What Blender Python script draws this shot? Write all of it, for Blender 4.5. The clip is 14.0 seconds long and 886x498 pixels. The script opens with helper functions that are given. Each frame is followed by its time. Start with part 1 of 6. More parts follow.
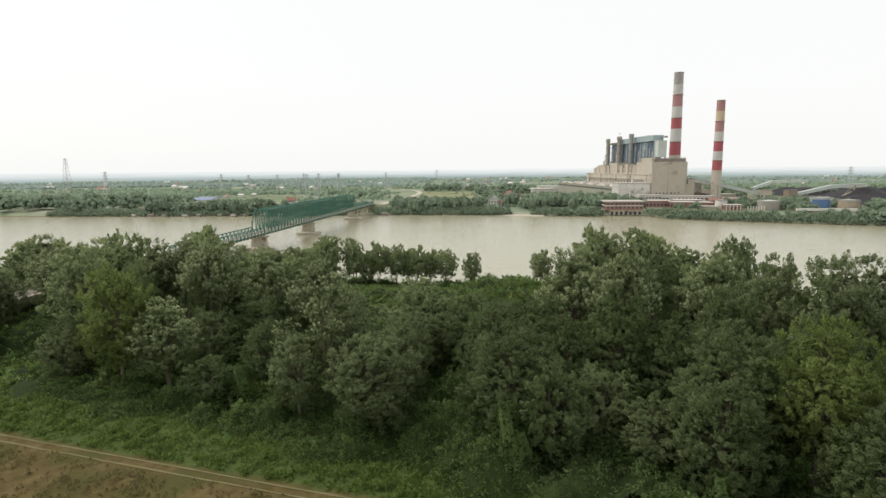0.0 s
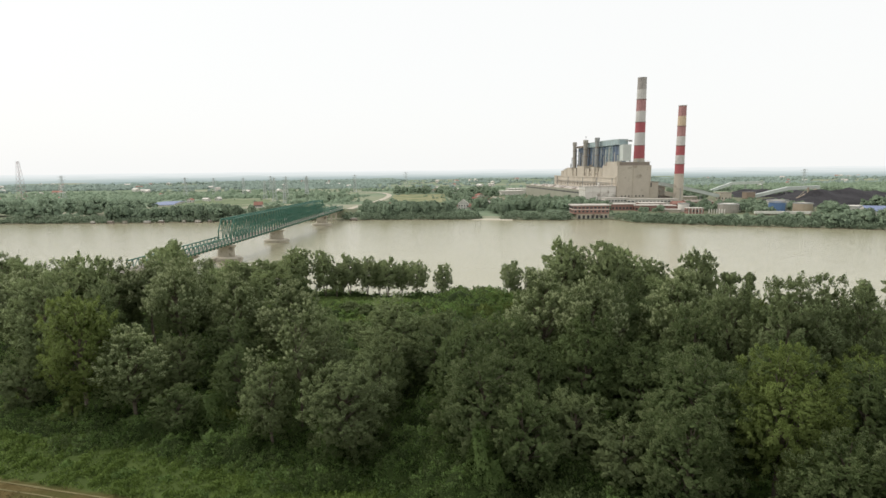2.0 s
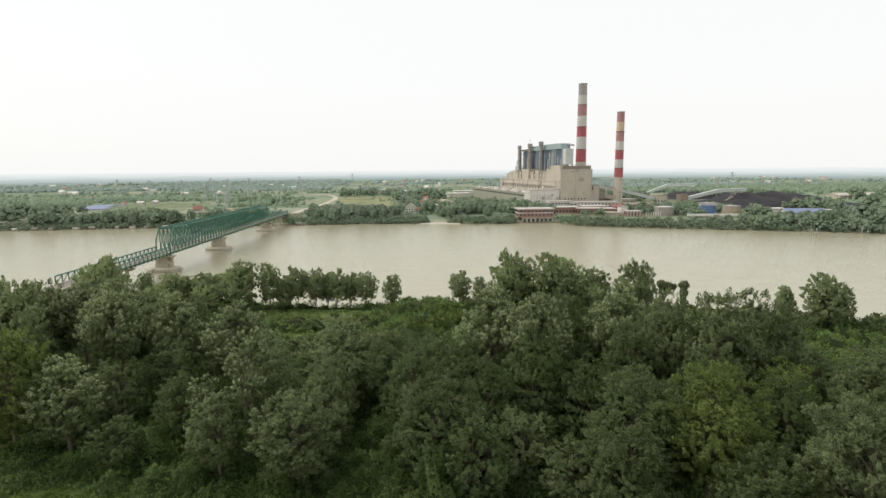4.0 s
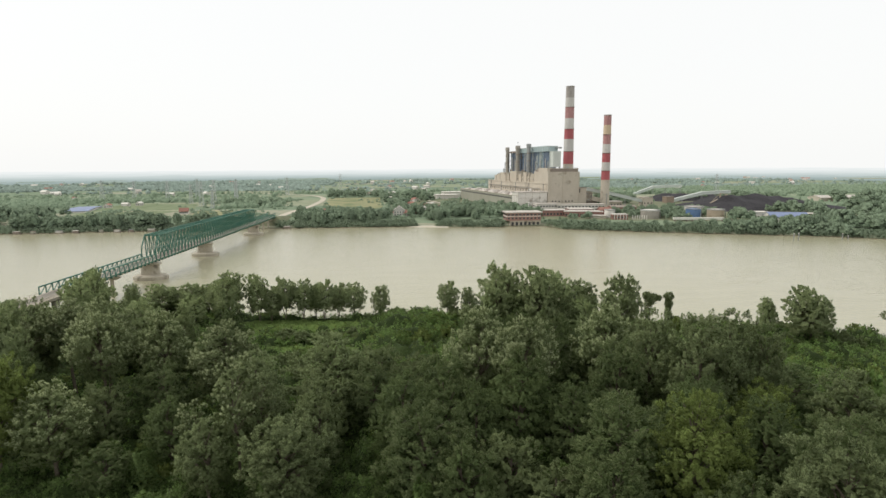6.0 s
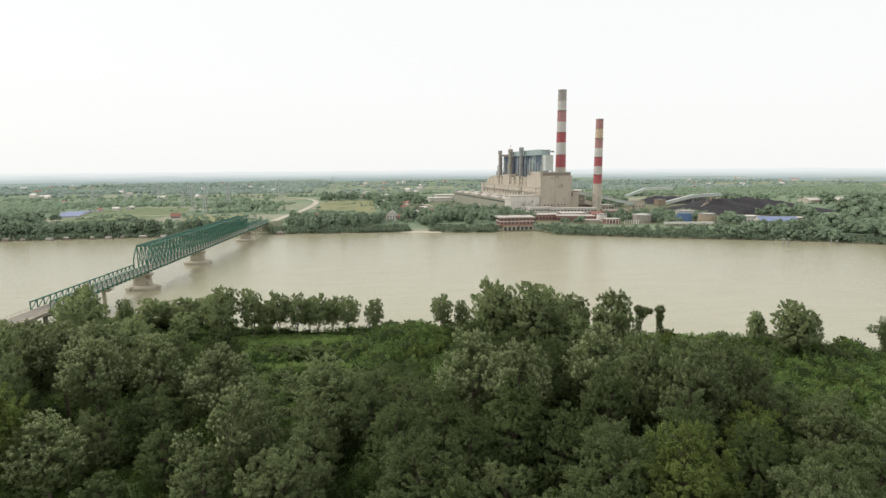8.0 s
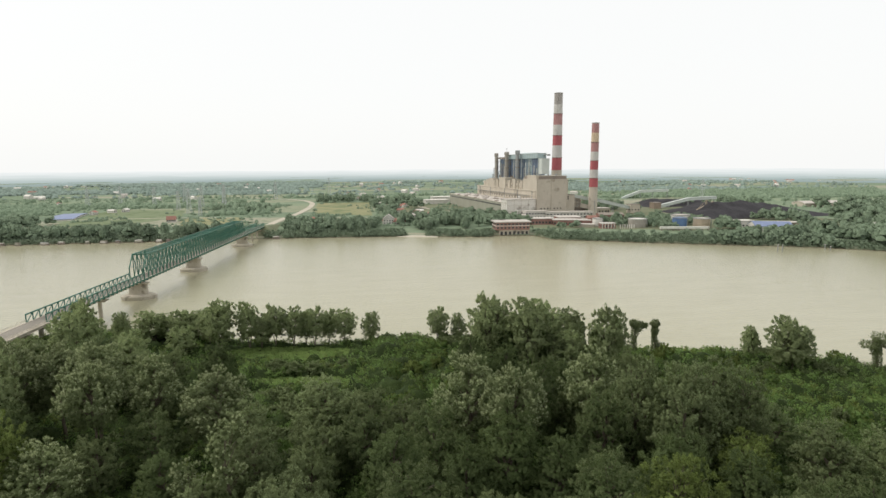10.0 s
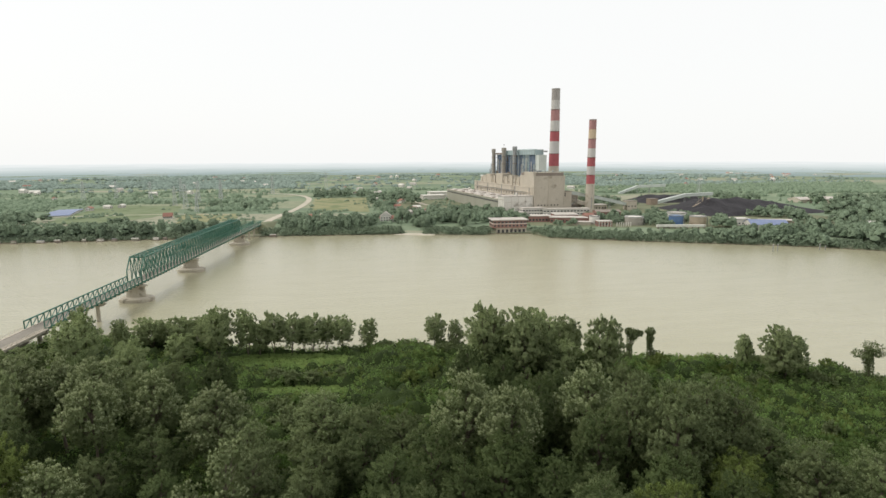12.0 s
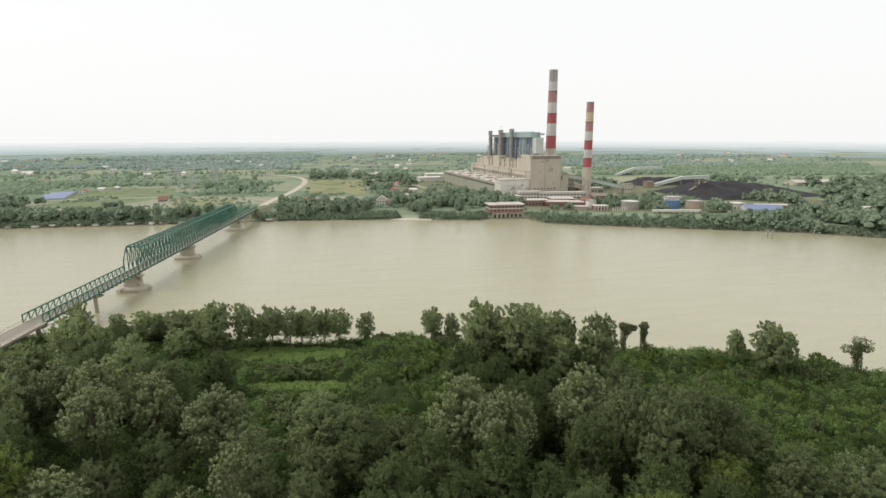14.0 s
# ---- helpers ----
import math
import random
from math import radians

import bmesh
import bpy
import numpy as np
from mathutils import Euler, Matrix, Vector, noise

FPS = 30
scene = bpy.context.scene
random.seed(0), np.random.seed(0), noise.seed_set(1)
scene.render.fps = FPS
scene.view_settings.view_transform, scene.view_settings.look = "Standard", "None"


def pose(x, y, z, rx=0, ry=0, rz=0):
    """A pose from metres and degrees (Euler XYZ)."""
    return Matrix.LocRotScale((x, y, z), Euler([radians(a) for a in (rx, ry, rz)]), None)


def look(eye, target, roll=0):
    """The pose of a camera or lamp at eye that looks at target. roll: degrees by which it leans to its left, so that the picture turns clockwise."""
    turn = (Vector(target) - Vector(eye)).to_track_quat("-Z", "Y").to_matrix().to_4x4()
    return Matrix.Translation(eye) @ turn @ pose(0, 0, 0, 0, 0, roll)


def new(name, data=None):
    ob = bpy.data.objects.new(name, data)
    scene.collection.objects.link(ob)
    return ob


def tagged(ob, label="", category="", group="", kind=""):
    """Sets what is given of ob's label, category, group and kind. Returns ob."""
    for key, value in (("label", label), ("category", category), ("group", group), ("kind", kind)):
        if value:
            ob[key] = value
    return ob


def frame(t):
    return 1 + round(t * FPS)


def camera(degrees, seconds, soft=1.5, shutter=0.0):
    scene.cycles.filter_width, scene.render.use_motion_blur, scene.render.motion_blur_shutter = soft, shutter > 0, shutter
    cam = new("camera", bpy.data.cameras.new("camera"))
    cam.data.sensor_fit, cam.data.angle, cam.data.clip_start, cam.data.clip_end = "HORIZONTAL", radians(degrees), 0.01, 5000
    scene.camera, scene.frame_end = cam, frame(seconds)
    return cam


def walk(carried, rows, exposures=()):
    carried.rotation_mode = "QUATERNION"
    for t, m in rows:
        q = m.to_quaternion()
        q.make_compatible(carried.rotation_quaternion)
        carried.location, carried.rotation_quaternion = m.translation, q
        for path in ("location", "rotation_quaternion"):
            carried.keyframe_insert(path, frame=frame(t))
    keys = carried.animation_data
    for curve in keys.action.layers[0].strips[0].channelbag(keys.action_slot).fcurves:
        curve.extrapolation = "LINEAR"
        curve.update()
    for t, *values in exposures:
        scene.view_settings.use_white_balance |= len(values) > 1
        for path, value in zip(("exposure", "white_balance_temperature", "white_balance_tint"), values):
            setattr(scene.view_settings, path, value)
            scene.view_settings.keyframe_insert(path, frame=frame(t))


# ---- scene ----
cam = camera(78.9, 14.0)
PATH = [
    (0, (0.864, 0.378, 45.769), (0.811, 2.355, 45.475), -0.5),
    (0.5, (0.833, 0.415, 46.826), (0.799, 2.393, 46.532), -0.6),
    (1, (0.745, 0.462, 47.915), (0.746, 2.44, 47.62), -0.6),
    (1.5, (0.6, 0.435, 48.917), (0.626, 2.413, 48.622), -0.6),
    (2, (0.484, 0.339, 50.063), (0.543, 2.316, 49.769), -0.6),
    (2.5, (0.383, 0.259, 51.034), (0.489, 2.235, 50.74), -0.6),
    (3, (0.301, 0.168, 52.127), (0.472, 2.139, 51.833), -0.5),
    (5.5, (0.092, -0.475, 57.496), (0.378, 1.482, 57.196), -0.4),
    (6, (0.163, -0.361, 58.801), (0.458, 1.594, 58.5), -0.3),
    (6.5, (0.181, -0.422, 60.04), (0.483, 1.533, 59.739), -0.4),
    (7, (0.239, -0.438, 61.384), (0.546, 1.515, 61.083), -0.4),
    (7.5, (0.175, -0.525, 62.651), (0.489, 1.427, 62.35), -0.4),
    (8, (0.154, -0.505, 63.964), (0.474, 1.446, 63.663), -0.4),
    (10.5, (0.092, -0.37, 70.749), (0.428, 1.578, 70.442), -0.3),
    (11, (0.083, -0.437, 72.339), (0.421, 1.509, 72.024), -0.3),
    (11.5, (-0.049, -0.418, 73.68), (0.293, 1.526, 73.357), -0.2),
    (12, (-0.006, -0.392, 75.107), (0.338, 1.55, 74.774), -0.2),
    (12.5, (-0.004, -0.444, 76.583), (0.343, 1.495, 76.24), -0.1),
    (13, (0.163, -0.508, 78.04), (0.512, 1.429, 77.686), -0.2),
    (13.5, (0.211, -0.454, 79.494), (0.562, 1.479, 79.118), -0.2),
    (14, (0.048, -0.242, 81.084), (0.402, 1.683, 80.674), -0.1),
]
walk(cam, [(t, look(eye, target, roll)) for t, eye, target, roll in PATH])

# ---------------------------------------------------------------- sky and sun
EXPOSURE = 0.0
scene.view_settings.exposure = EXPOSURE
SUN_ELEVATION, SUN_AZIMUTH = 48.0, -70.0     # degrees; azimuth from +y towards +x
world = bpy.data.worlds.new("overcast_sky")
scene.world = world
world.use_nodes = True
wn, wl = world.node_tree.nodes, world.node_tree.links
sky = wn.new("ShaderNodeTexSky")
sky.sky_type, sky.sun_disc = "NISHITA", False
sky.sun_elevation, sky.sun_rotation = radians(SUN_ELEVATION), radians(SUN_AZIMUTH)
sky.air_density, sky.dust_density = 1.0, 4.0
veil = wn.new("ShaderNodeMix")
veil.data_type = "RGBA"
veil.inputs["Factor"].default_value = 0.9
veil.inputs["B"].default_value = (10.5, 10.55, 10.4, 1)
wl.new(sky.outputs[0], veil.inputs["A"])
wl.new(veil.outputs["Result"], wn["Background"].inputs["Color"])
wn["Background"].inputs["Strength"].default_value = 0.1
sun_data = bpy.data.lights.new("sun", "SUN")
sun_data.energy, sun_data.angle, sun_data.color = 1.4, radians(14), (1.0, 0.95, 0.86)
sun = new("sun", sun_data)
az, el = radians(SUN_AZIMUTH), radians(SUN_ELEVATION)
sun.matrix_basis = look((0, 0, 300), (0 - math.sin(az) * math.cos(el) * 100, 0 - math.cos(az) * math.cos(el) * 100, 300 - math.sin(el) * 100))


# ---------------------------------------------------------------- materials
def surface(name, a, b, grain=0.5, patch=8.0, rough=0.8, metal=0.0, bump=0.2, relief=0.05, vary=0.0, island=0.0, through_light=0.0, spec=0.3, stretch=(1, 1, 1), spots=None):
    """Two colours mixed by noise at two sizes (metres); vary: brightness by object, island: by leaf; spots: a third colour in blotches."""
    m = bpy.data.materials.new(name)
    m.use_nodes = True
    n, l = m.node_tree.nodes, m.node_tree.links
    p = n["Principled BSDF"]
    pos = n.new("ShaderNodeNewGeometry")
    mp = n.new("ShaderNodeMapping")
    mp.inputs["Scale"].default_value = stretch
    l.new(pos.outputs["Position"], mp.inputs["Vector"])
    fine, wide = n.new("ShaderNodeTexNoise"), n.new("ShaderNodeTexNoise")
    fine.inputs["Scale"].default_value, fine.inputs["Detail"].default_value = 1 / grain, 5
    wide.inputs["Scale"].default_value, wide.inputs["Detail"].default_value = 1 / patch, 3
    l.new(mp.outputs[0], fine.inputs["Vector"]), l.new(mp.outputs[0], wide.inputs["Vector"])
    add = n.new("ShaderNodeMath")
    add.operation = "MULTIPLY_ADD"
    l.new(fine.outputs[0], add.inputs[0])
    add.inputs[1].default_value = 0.9
    l.new(wide.outputs[0], add.inputs[2])
    mr = n.new("ShaderNodeMapRange")
    mr.inputs["From Min"].default_value, mr.inputs["From Max"].default_value = 0.6, 1.3
    l.new(add.outputs[0], mr.inputs["Value"])
    mix = n.new("ShaderNodeMix")
    mix.data_type = "RGBA"
    mix.inputs["A"].default_value, mix.inputs["B"].default_value = (*a, 1), (*b, 1)
    l.new(mr.outputs[0], mix.inputs["Factor"])
    colour = mix.outputs["Result"]
    if spots:
        blot = n.new("ShaderNodeTexNoise")
        blot.inputs["Scale"].default_value, blot.inputs["Detail"].default_value = spots[1], 4
        l.new(mp.outputs[0], blot.inputs["Vector"])
        br = n.new("ShaderNodeMapRange")
        br.inputs["From Min"].default_value, br.inputs["From Max"].default_value = spots[2], spots[2] + 0.12
        l.new(blot.outputs[0], br.inputs["Value"])
        m3 = n.new("ShaderNodeMix")
        m3.data_type = "RGBA"
        l.new(br.outputs[0], m3.inputs["Factor"]), l.new(colour, m3.inputs["A"])
        m3.inputs["B"].default_value = (*spots[0], 1)
        colour = m3.outputs["Result"]
    for amount, node, out in ((vary, "ShaderNodeObjectInfo", "Random"), (island, "ShaderNodeNewGeometry", "Random Per Island")):
        if amount:
            src = n.new(node)
            r = n.new("ShaderNodeMapRange")
            r.inputs["To Min"].default_value, r.inputs["To Max"].default_value = 1 - amount, 1 + amount
            l.new(src.outputs[out], r.inputs["Value"])
            hs = n.new("ShaderNodeHueSaturation")
            l.new(r.outputs[0], hs.inputs["Value"]), l.new(colour, hs.inputs["Color"])
            colour = hs.outputs["Color"]
    l.new(colour, p.inputs["Base Color"])
    p.inputs["Roughness"].default_value, p.inputs["Metallic"].default_value = rough, metal
    p.inputs["Specular IOR Level"].default_value = spec
    if bump:
        bm_ = n.new("ShaderNodeBump")
        bm_.inputs["Strength"].default_value, bm_.inputs["Distance"].default_value = bump, relief
        l.new(fine.outputs[0], bm_.inputs["Height"]), l.new(bm_.outputs[0], p.inputs["Normal"])
    if through_light:
        tr, ms = n.new("ShaderNodeBsdfTranslucent"), n.new("ShaderNodeMixShader")
        l.new(colour, tr.inputs["Color"])
        ms.inputs[0].default_value = through_light
        l.new(p.outputs[0], ms.inputs[1]), l.new(tr.outputs[0], ms.inputs[2])
        l.new(ms.outputs[0], n["Material Output"].inputs["Surface"])
    return m


def leaf(name, a, b):
    return surface(name, a, b, grain=0.3, patch=2.2, rough=0.6, bump=0, vary=0.16, island=0.05, through_light=0.44, spec=0.2)


LEAF = {
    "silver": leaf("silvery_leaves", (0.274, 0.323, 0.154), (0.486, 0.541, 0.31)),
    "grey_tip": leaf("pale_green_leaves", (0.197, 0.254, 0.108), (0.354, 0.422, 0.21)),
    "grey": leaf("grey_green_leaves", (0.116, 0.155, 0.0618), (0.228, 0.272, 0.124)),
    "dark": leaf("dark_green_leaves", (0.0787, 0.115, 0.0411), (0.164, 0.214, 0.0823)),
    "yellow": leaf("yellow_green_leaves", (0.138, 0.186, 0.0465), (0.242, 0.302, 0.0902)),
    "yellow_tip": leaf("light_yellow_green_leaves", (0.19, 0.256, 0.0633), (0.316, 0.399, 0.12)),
    "bush": leaf("bright_green_leaves", (0.129, 0.214, 0.0614), (0.264, 0.386, 0.12)),
    # far-bank leaves lightened beyond their own tone to stand in for haze
    "far": leaf("hazed_far_leaves", (0.184, 0.244, 0.161), (0.286, 0.355, 0.243)),
    "bank": leaf("bank_tree_leaves", (0.222, 0.28, 0.127), (0.428, 0.491, 0.243)),
    "grass": leaf("meadow_grass", (0.114, 0.179, 0.0374), (0.213, 0.299, 0.0748)),
    "lawn": leaf("clearing_grass", (0.16, 0.245, 0.065), (0.28, 0.375, 0.12)),
    "vine": leaf("climber_leaves", (0.0912, 0.148, 0.0425), (0.188, 0.263, 0.0885)),
    "straw": leaf("dry_grass", (0.17, 0.145, 0.06), (0.28, 0.24, 0.105)),
}
BARK = surface("grey_bark", (0.085, 0.07, 0.05), (0.19, 0.16, 0.12), grain=0.25, patch=2.0, rough=0.9, bump=0.5)
CONCRETE = surface("pale_concrete", (0.45, 0.40, 0.325), (0.57, 0.515, 0.43), grain=1.2, patch=14, rough=0.85, spots=((0.31, 0.27, 0.215), 0.09, 0.6))
CONCRETE_LIGHT = surface("white_render", (0.60, 0.57, 0.51), (0.76, 0.73, 0.67), grain=1.0, patch=10, rough=0.85, spots=((0.36, 0.33, 0.28), 0.12, 0.6))
CONCRETE_WET = surface("pier_concrete", (0.37, 0.335, 0.265), (0.50, 0.455, 0.37), grain=0.8, patch=5, rough=0.85, spots=((0.2, 0.18, 0.14), 0.25, 0.58))
STEEL_GREEN = surface("green_paint", (0.036, 0.125, 0.088), (0.078, 0.19, 0.142), grain=0.8, patch=9, rough=0.5, bump=0.1, spots=((0.10, 0.085, 0.055), 0.5, 0.66))
ASPHALT = surface("road_surface", (0.20, 0.18, 0.15), (0.29, 0.265, 0.225), grain=0.5, patch=7, rough=0.9)


# ---------------------------------------------------------------- mesh helpers
class Build:
    """Collects boxes, bars, tubes and faces for one mesh."""

    def __init__(self):
        self.v, self.f = [], []

    def face(self, *pts):
        k = len(self.v)
        self.v += [tuple(p) for p in pts]
        self.f.append(tuple(range(k, k + len(pts))))
        return self

    def hexa(self, low, high):
        """Two rings of points of equal length, closed to a body."""
        k, n = len(self.v), len(low)
        self.v += [tuple(p) for p in low] + [tuple(p) for p in high]
        self.f.append(tuple(range(k + n - 1, k - 1, -1)))
        self.f.append(tuple(range(k + n, k + 2 * n)))
        for i in range(n):
            j = (i + 1) % n
            self.f.append((k + i, k + j, k + n + j, k + n + i))
        return self

    def box(self, x0, x1, y0, y1, z0, z1):
        return self.hexa([(x0, y0, z0), (x1, y0, z0), (x1, y1, z0), (x0, y1, z0)], [(x0, y0, z1), (x1, y0, z1), (x1, y1, z1), (x0, y1, z1)])

    def bar(self, p, q, w, h=None):
        """A straight square bar from p to q."""
        h = h or w
        p, q = Vector(p), Vector(q)
        d = (q - p).normalized()
        s = d.cross(Vector((0, 0, 1)))
        s = s.normalized() if s.length > 0.01 else Vector((1, 0, 0))
        t = s.cross(d)
        ring = [s * (w / 2) * i + t * (h / 2) * j for i, j in ((-1, -1), (1, -1), (1, 1), (-1, 1))]
        return self.hexa([p + r for r in ring], [q + r for r in ring])

    def tube(self, p, q, r0, r1, n=8):
        p, q = Vector(p), Vector(q)
        d = (q - p).normalized()
        s = d.cross(Vector((0, 0, 1)))
        s = s.normalized() if s.length > 0.01 else Vector((1, 0, 0))
        t = s.cross(d)
        ring = [s * math.cos(a) + t * math.sin(a) for a in (2 * math.pi * i / n for i in range(n))]
        return self.hexa([p + r * r0 for r in ring], [q + r * r1 for r in ring])

    def lathe(self, profile, n=32, centre=(0, 0)):
        """Rings of (radius, z) round an upright axis."""
        k = len(self.v)
        for r, z in profile:
            self.v += [(centre[0] + r * math.cos(2 * math.pi * i / n), centre[1] + r * math.sin(2 * math.pi * i / n), z) for i in range(n)]
        for a in range(len(profile) - 1):
            for i in range(n):
                j = (i + 1) % n
                self.f.append((k + a * n + i, k + a * n + j, k + (a + 1) * n + j, k + (a + 1) * n + i))
        self.f.append(tuple(range(k + n - 1, k - 1, -1)))
        m = k + (len(profile) - 1) * n
        self.f.append(tuple(range(m, m + n)))
        return self

    def mesh(self, name, material):
        me = bpy.data.meshes.new(name)
        me.from_pydata(self.v, [], self.f)
        me.materials.append(material)
        return me


def thing(name, label, category, group="", m=None, kind=""):
    ob = tagged(new(name), label, category, group, kind)
    ob.empty_display_size = 0.5
    if m is not None:
        ob.matrix_basis = m
    return ob


def part(name, built, material, parent, label=""):
    ob = new(name, built if isinstance(built, bpy.types.Mesh) else built.mesh(name, material))
    ob.parent = parent
    return tagged(ob, label) if label else ob


def single(name, built, material, label, category, group="", kind="", m=None):
    ob = tagged(new(name, built if isinstance(built, bpy.types.Mesh) else built.mesh(name, material)), label, category, group, kind)
    if m is not None:
        ob.matrix_basis = m
    return ob


def quads_mesh(name, verts, material, per=4, normals=None):
    """A mesh of loose faces of `per` corners each; normals: one a face or a corner, so that leaves are lit like the round of their bough."""
    me = bpy.data.meshes.new(name)
    n = len(verts)
    verts = np.array(verts, np.float32)
    if normals is not None:
        normals = np.array(normals, float)
        turned, light = verts.reshape(-1, per, 3), normals if len(normals) < n else normals.reshape(-1, per, 3).mean(1)
        away = np.einsum("ij,ij->i", np.cross(turned[:, 1] - turned[:, 0], turned[:, 2] - turned[:, 0]), light) < 0
        turned[away] = turned[away][:, ::-1]
        if len(normals) == n:
            corner = normals.reshape(-1, per, 3)
            corner[away] = corner[away][:, ::-1]
    me.vertices.add(n), me.loops.add(n), me.polygons.add(n // per)
    me.vertices.foreach_set("co", verts.ravel())
    me.loops.foreach_set("vertex_index", np.arange(n, dtype=np.int32))
    me.polygons.foreach_set("loop_start", np.arange(0, n, per, dtype=np.int32))
    me.update(calc_edges=True)
    me.materials.append(material)
    if normals is not None:
        v = normals / (np.linalg.norm(normals, axis=1)[:, None] + 1e-9)
        v = v if len(v) == n else np.repeat(v, per, axis=0)
        me.polygons.foreach_set("use_smooth", np.ones(n // per, bool))
        me.normals_split_custom_set_from_vertices(v.tolist())
    return me


# ---------------------------------------------------------------- ground and river
NEAR_X = [-5000, -2000, -600, -300, -138, -119, -95, -48, -16, 23, 44, 108, 131, 165, 178, 235, 330, 600, 2000, 5000]
NEAR_Y = [420, 360, 300, 268, 236, 234, 240, 217, 208, 207, 199, 178, 171, 155, 140, 100, 40, -160, -1100, -3000]
FAR_X = [-5000, -2000, -600, -307, -164, -76, 27, 60, 68, 83, 134, 141, 180, 188, 203, 271, 335, 384, 428, 520, 700, 2000, 5000]
FAR_Y = [800, 690, 560, 544, 542, 543, 534, 534, 531, 523, 510, 518, 514, 481, 471, 438, 410, 389, 355, 295, 190, -500, -2400]


def height(x, y):
    """The ground's height; the river's bed lies under the water at 0."""
    inland = np.interp(x, NEAR_X, NEAR_Y) - y
    beyond = y - np.interp(x, FAR_X, FAR_Y)
    near = np.interp(inland, [-25, -6, 0, 4, 30, 90, 130], [-4, -2, 0, 1.3, 1.9, 3.0, 3.5])
    far = np.interp(beyond, [-25, -6, 0, 4, 12, 2000, 3000, 4900], [-4, -2, 0, 1.8, 4, 4, 4, 4])
    return np.maximum(near, far)


def steps(*runs):
    out = []
    for a, b, s in runs:
        out += list(np.arange(a, b, s))
    return np.array(out + [runs[-1][1]], float)


gx = steps((-5000, -1000, 250), (-1000, -420, 40), (-420, -160, 8), (-160, 240, 3), (240, 560, 8), (560, 1200, 40), (1200, 5000, 250))
gy = steps((-3500, -300, 200), (-300, 20, 20), (20, 260, 3), (260, 560, 6), (560, 1200, 20), (1200, 2500, 60), (2500, 4900, 120))
GX, GY = np.meshgrid(gx, gy)
GZ = height(GX, GY)
rough_ground = np.array([[noise.noise((x / 14, y / 14, 3)) * 0.35 if -200 < x < 300 and y < 260 else 0.0 for x in gx] for y in gy])
GZ = GZ + rough_ground * (GZ > 1.0) * np.clip((np.abs(0.262 * GX + 0.965 * GY - 57.9) - 4) / 6, 0, 1)
idx = np.arange(GX.size).reshape(GX.shape)
faces = np.stack([idx[:-1, :-1], idx[:-1, 1:], idx[1:, 1:], idx[1:, :-1]], -1).reshape(-1, 4)


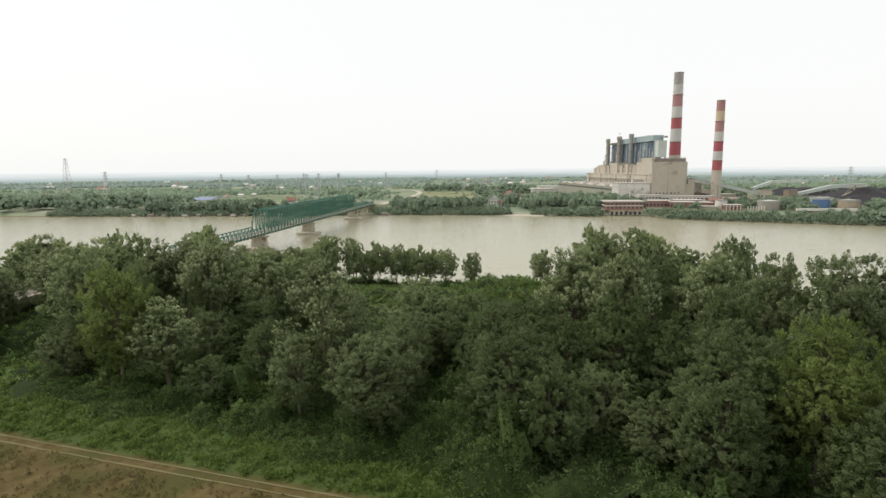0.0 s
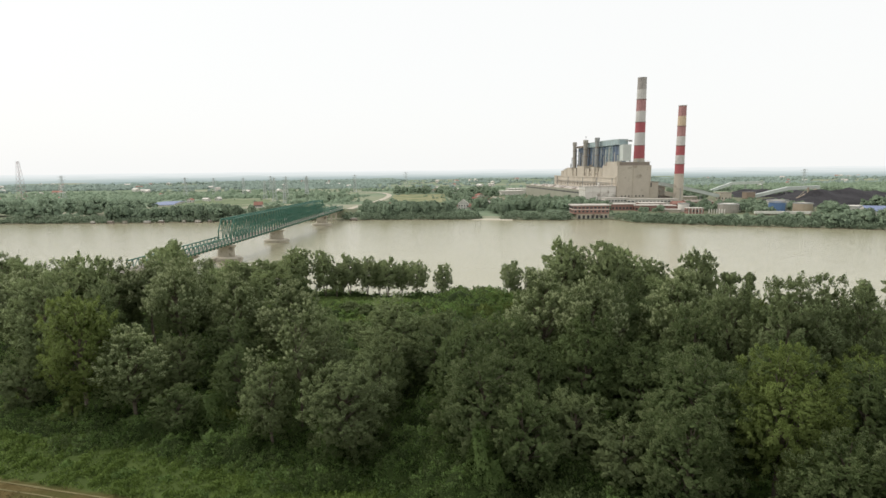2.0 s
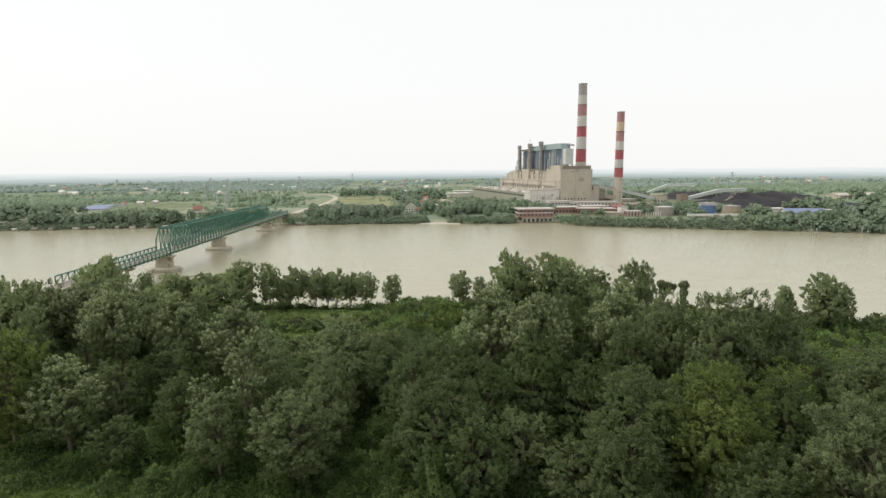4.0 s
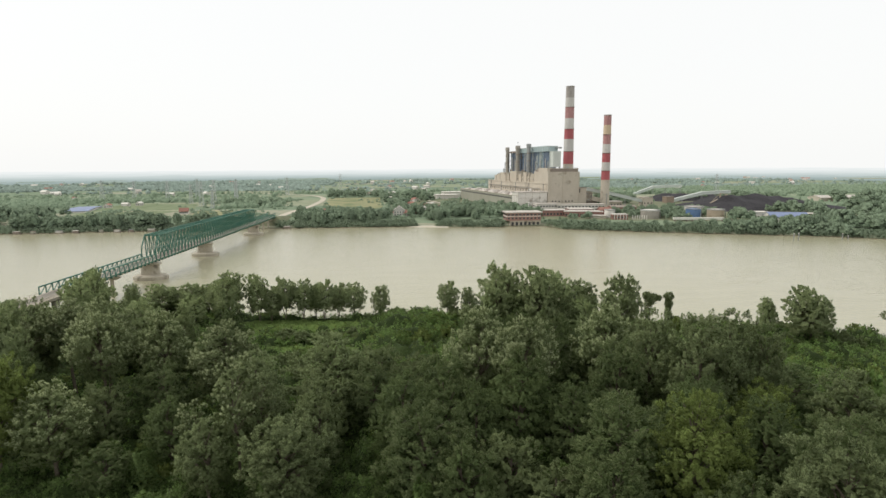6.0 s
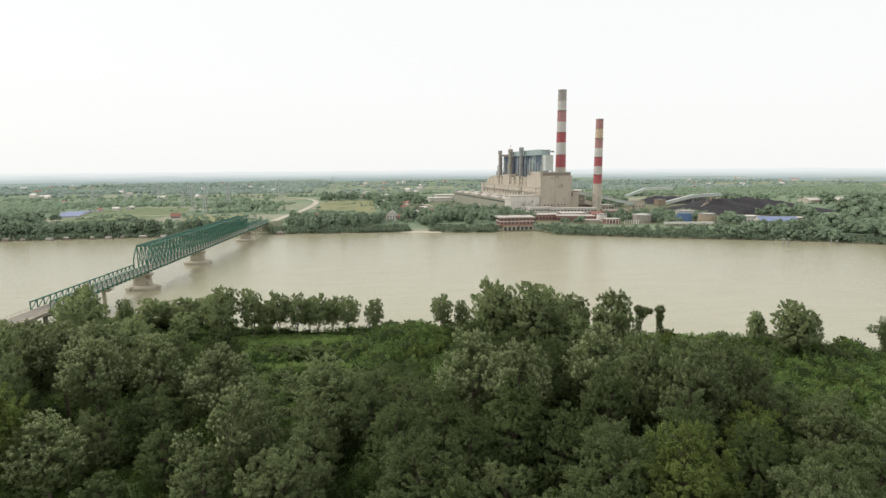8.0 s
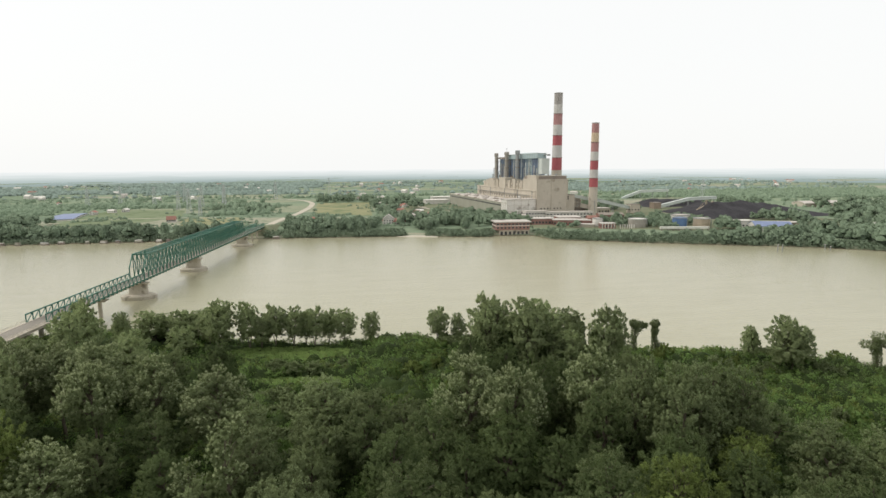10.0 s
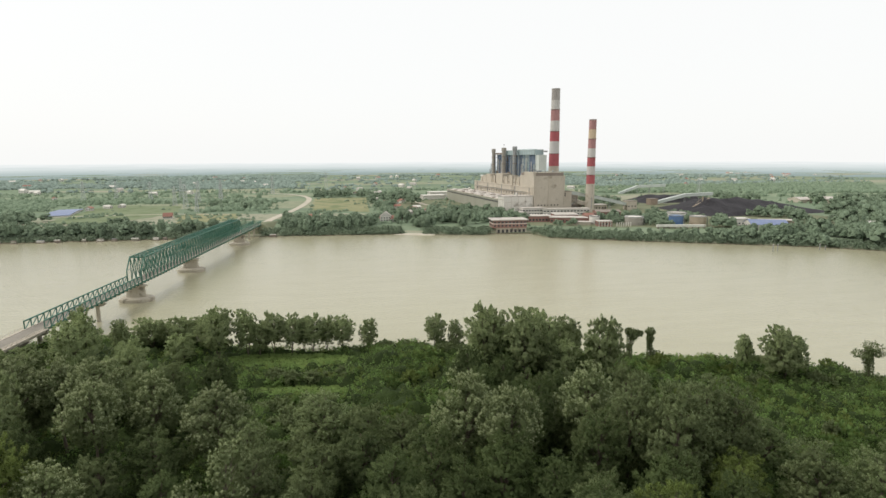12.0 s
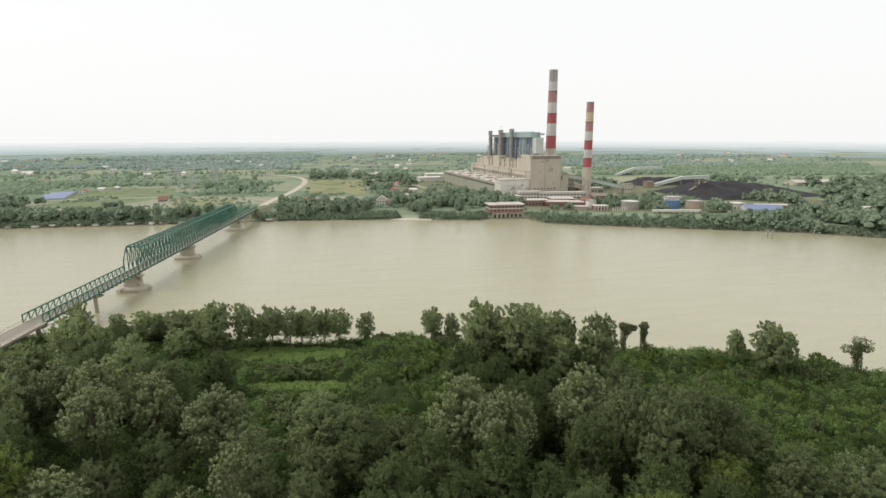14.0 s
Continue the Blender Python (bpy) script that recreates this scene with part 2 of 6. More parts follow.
def ground_material():
    """Rank meadow and wood floor near by, dry verge along the track, a patchwork of fields beyond the river."""
    m = bpy.data.materials.new("land")
    m.use_nodes = True
    n, l = m.node_tree.nodes, m.node_tree.links
    p = n["Principled BSDF"]
    p.inputs["Roughness"].default_value, p.inputs["Specular IOR Level"].default_value = 0.95, 0.15
    pos = n.new("ShaderNodeNewGeometry").outputs["Position"]

    def noise_at(scale, detail=4):
        t = n.new("ShaderNodeTexNoise")
        t.inputs["Scale"].default_value, t.inputs["Detail"].default_value = scale, detail
        l.new(pos, t.inputs["Vector"])
        return t.outputs[0]

    def mixed(f, a, b):
        t = n.new("ShaderNodeMix")
        t.data_type = "RGBA"
        l.new(f, t.inputs["Factor"])
        for key, c in (("A", a), ("B", b)):
            if isinstance(c, tuple):
                t.inputs[key].default_value = (*c, 1)
            else:
                l.new(c, t.inputs[key])
        return t.outputs["Result"]

    def ranged(v, lo, hi):
        t = n.new("ShaderNodeMapRange")
        t.inputs["From Min"].default_value, t.inputs["From Max"].default_value = lo, hi
        l.new(v, t.inputs["Value"])
        return t.outputs[0]

    def line(a, b, c, wobble, scale):
        """a x + b y + c, in metres, with a ragged edge."""
        d = n.new("ShaderNodeVectorMath")
        d.operation = "DOT_PRODUCT"
        l.new(pos, d.inputs[0])
        d.inputs[1].default_value = (a, b, 0)
        t = n.new("ShaderNodeMath")
        t.operation = "MULTIPLY_ADD"
        l.new(noise_at(scale), t.inputs[0])
        t.inputs[1].default_value = wobble
        l.new(d.outputs["Value"], t.inputs[2])
        s = n.new("ShaderNodeMath")
        s.operation = "ADD"
        l.new(t.outputs[0], s.inputs[0])
        s.inputs[1].default_value = c - wobble / 2
        return s.outputs[0]

    grass = mixed(ranged(noise_at(0.35), 0.35, 0.65), (0.045, 0.068, 0.017), (0.085, 0.118, 0.032))
    grass = mixed(ranged(noise_at(0.06), 0.45, 0.6), grass, (0.065, 0.092, 0.025))
    dry = mixed(ranged(noise_at(0.5), 0.35, 0.65), (0.088, 0.066, 0.023), (0.14, 0.107, 0.044))
    dry = mixed(ranged(noise_at(0.12), 0.48, 0.62), dry, (0.08, 0.076, 0.024))
    near = mixed(ranged(line(0.262, 0.965, -59.6, 3.0, 0.25), -0.8, 0.8), dry, grass)
    cells = n.new("ShaderNodeTexVoronoi")
    cells.inputs["Scale"].default_value = 1.0
    mp = n.new("ShaderNodeMapping")
    mp.inputs["Scale"].default_value, mp.inputs["Rotation"].default_value = (1 / 400, 1 / 110, 1), (0, 0, 0.25)
    l.new(pos, mp.inputs["Vector"]), l.new(mp.outputs[0], cells.inputs["Vector"])
    ramp = n.new("ShaderNodeValToRGB")
    sep = n.new("ShaderNodeSeparateColor")
    l.new(cells.outputs["Color"], sep.inputs[0]), l.new(sep.outputs[0], ramp.inputs[0])
    ramp.color_ramp.interpolation = "CONSTANT"
    # field tones raised and greyed towards blue to carry haze in their colour
    stops = [(0.0, (0.18, 0.235, 0.155)), (0.2, (0.235, 0.28, 0.185)), (0.38, (0.16, 0.21, 0.14)), (0.58, (0.27, 0.285, 0.195)), (0.7, (0.205, 0.255, 0.17)), (0.9, (0.31, 0.305, 0.225))]
    for i, (at, c) in enumerate(stops):
        e = ramp.color_ramp.elements[i] if i < 2 else ramp.color_ramp.elements.new(at)
        e.position, e.color = at, (*c, 1)
    field = mixed(ranged(noise_at(0.02, 6), 0.45, 1.0), ramp.outputs[0], (0.20, 0.25, 0.15))
    field = mixed(ranged(noise_at(0.08, 5), 0.55, 0.75), field, (0.13, 0.175, 0.10))
    land = mixed(ranged(line(0.0, 1.0, -330.0, 0.0, 1.0), -5, 5), near, field)
    mud = n.new("ShaderNodeSeparateXYZ")
    l.new(pos, mud.inputs[0])
    land = mixed(ranged(mud.outputs[2], 0.9, 0.3), land, (0.16, 0.135, 0.09))
    l.new(land, p.inputs["Base Color"])
    b = n.new("ShaderNodeBump")
    b.inputs["Strength"].default_value, b.inputs["Distance"].default_value = 0.6, 0.25
    l.new(noise_at(2.2, 6), b.inputs["Height"]), l.new(b.outputs[0], p.inputs["Normal"])
    return m


ground_mesh = bpy.data.meshes.new("ground")
ground_mesh.from_pydata(np.stack([GX, GY, GZ], -1).reshape(-1, 3).tolist(), [], faces.tolist())
ground_mesh.polygons.foreach_set("use_smooth", np.ones(len(faces), bool))
ground_mesh.materials.append(ground_material())
tagged(new("ground", ground_mesh), "rank green riverside land with fields beyond the river", "ground", kind="structure")


def water_material():
    m = bpy.data.materials.new("silty_water")
    m.use_nodes = True
    n, l = m.node_tree.nodes, m.node_tree.links
    p = n["Principled BSDF"]
    pos = n.new("ShaderNodeNewGeometry").outputs["Position"]
    wide, fine, cur = n.new("ShaderNodeTexNoise"), n.new("ShaderNodeTexNoise"), n.new("ShaderNodeMapping")
    cur.inputs["Scale"].default_value, cur.inputs["Rotation"].default_value = (0.006, 0.03, 1), (0, 0, 0.25)
    l.new(pos, cur.inputs[0]), l.new(cur.outputs[0], wide.inputs["Vector"]), l.new(pos, fine.inputs["Vector"])
    wide.inputs["Detail"].default_value = 5
    fine.inputs["Scale"].default_value, fine.inputs["Detail"].default_value = 0.5, 4
    mix = n.new("ShaderNodeMix")
    mix.data_type = "RGBA"
    mix.inputs["A"].default_value, mix.inputs["B"].default_value = (0.345, 0.326, 0.215, 1), (0.41, 0.388, 0.268, 1)
    l.new(wide.outputs[0], mix.inputs["Factor"]), l.new(mix.outputs["Result"], p.inputs["Base Color"])
    p.inputs["Roughness"].default_value, p.inputs["IOR"].default_value = 0.15, 1.33
    b = n.new("ShaderNodeBump")
    b.inputs["Strength"].default_value, b.inputs["Distance"].default_value = 1.0, 0.32
    l.new(fine.outputs[0], b.inputs["Height"]), l.new(b.outputs[0], p.inputs["Normal"])
    return m


single("river", Build().face((-4990, -3400, 0), (4990, -3400, 0), (4990, 1200, 0), (-4990, 1200, 0)), water_material(), "wide calm silty brown river between wooded banks", "river", kind="structure")


# ---------------------------------------------------------------- trees
def cards(rng, at, out, size, slim=0.6, wild=0.7):
    """Leaf sprays: one bent four-cornered leaf clump at each point, facing roughly along `out`."""
    k = len(at)
    face = out + rng.normal(0, wild, (k, 3))
    face /= np.linalg.norm(face, axis=1)[:, None] + 1e-9
    a = np.cross(face, rng.normal(0, 1, (k, 3)))
    a /= np.linalg.norm(a, axis=1)[:, None] + 1e-9
    b = np.cross(face, a)
    s = size * rng.uniform(0.6, 1.35, (k, 1))
    bend = face * s * 0.25
    return np.stack([at - a * s * 0.5, at - b * s * slim * 0.5 + bend, at + a * s * 0.5, at + b * s * slim * 0.5 + bend], 1).reshape(-1, 3)


def dome_lobes(rng, H, R, low, shape, count):
    """Small boughs all over a lopsided dome, most of them on its top and flanks."""
    mid, half = low + (H - low) * 0.42, (H - low) * 0.58
    shift = rng.uniform(0, 50, 3)
    out, tries = [], 0
    while len(out) < count and tries < 6000:
        tries += 1
        a, z = rng.uniform(0, 2 * math.pi), rng.uniform(-0.72, 1.0)
        p = np.array([math.cos(a) * math.sqrt(1 - z * z), math.sin(a) * math.sqrt(1 - z * z), z])
        wide = {"round": 1.0, "vase": 0.86 + 0.22 * z, "cone": 0.95 - 0.3 * z}[shape]
        lump = min(1.0, (1 + 0.4 * noise.noise(Vector(p * 1.5 + shift))) * rng.uniform(0.75, 1.0))
        r = R * rng.uniform(0.22, 0.34)
        c = np.array([p[0] * wide * (R - r) * lump, p[1] * wide * (R - r) * lump, mid + p[2] * ((half - r) if z > 0 else (mid - low - r * 0.5)) * lump])
        if any(np.linalg.norm(c - d) < 0.62 * (r + q) for d, q in out):
            continue
        out.append((c, r))
    return out


def sprays(rng, at, out, along, size, slim=0.5, wild=0.3):
    """Pointed three-cornered leaf sprays that grow along `along` and face towards `out`."""
    k = len(at)
    a = along + rng.normal(0, wild, (k, 3))
    a /= np.linalg.norm(a, axis=1)[:, None] + 1e-9
    b = np.cross(out + rng.normal(0, wild, (k, 3)), a)
    b /= np.linalg.norm(b, axis=1)[:, None] + 1e-9
    s = size * rng.uniform(0.6, 1.4, (k, 1))
    return np.stack([at - a * s * 0.4 + b * s * slim * 0.5, at - a * s * 0.4 - b * s * slim * 0.5, at + a * s * 0.6], 1).reshape(-1, 3)


def shoots(rng, foot, axis, length, wide=0.3, each=50, size=0.3, wild=0.28):
    """Upswept leafy shoots, `each` sprays clothing the tapering round of every one.
    Gives corners, one normal for each spray, which sprays are at the tips, and the shoot of each."""
    k = len(foot)
    e1 = np.cross(axis, rng.normal(0, 1, (k, 3)))
    e1 /= np.linalg.norm(e1, axis=1)[:, None] + 1e-9
    e2 = np.cross(axis, e1)
    share = rng.poisson(each * length ** 2 / np.mean(length ** 2))
    n = np.repeat(np.arange(k), share)
    u = rng.uniform(0, 1.0, len(n)) ** 0.9
    a = rng.uniform(0, 2 * np.pi, len(n))
    side = e1[n] * np.cos(a)[:, None] + e2[n] * np.sin(a)[:, None]
    prof = np.interp(u, (0, 0.35, 0.75, 1.0), (0.6, 1.0, 0.7, 0.12))
    at = foot[n] + axis[n] * (u * length[n])[:, None] + side * (prof * length[n] * wide * rng.uniform(0.72, 1.1, len(n)))[:, None]
    out = side + axis[n] * (0.1 + 1.2 * u * u)[:, None]
    leaves = sprays(rng, at, out, axis[n] + side * 0.45, size, 0.7, wild)
    return leaves, out / (np.linalg.norm(out, axis=1)[:, None] + 1e-9) + rng.normal(0, 0.12, out.shape), u > 0.55, n


def tree_meshes(seed, H, R, low, leaf_kind, lobes=26, size=0.3, shape="round", tufts=11, limbs=True, stems=1, tips=None, rise=0.75, thick=0.017, each=50, big=1.0):
    """A trunk mesh with limbs and a crown mesh of upswept shoots for one tree with its foot at the origin."""
    rng = np.random.default_rng(seed)
    groups = dome_lobes(rng, H, R, low, shape, lobes)
    wood = Build()
    thick = thick * H / stems ** 0.5
    feet = []
    for k in range(stems):
        lean = rng.uniform(-0.05, 0.05, 2) if stems == 1 else np.array([math.cos(k * 2.3 + seed), math.sin(k * 2.3 + seed)]) * 0.16
        feet.append(lambda z, lean=lean, k=k: Vector((lean[0] * z + 0.2 * math.sin(z * 0.5 + seed + k), lean[1] * z + 0.2 * math.cos(z * 0.43 + seed), z)))
        levels = np.linspace(-0.6, H * 0.78, 8)
        for za, zb in zip(levels[:-1], levels[1:]):
            wood.tube(feet[k](za), feet[k](zb), thick * (1.1 - za / H), thick * (1.1 - zb / H), 7)
    if limbs:
        for n, (c, r) in enumerate(groups):
            z0 = max(low * 0.6, min(H * 0.7, c[2] - np.hypot(c[0], c[1]) * 0.9 - r * 0.3))
            p, q = feet[n % stems](z0), Vector(c)
            elbow = p.lerp(q, 0.55) + Vector((0, 0, 0.12 * (q - p).length))
            wood.tube(p, elbow, thick * 0.34, thick * 0.2, 4), wood.tube(elbow, q, thick * 0.2, thick * 0.06, 4)
    foot, axes, length, hub = [], [], [], []
    for c, r in groups:
        away = (c - np.array([0, 0, (H + low) / 2])) / H
        for _ in range(tufts):
            d = rng.normal(0, 1, 3) + away * 2.4 + np.array([0, 0, 0.35])
            d /= np.linalg.norm(d)
            axis = d + np.array([0, 0, rise])
            foot.append(c + d * r * rng.uniform(0.4, 0.85))
            axes.append(axis / np.linalg.norm(axis))
            length.append(r * rng.uniform(0.4, 0.75) * big)
            hub.append(c)
    foot, length, hub = np.array(foot), np.array(length), np.array(hub)
    lift = (H - low - length.mean()) / (foot[:, 2].max() - foot[:, 2].min())
    hub[:, 2] = low + (hub[:, 2] - foot[:, 2].min()) * lift
    foot[:, 2] = low + (foot[:, 2] - foot[:, 2].min()) * lift
    spread = (R - 0.5 * length.mean()) / np.quantile(np.hypot(foot[:, 0], foot[:, 1]), 0.97)
    foot[:, :2] *= spread
    hub[:, :2] *= spread
    corners, light, tip, shoot = shoots(rng, foot, np.array(axes), length, 0.36, each, size)
    at = corners.reshape(-1, 3, 3).mean(1)
    middle = at - np.array([0, 0, low + (H - low) * 0.35])
    round_ = at - hub[shoot]
    light = 0.35 * light + 0.6 * round_ / (np.linalg.norm(round_, axis=1)[:, None] + 1e-9) + 0.7 * middle / (np.linalg.norm(middle, axis=1)[:, None] + 1e-9) + np.array([0, 0, 0.45])
    inner = rng.choice(len(at), len(at) // 5)
    core = at[inner] * np.array([0.72, 0.72, 0.8]) + np.array([0, 0, 0.16 * (H + low) / 2])
    corners = np.concatenate([corners, sprays(rng, core, light[inner], rng.normal(0, 1, core.shape), size * 2.2, 0.9, 0.3)])
    crown = quads_mesh("crown", corners, LEAF[leaf_kind], 3, np.concatenate([light, light[inner]]))
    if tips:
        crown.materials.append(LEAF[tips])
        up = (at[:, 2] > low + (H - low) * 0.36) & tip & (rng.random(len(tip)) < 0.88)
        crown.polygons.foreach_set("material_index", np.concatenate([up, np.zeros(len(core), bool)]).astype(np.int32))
    return wood.mesh("trunk", BARK), crown


def draped_meshes(seed, spine, widths, crowns, leaf_kind="grey", count=4600, size=0.42):
    """A bare leaning tree hung with climbers: a bent trunk, leaves hugging it, and a few flat plates of crown."""
    rng = np.random.default_rng(seed)
    wood = Build()
    spine = [np.array(p, float) for p in spine]
    for i, (p, q) in enumerate(zip(spine[:-1], spine[1:])):
        wood.tube(Vector(p), Vector(q), 0.34 - 0.04 * i, 0.30 - 0.04 * i, 8)
    pts, outs = [], []
    seg = rng.integers(0, len(spine) - 1, count // 2)
    for n in seg:
        u = rng.random()
        a = rng.uniform(0, 2 * math.pi)
        side = np.array([math.cos(a), math.sin(a), 0])
        w = widths[n] * (1 - u) + widths[n + 1] * u
        pts.append(spine[n] * (1 - u) + spine[n + 1] * u + side * w * rng.uniform(0.6, 1.05))
        outs.append(side + np.array([0, 0, 0.25]))
    for c, rx, rz in crowns:
        wood.tube(Vector(min(spine, key=lambda p: np.linalg.norm(p - np.array(c)))), Vector(c), 0.18, 0.06, 6)
        for _ in range(count // 2 // len(crowns)):
            d = rng.normal(0, 1, 3)
            d /= np.linalg.norm(d)
            lump = 1 + 0.22 * math.sin(d[0] * 7 + seed) * math.sin(d[1] * 6)
            p = np.array(c) + d * np.array([rx, rx * 0.85, rz]) * lump * rng.uniform(0.7, 1.05)
            pts.append(p)
            outs.append(d + np.array([0, 0, 0.4]))
    at, out = np.array(pts), np.array(outs)
    down = np.tile(np.array([[0.0, 0.0, 1.0]]), (len(at), 1)) + out * 0.3
    return wood.mesh("trunk", BARK), quads_mesh("crown", sprays(rng, at, out, down, size, 0.6, 0.4), LEAF[leaf_kind], 3, out + rng.normal(0, 0.2, out.shape))


KINDS = {}


def tree_kind(key, **spec):
    KINDS[key] = (tree_meshes(**spec), spec["H"], spec["R"])


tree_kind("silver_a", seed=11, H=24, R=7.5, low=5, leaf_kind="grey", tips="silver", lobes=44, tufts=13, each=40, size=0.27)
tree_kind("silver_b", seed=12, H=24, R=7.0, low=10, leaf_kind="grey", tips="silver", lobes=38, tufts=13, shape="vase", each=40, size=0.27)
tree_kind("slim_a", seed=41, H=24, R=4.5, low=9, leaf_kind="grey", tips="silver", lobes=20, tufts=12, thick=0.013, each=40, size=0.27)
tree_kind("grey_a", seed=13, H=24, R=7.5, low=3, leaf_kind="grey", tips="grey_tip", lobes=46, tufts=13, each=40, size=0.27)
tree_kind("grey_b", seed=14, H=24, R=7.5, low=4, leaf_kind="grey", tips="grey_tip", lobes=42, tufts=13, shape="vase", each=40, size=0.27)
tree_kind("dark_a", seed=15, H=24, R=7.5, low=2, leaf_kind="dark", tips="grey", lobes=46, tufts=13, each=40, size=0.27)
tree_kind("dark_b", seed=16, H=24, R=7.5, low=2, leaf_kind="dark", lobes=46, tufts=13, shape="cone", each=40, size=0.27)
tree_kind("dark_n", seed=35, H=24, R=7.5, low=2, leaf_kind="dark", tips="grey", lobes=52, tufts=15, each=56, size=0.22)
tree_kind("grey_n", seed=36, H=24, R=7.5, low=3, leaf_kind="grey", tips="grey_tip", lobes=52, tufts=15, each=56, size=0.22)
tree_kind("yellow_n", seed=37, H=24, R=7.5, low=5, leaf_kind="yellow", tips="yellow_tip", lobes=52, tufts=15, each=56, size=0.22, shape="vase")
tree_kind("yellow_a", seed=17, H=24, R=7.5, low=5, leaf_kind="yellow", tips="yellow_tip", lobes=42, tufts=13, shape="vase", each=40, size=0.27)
tree_kind("fill_a", seed=24, H=20, R=6.5, low=1.5, leaf_kind="dark", lobes=34, tufts=12, each=38, size=0.32)
tree_kind("fill_b", seed=25, H=20, R=6.5, low=1.5, leaf_kind="grey", lobes=34, tufts=12, each=38, size=0.32)
tree_kind("bank_a", seed=18, H=14, R=4.6, low=3.0, leaf_kind="bank", tips="grey_tip", lobes=36, shape="vase", tufts=12, stems=3, rise=1.0, each=36, size=0.25)
tree_kind("bank_b", seed=19, H=14, R=4.2, low=2.4, leaf_kind="bank", tips="grey_tip", lobes=36, shape="vase", tufts=12, stems=2, rise=1.0, each=36, size=0.25)
tree_kind("shrub_a", seed=27, H=6, R=3.6, low=0, leaf_kind="bush", tips="yellow", lobes=22, tufts=6, limbs=False, each=44, size=0.3)
tree_kind("shrub_b", seed=28, H=6, R=3.6, low=0, leaf_kind="grey", tips="grey_tip", lobes=22, tufts=6, limbs=False, rise=1.3, each=44, size=0.3)
tree_kind("shrub_c", seed=29, H=6, R=3.4, low=0, leaf_kind="yellow", lobes=20, tufts=6, limbs=False, each=44, size=0.3)
# foliage lightened and blued, so distance haze sits in the colour
FAR_CROWN = surface("hazed_far_foliage", (0.138, 0.192, 0.125), (0.24, 0.305, 0.205), grain=0.7, patch=6.0, rough=0.8, bump=0.9, relief=0.5, vary=0.18, spec=0.15)


def soft_tree(key, seed, H, R, low, lobes=7, fine=2, sprays_=60, shape="round"):
    """A tree seen from far away: round billows of foliage with ragged leafy edges on a short trunk."""
    rng = np.random.default_rng(seed)
    ball = bmesh.new()
    bmesh.ops.create_icosphere(ball, subdivisions=fine, radius=1.0)
    ball.verts.ensure_lookup_table()
    v0 = np.array([v.co[:] for v in ball.verts])
    f0 = np.array([[v.index for v in f.verts] for f in ball.faces if f.calc_center_median().z > -0.55])
    ball.free()
    body, lit, edge, out = [], [], [], []
    for c, r in dome_lobes(rng, H, R, low, shape, lobes):
        r *= 1.3
        bulge = np.array([1 + 0.3 * noise.noise(Vector(v * 1.8 + c)) + 0.16 * noise.noise(Vector(v * 4.5 + c)) for v in v0])
        v = v0 * bulge[:, None] * r + c
        body.append(v[f0].reshape(-1, 3))
        whole = v - np.array([0, 0, low + (H - low) * 0.3])
        lit.append((0.6 * v0 + 0.7 * whole / np.linalg.norm(whole, axis=1)[:, None] + np.array([0, 0, 0.4]))[f0].reshape(-1, 3))
        d = rng.normal(0, 1, (sprays_, 3))
        d[:, 2] = np.abs(d[:, 2]) * 1.2 - 0.3
        d /= np.linalg.norm(d, axis=1)[:, None]
        edge.append(c + d * r * rng.uniform(0.9, 1.28, (sprays_, 1)))
        out.append(d)
    out = np.concatenate(out)
    leaves = sprays(rng, np.concatenate(edge), out, out + np.array([0, 0, 0.7]), 0.17 * R, 0.8, 0.4)
    body = np.concatenate(body)
    light = np.concatenate([np.concatenate(lit), np.repeat(out + np.array([0, 0, 0.4]), 3, axis=0)])
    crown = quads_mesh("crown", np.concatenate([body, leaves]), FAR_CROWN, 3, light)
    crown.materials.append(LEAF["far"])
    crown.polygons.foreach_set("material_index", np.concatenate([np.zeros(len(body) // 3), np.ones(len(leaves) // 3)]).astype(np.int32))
    wood = Build().tube((0, 0, -0.6), (0.1, 0, H * 0.6), 0.02 * H, 0.008 * H, 7)
    KINDS[key] = ((wood.mesh("trunk", BARK), crown), H, R)


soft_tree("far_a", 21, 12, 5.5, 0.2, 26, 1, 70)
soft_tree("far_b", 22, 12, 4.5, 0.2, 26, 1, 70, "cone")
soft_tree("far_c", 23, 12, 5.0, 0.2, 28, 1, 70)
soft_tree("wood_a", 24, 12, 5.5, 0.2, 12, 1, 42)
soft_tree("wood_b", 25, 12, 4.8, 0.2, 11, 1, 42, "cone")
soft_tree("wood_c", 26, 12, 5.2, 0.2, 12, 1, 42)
LABELS = {
    "slim": "slim pale tree with a bare trunk and open silvery crown", "silver": "tall poplar with silvery grey-green leaves in the riverside wood", "grey": "broad grey-green poplar in the riverside wood", "dark": "dense dark green tree in the riverside wood",
    "shrub": "tall leafy green shrub in the open scrub", "fill": "leafy green tree in the shade of taller ones", "yellow": "broad yellow-green tree standing among darker ones", "bank": "slim tree with bare lower trunk on the river bank", "far": "leafy green tree on the far river bank"}


def ground_z(x, y):
    return float(height(np.array(x, float), np.array(y, float)))


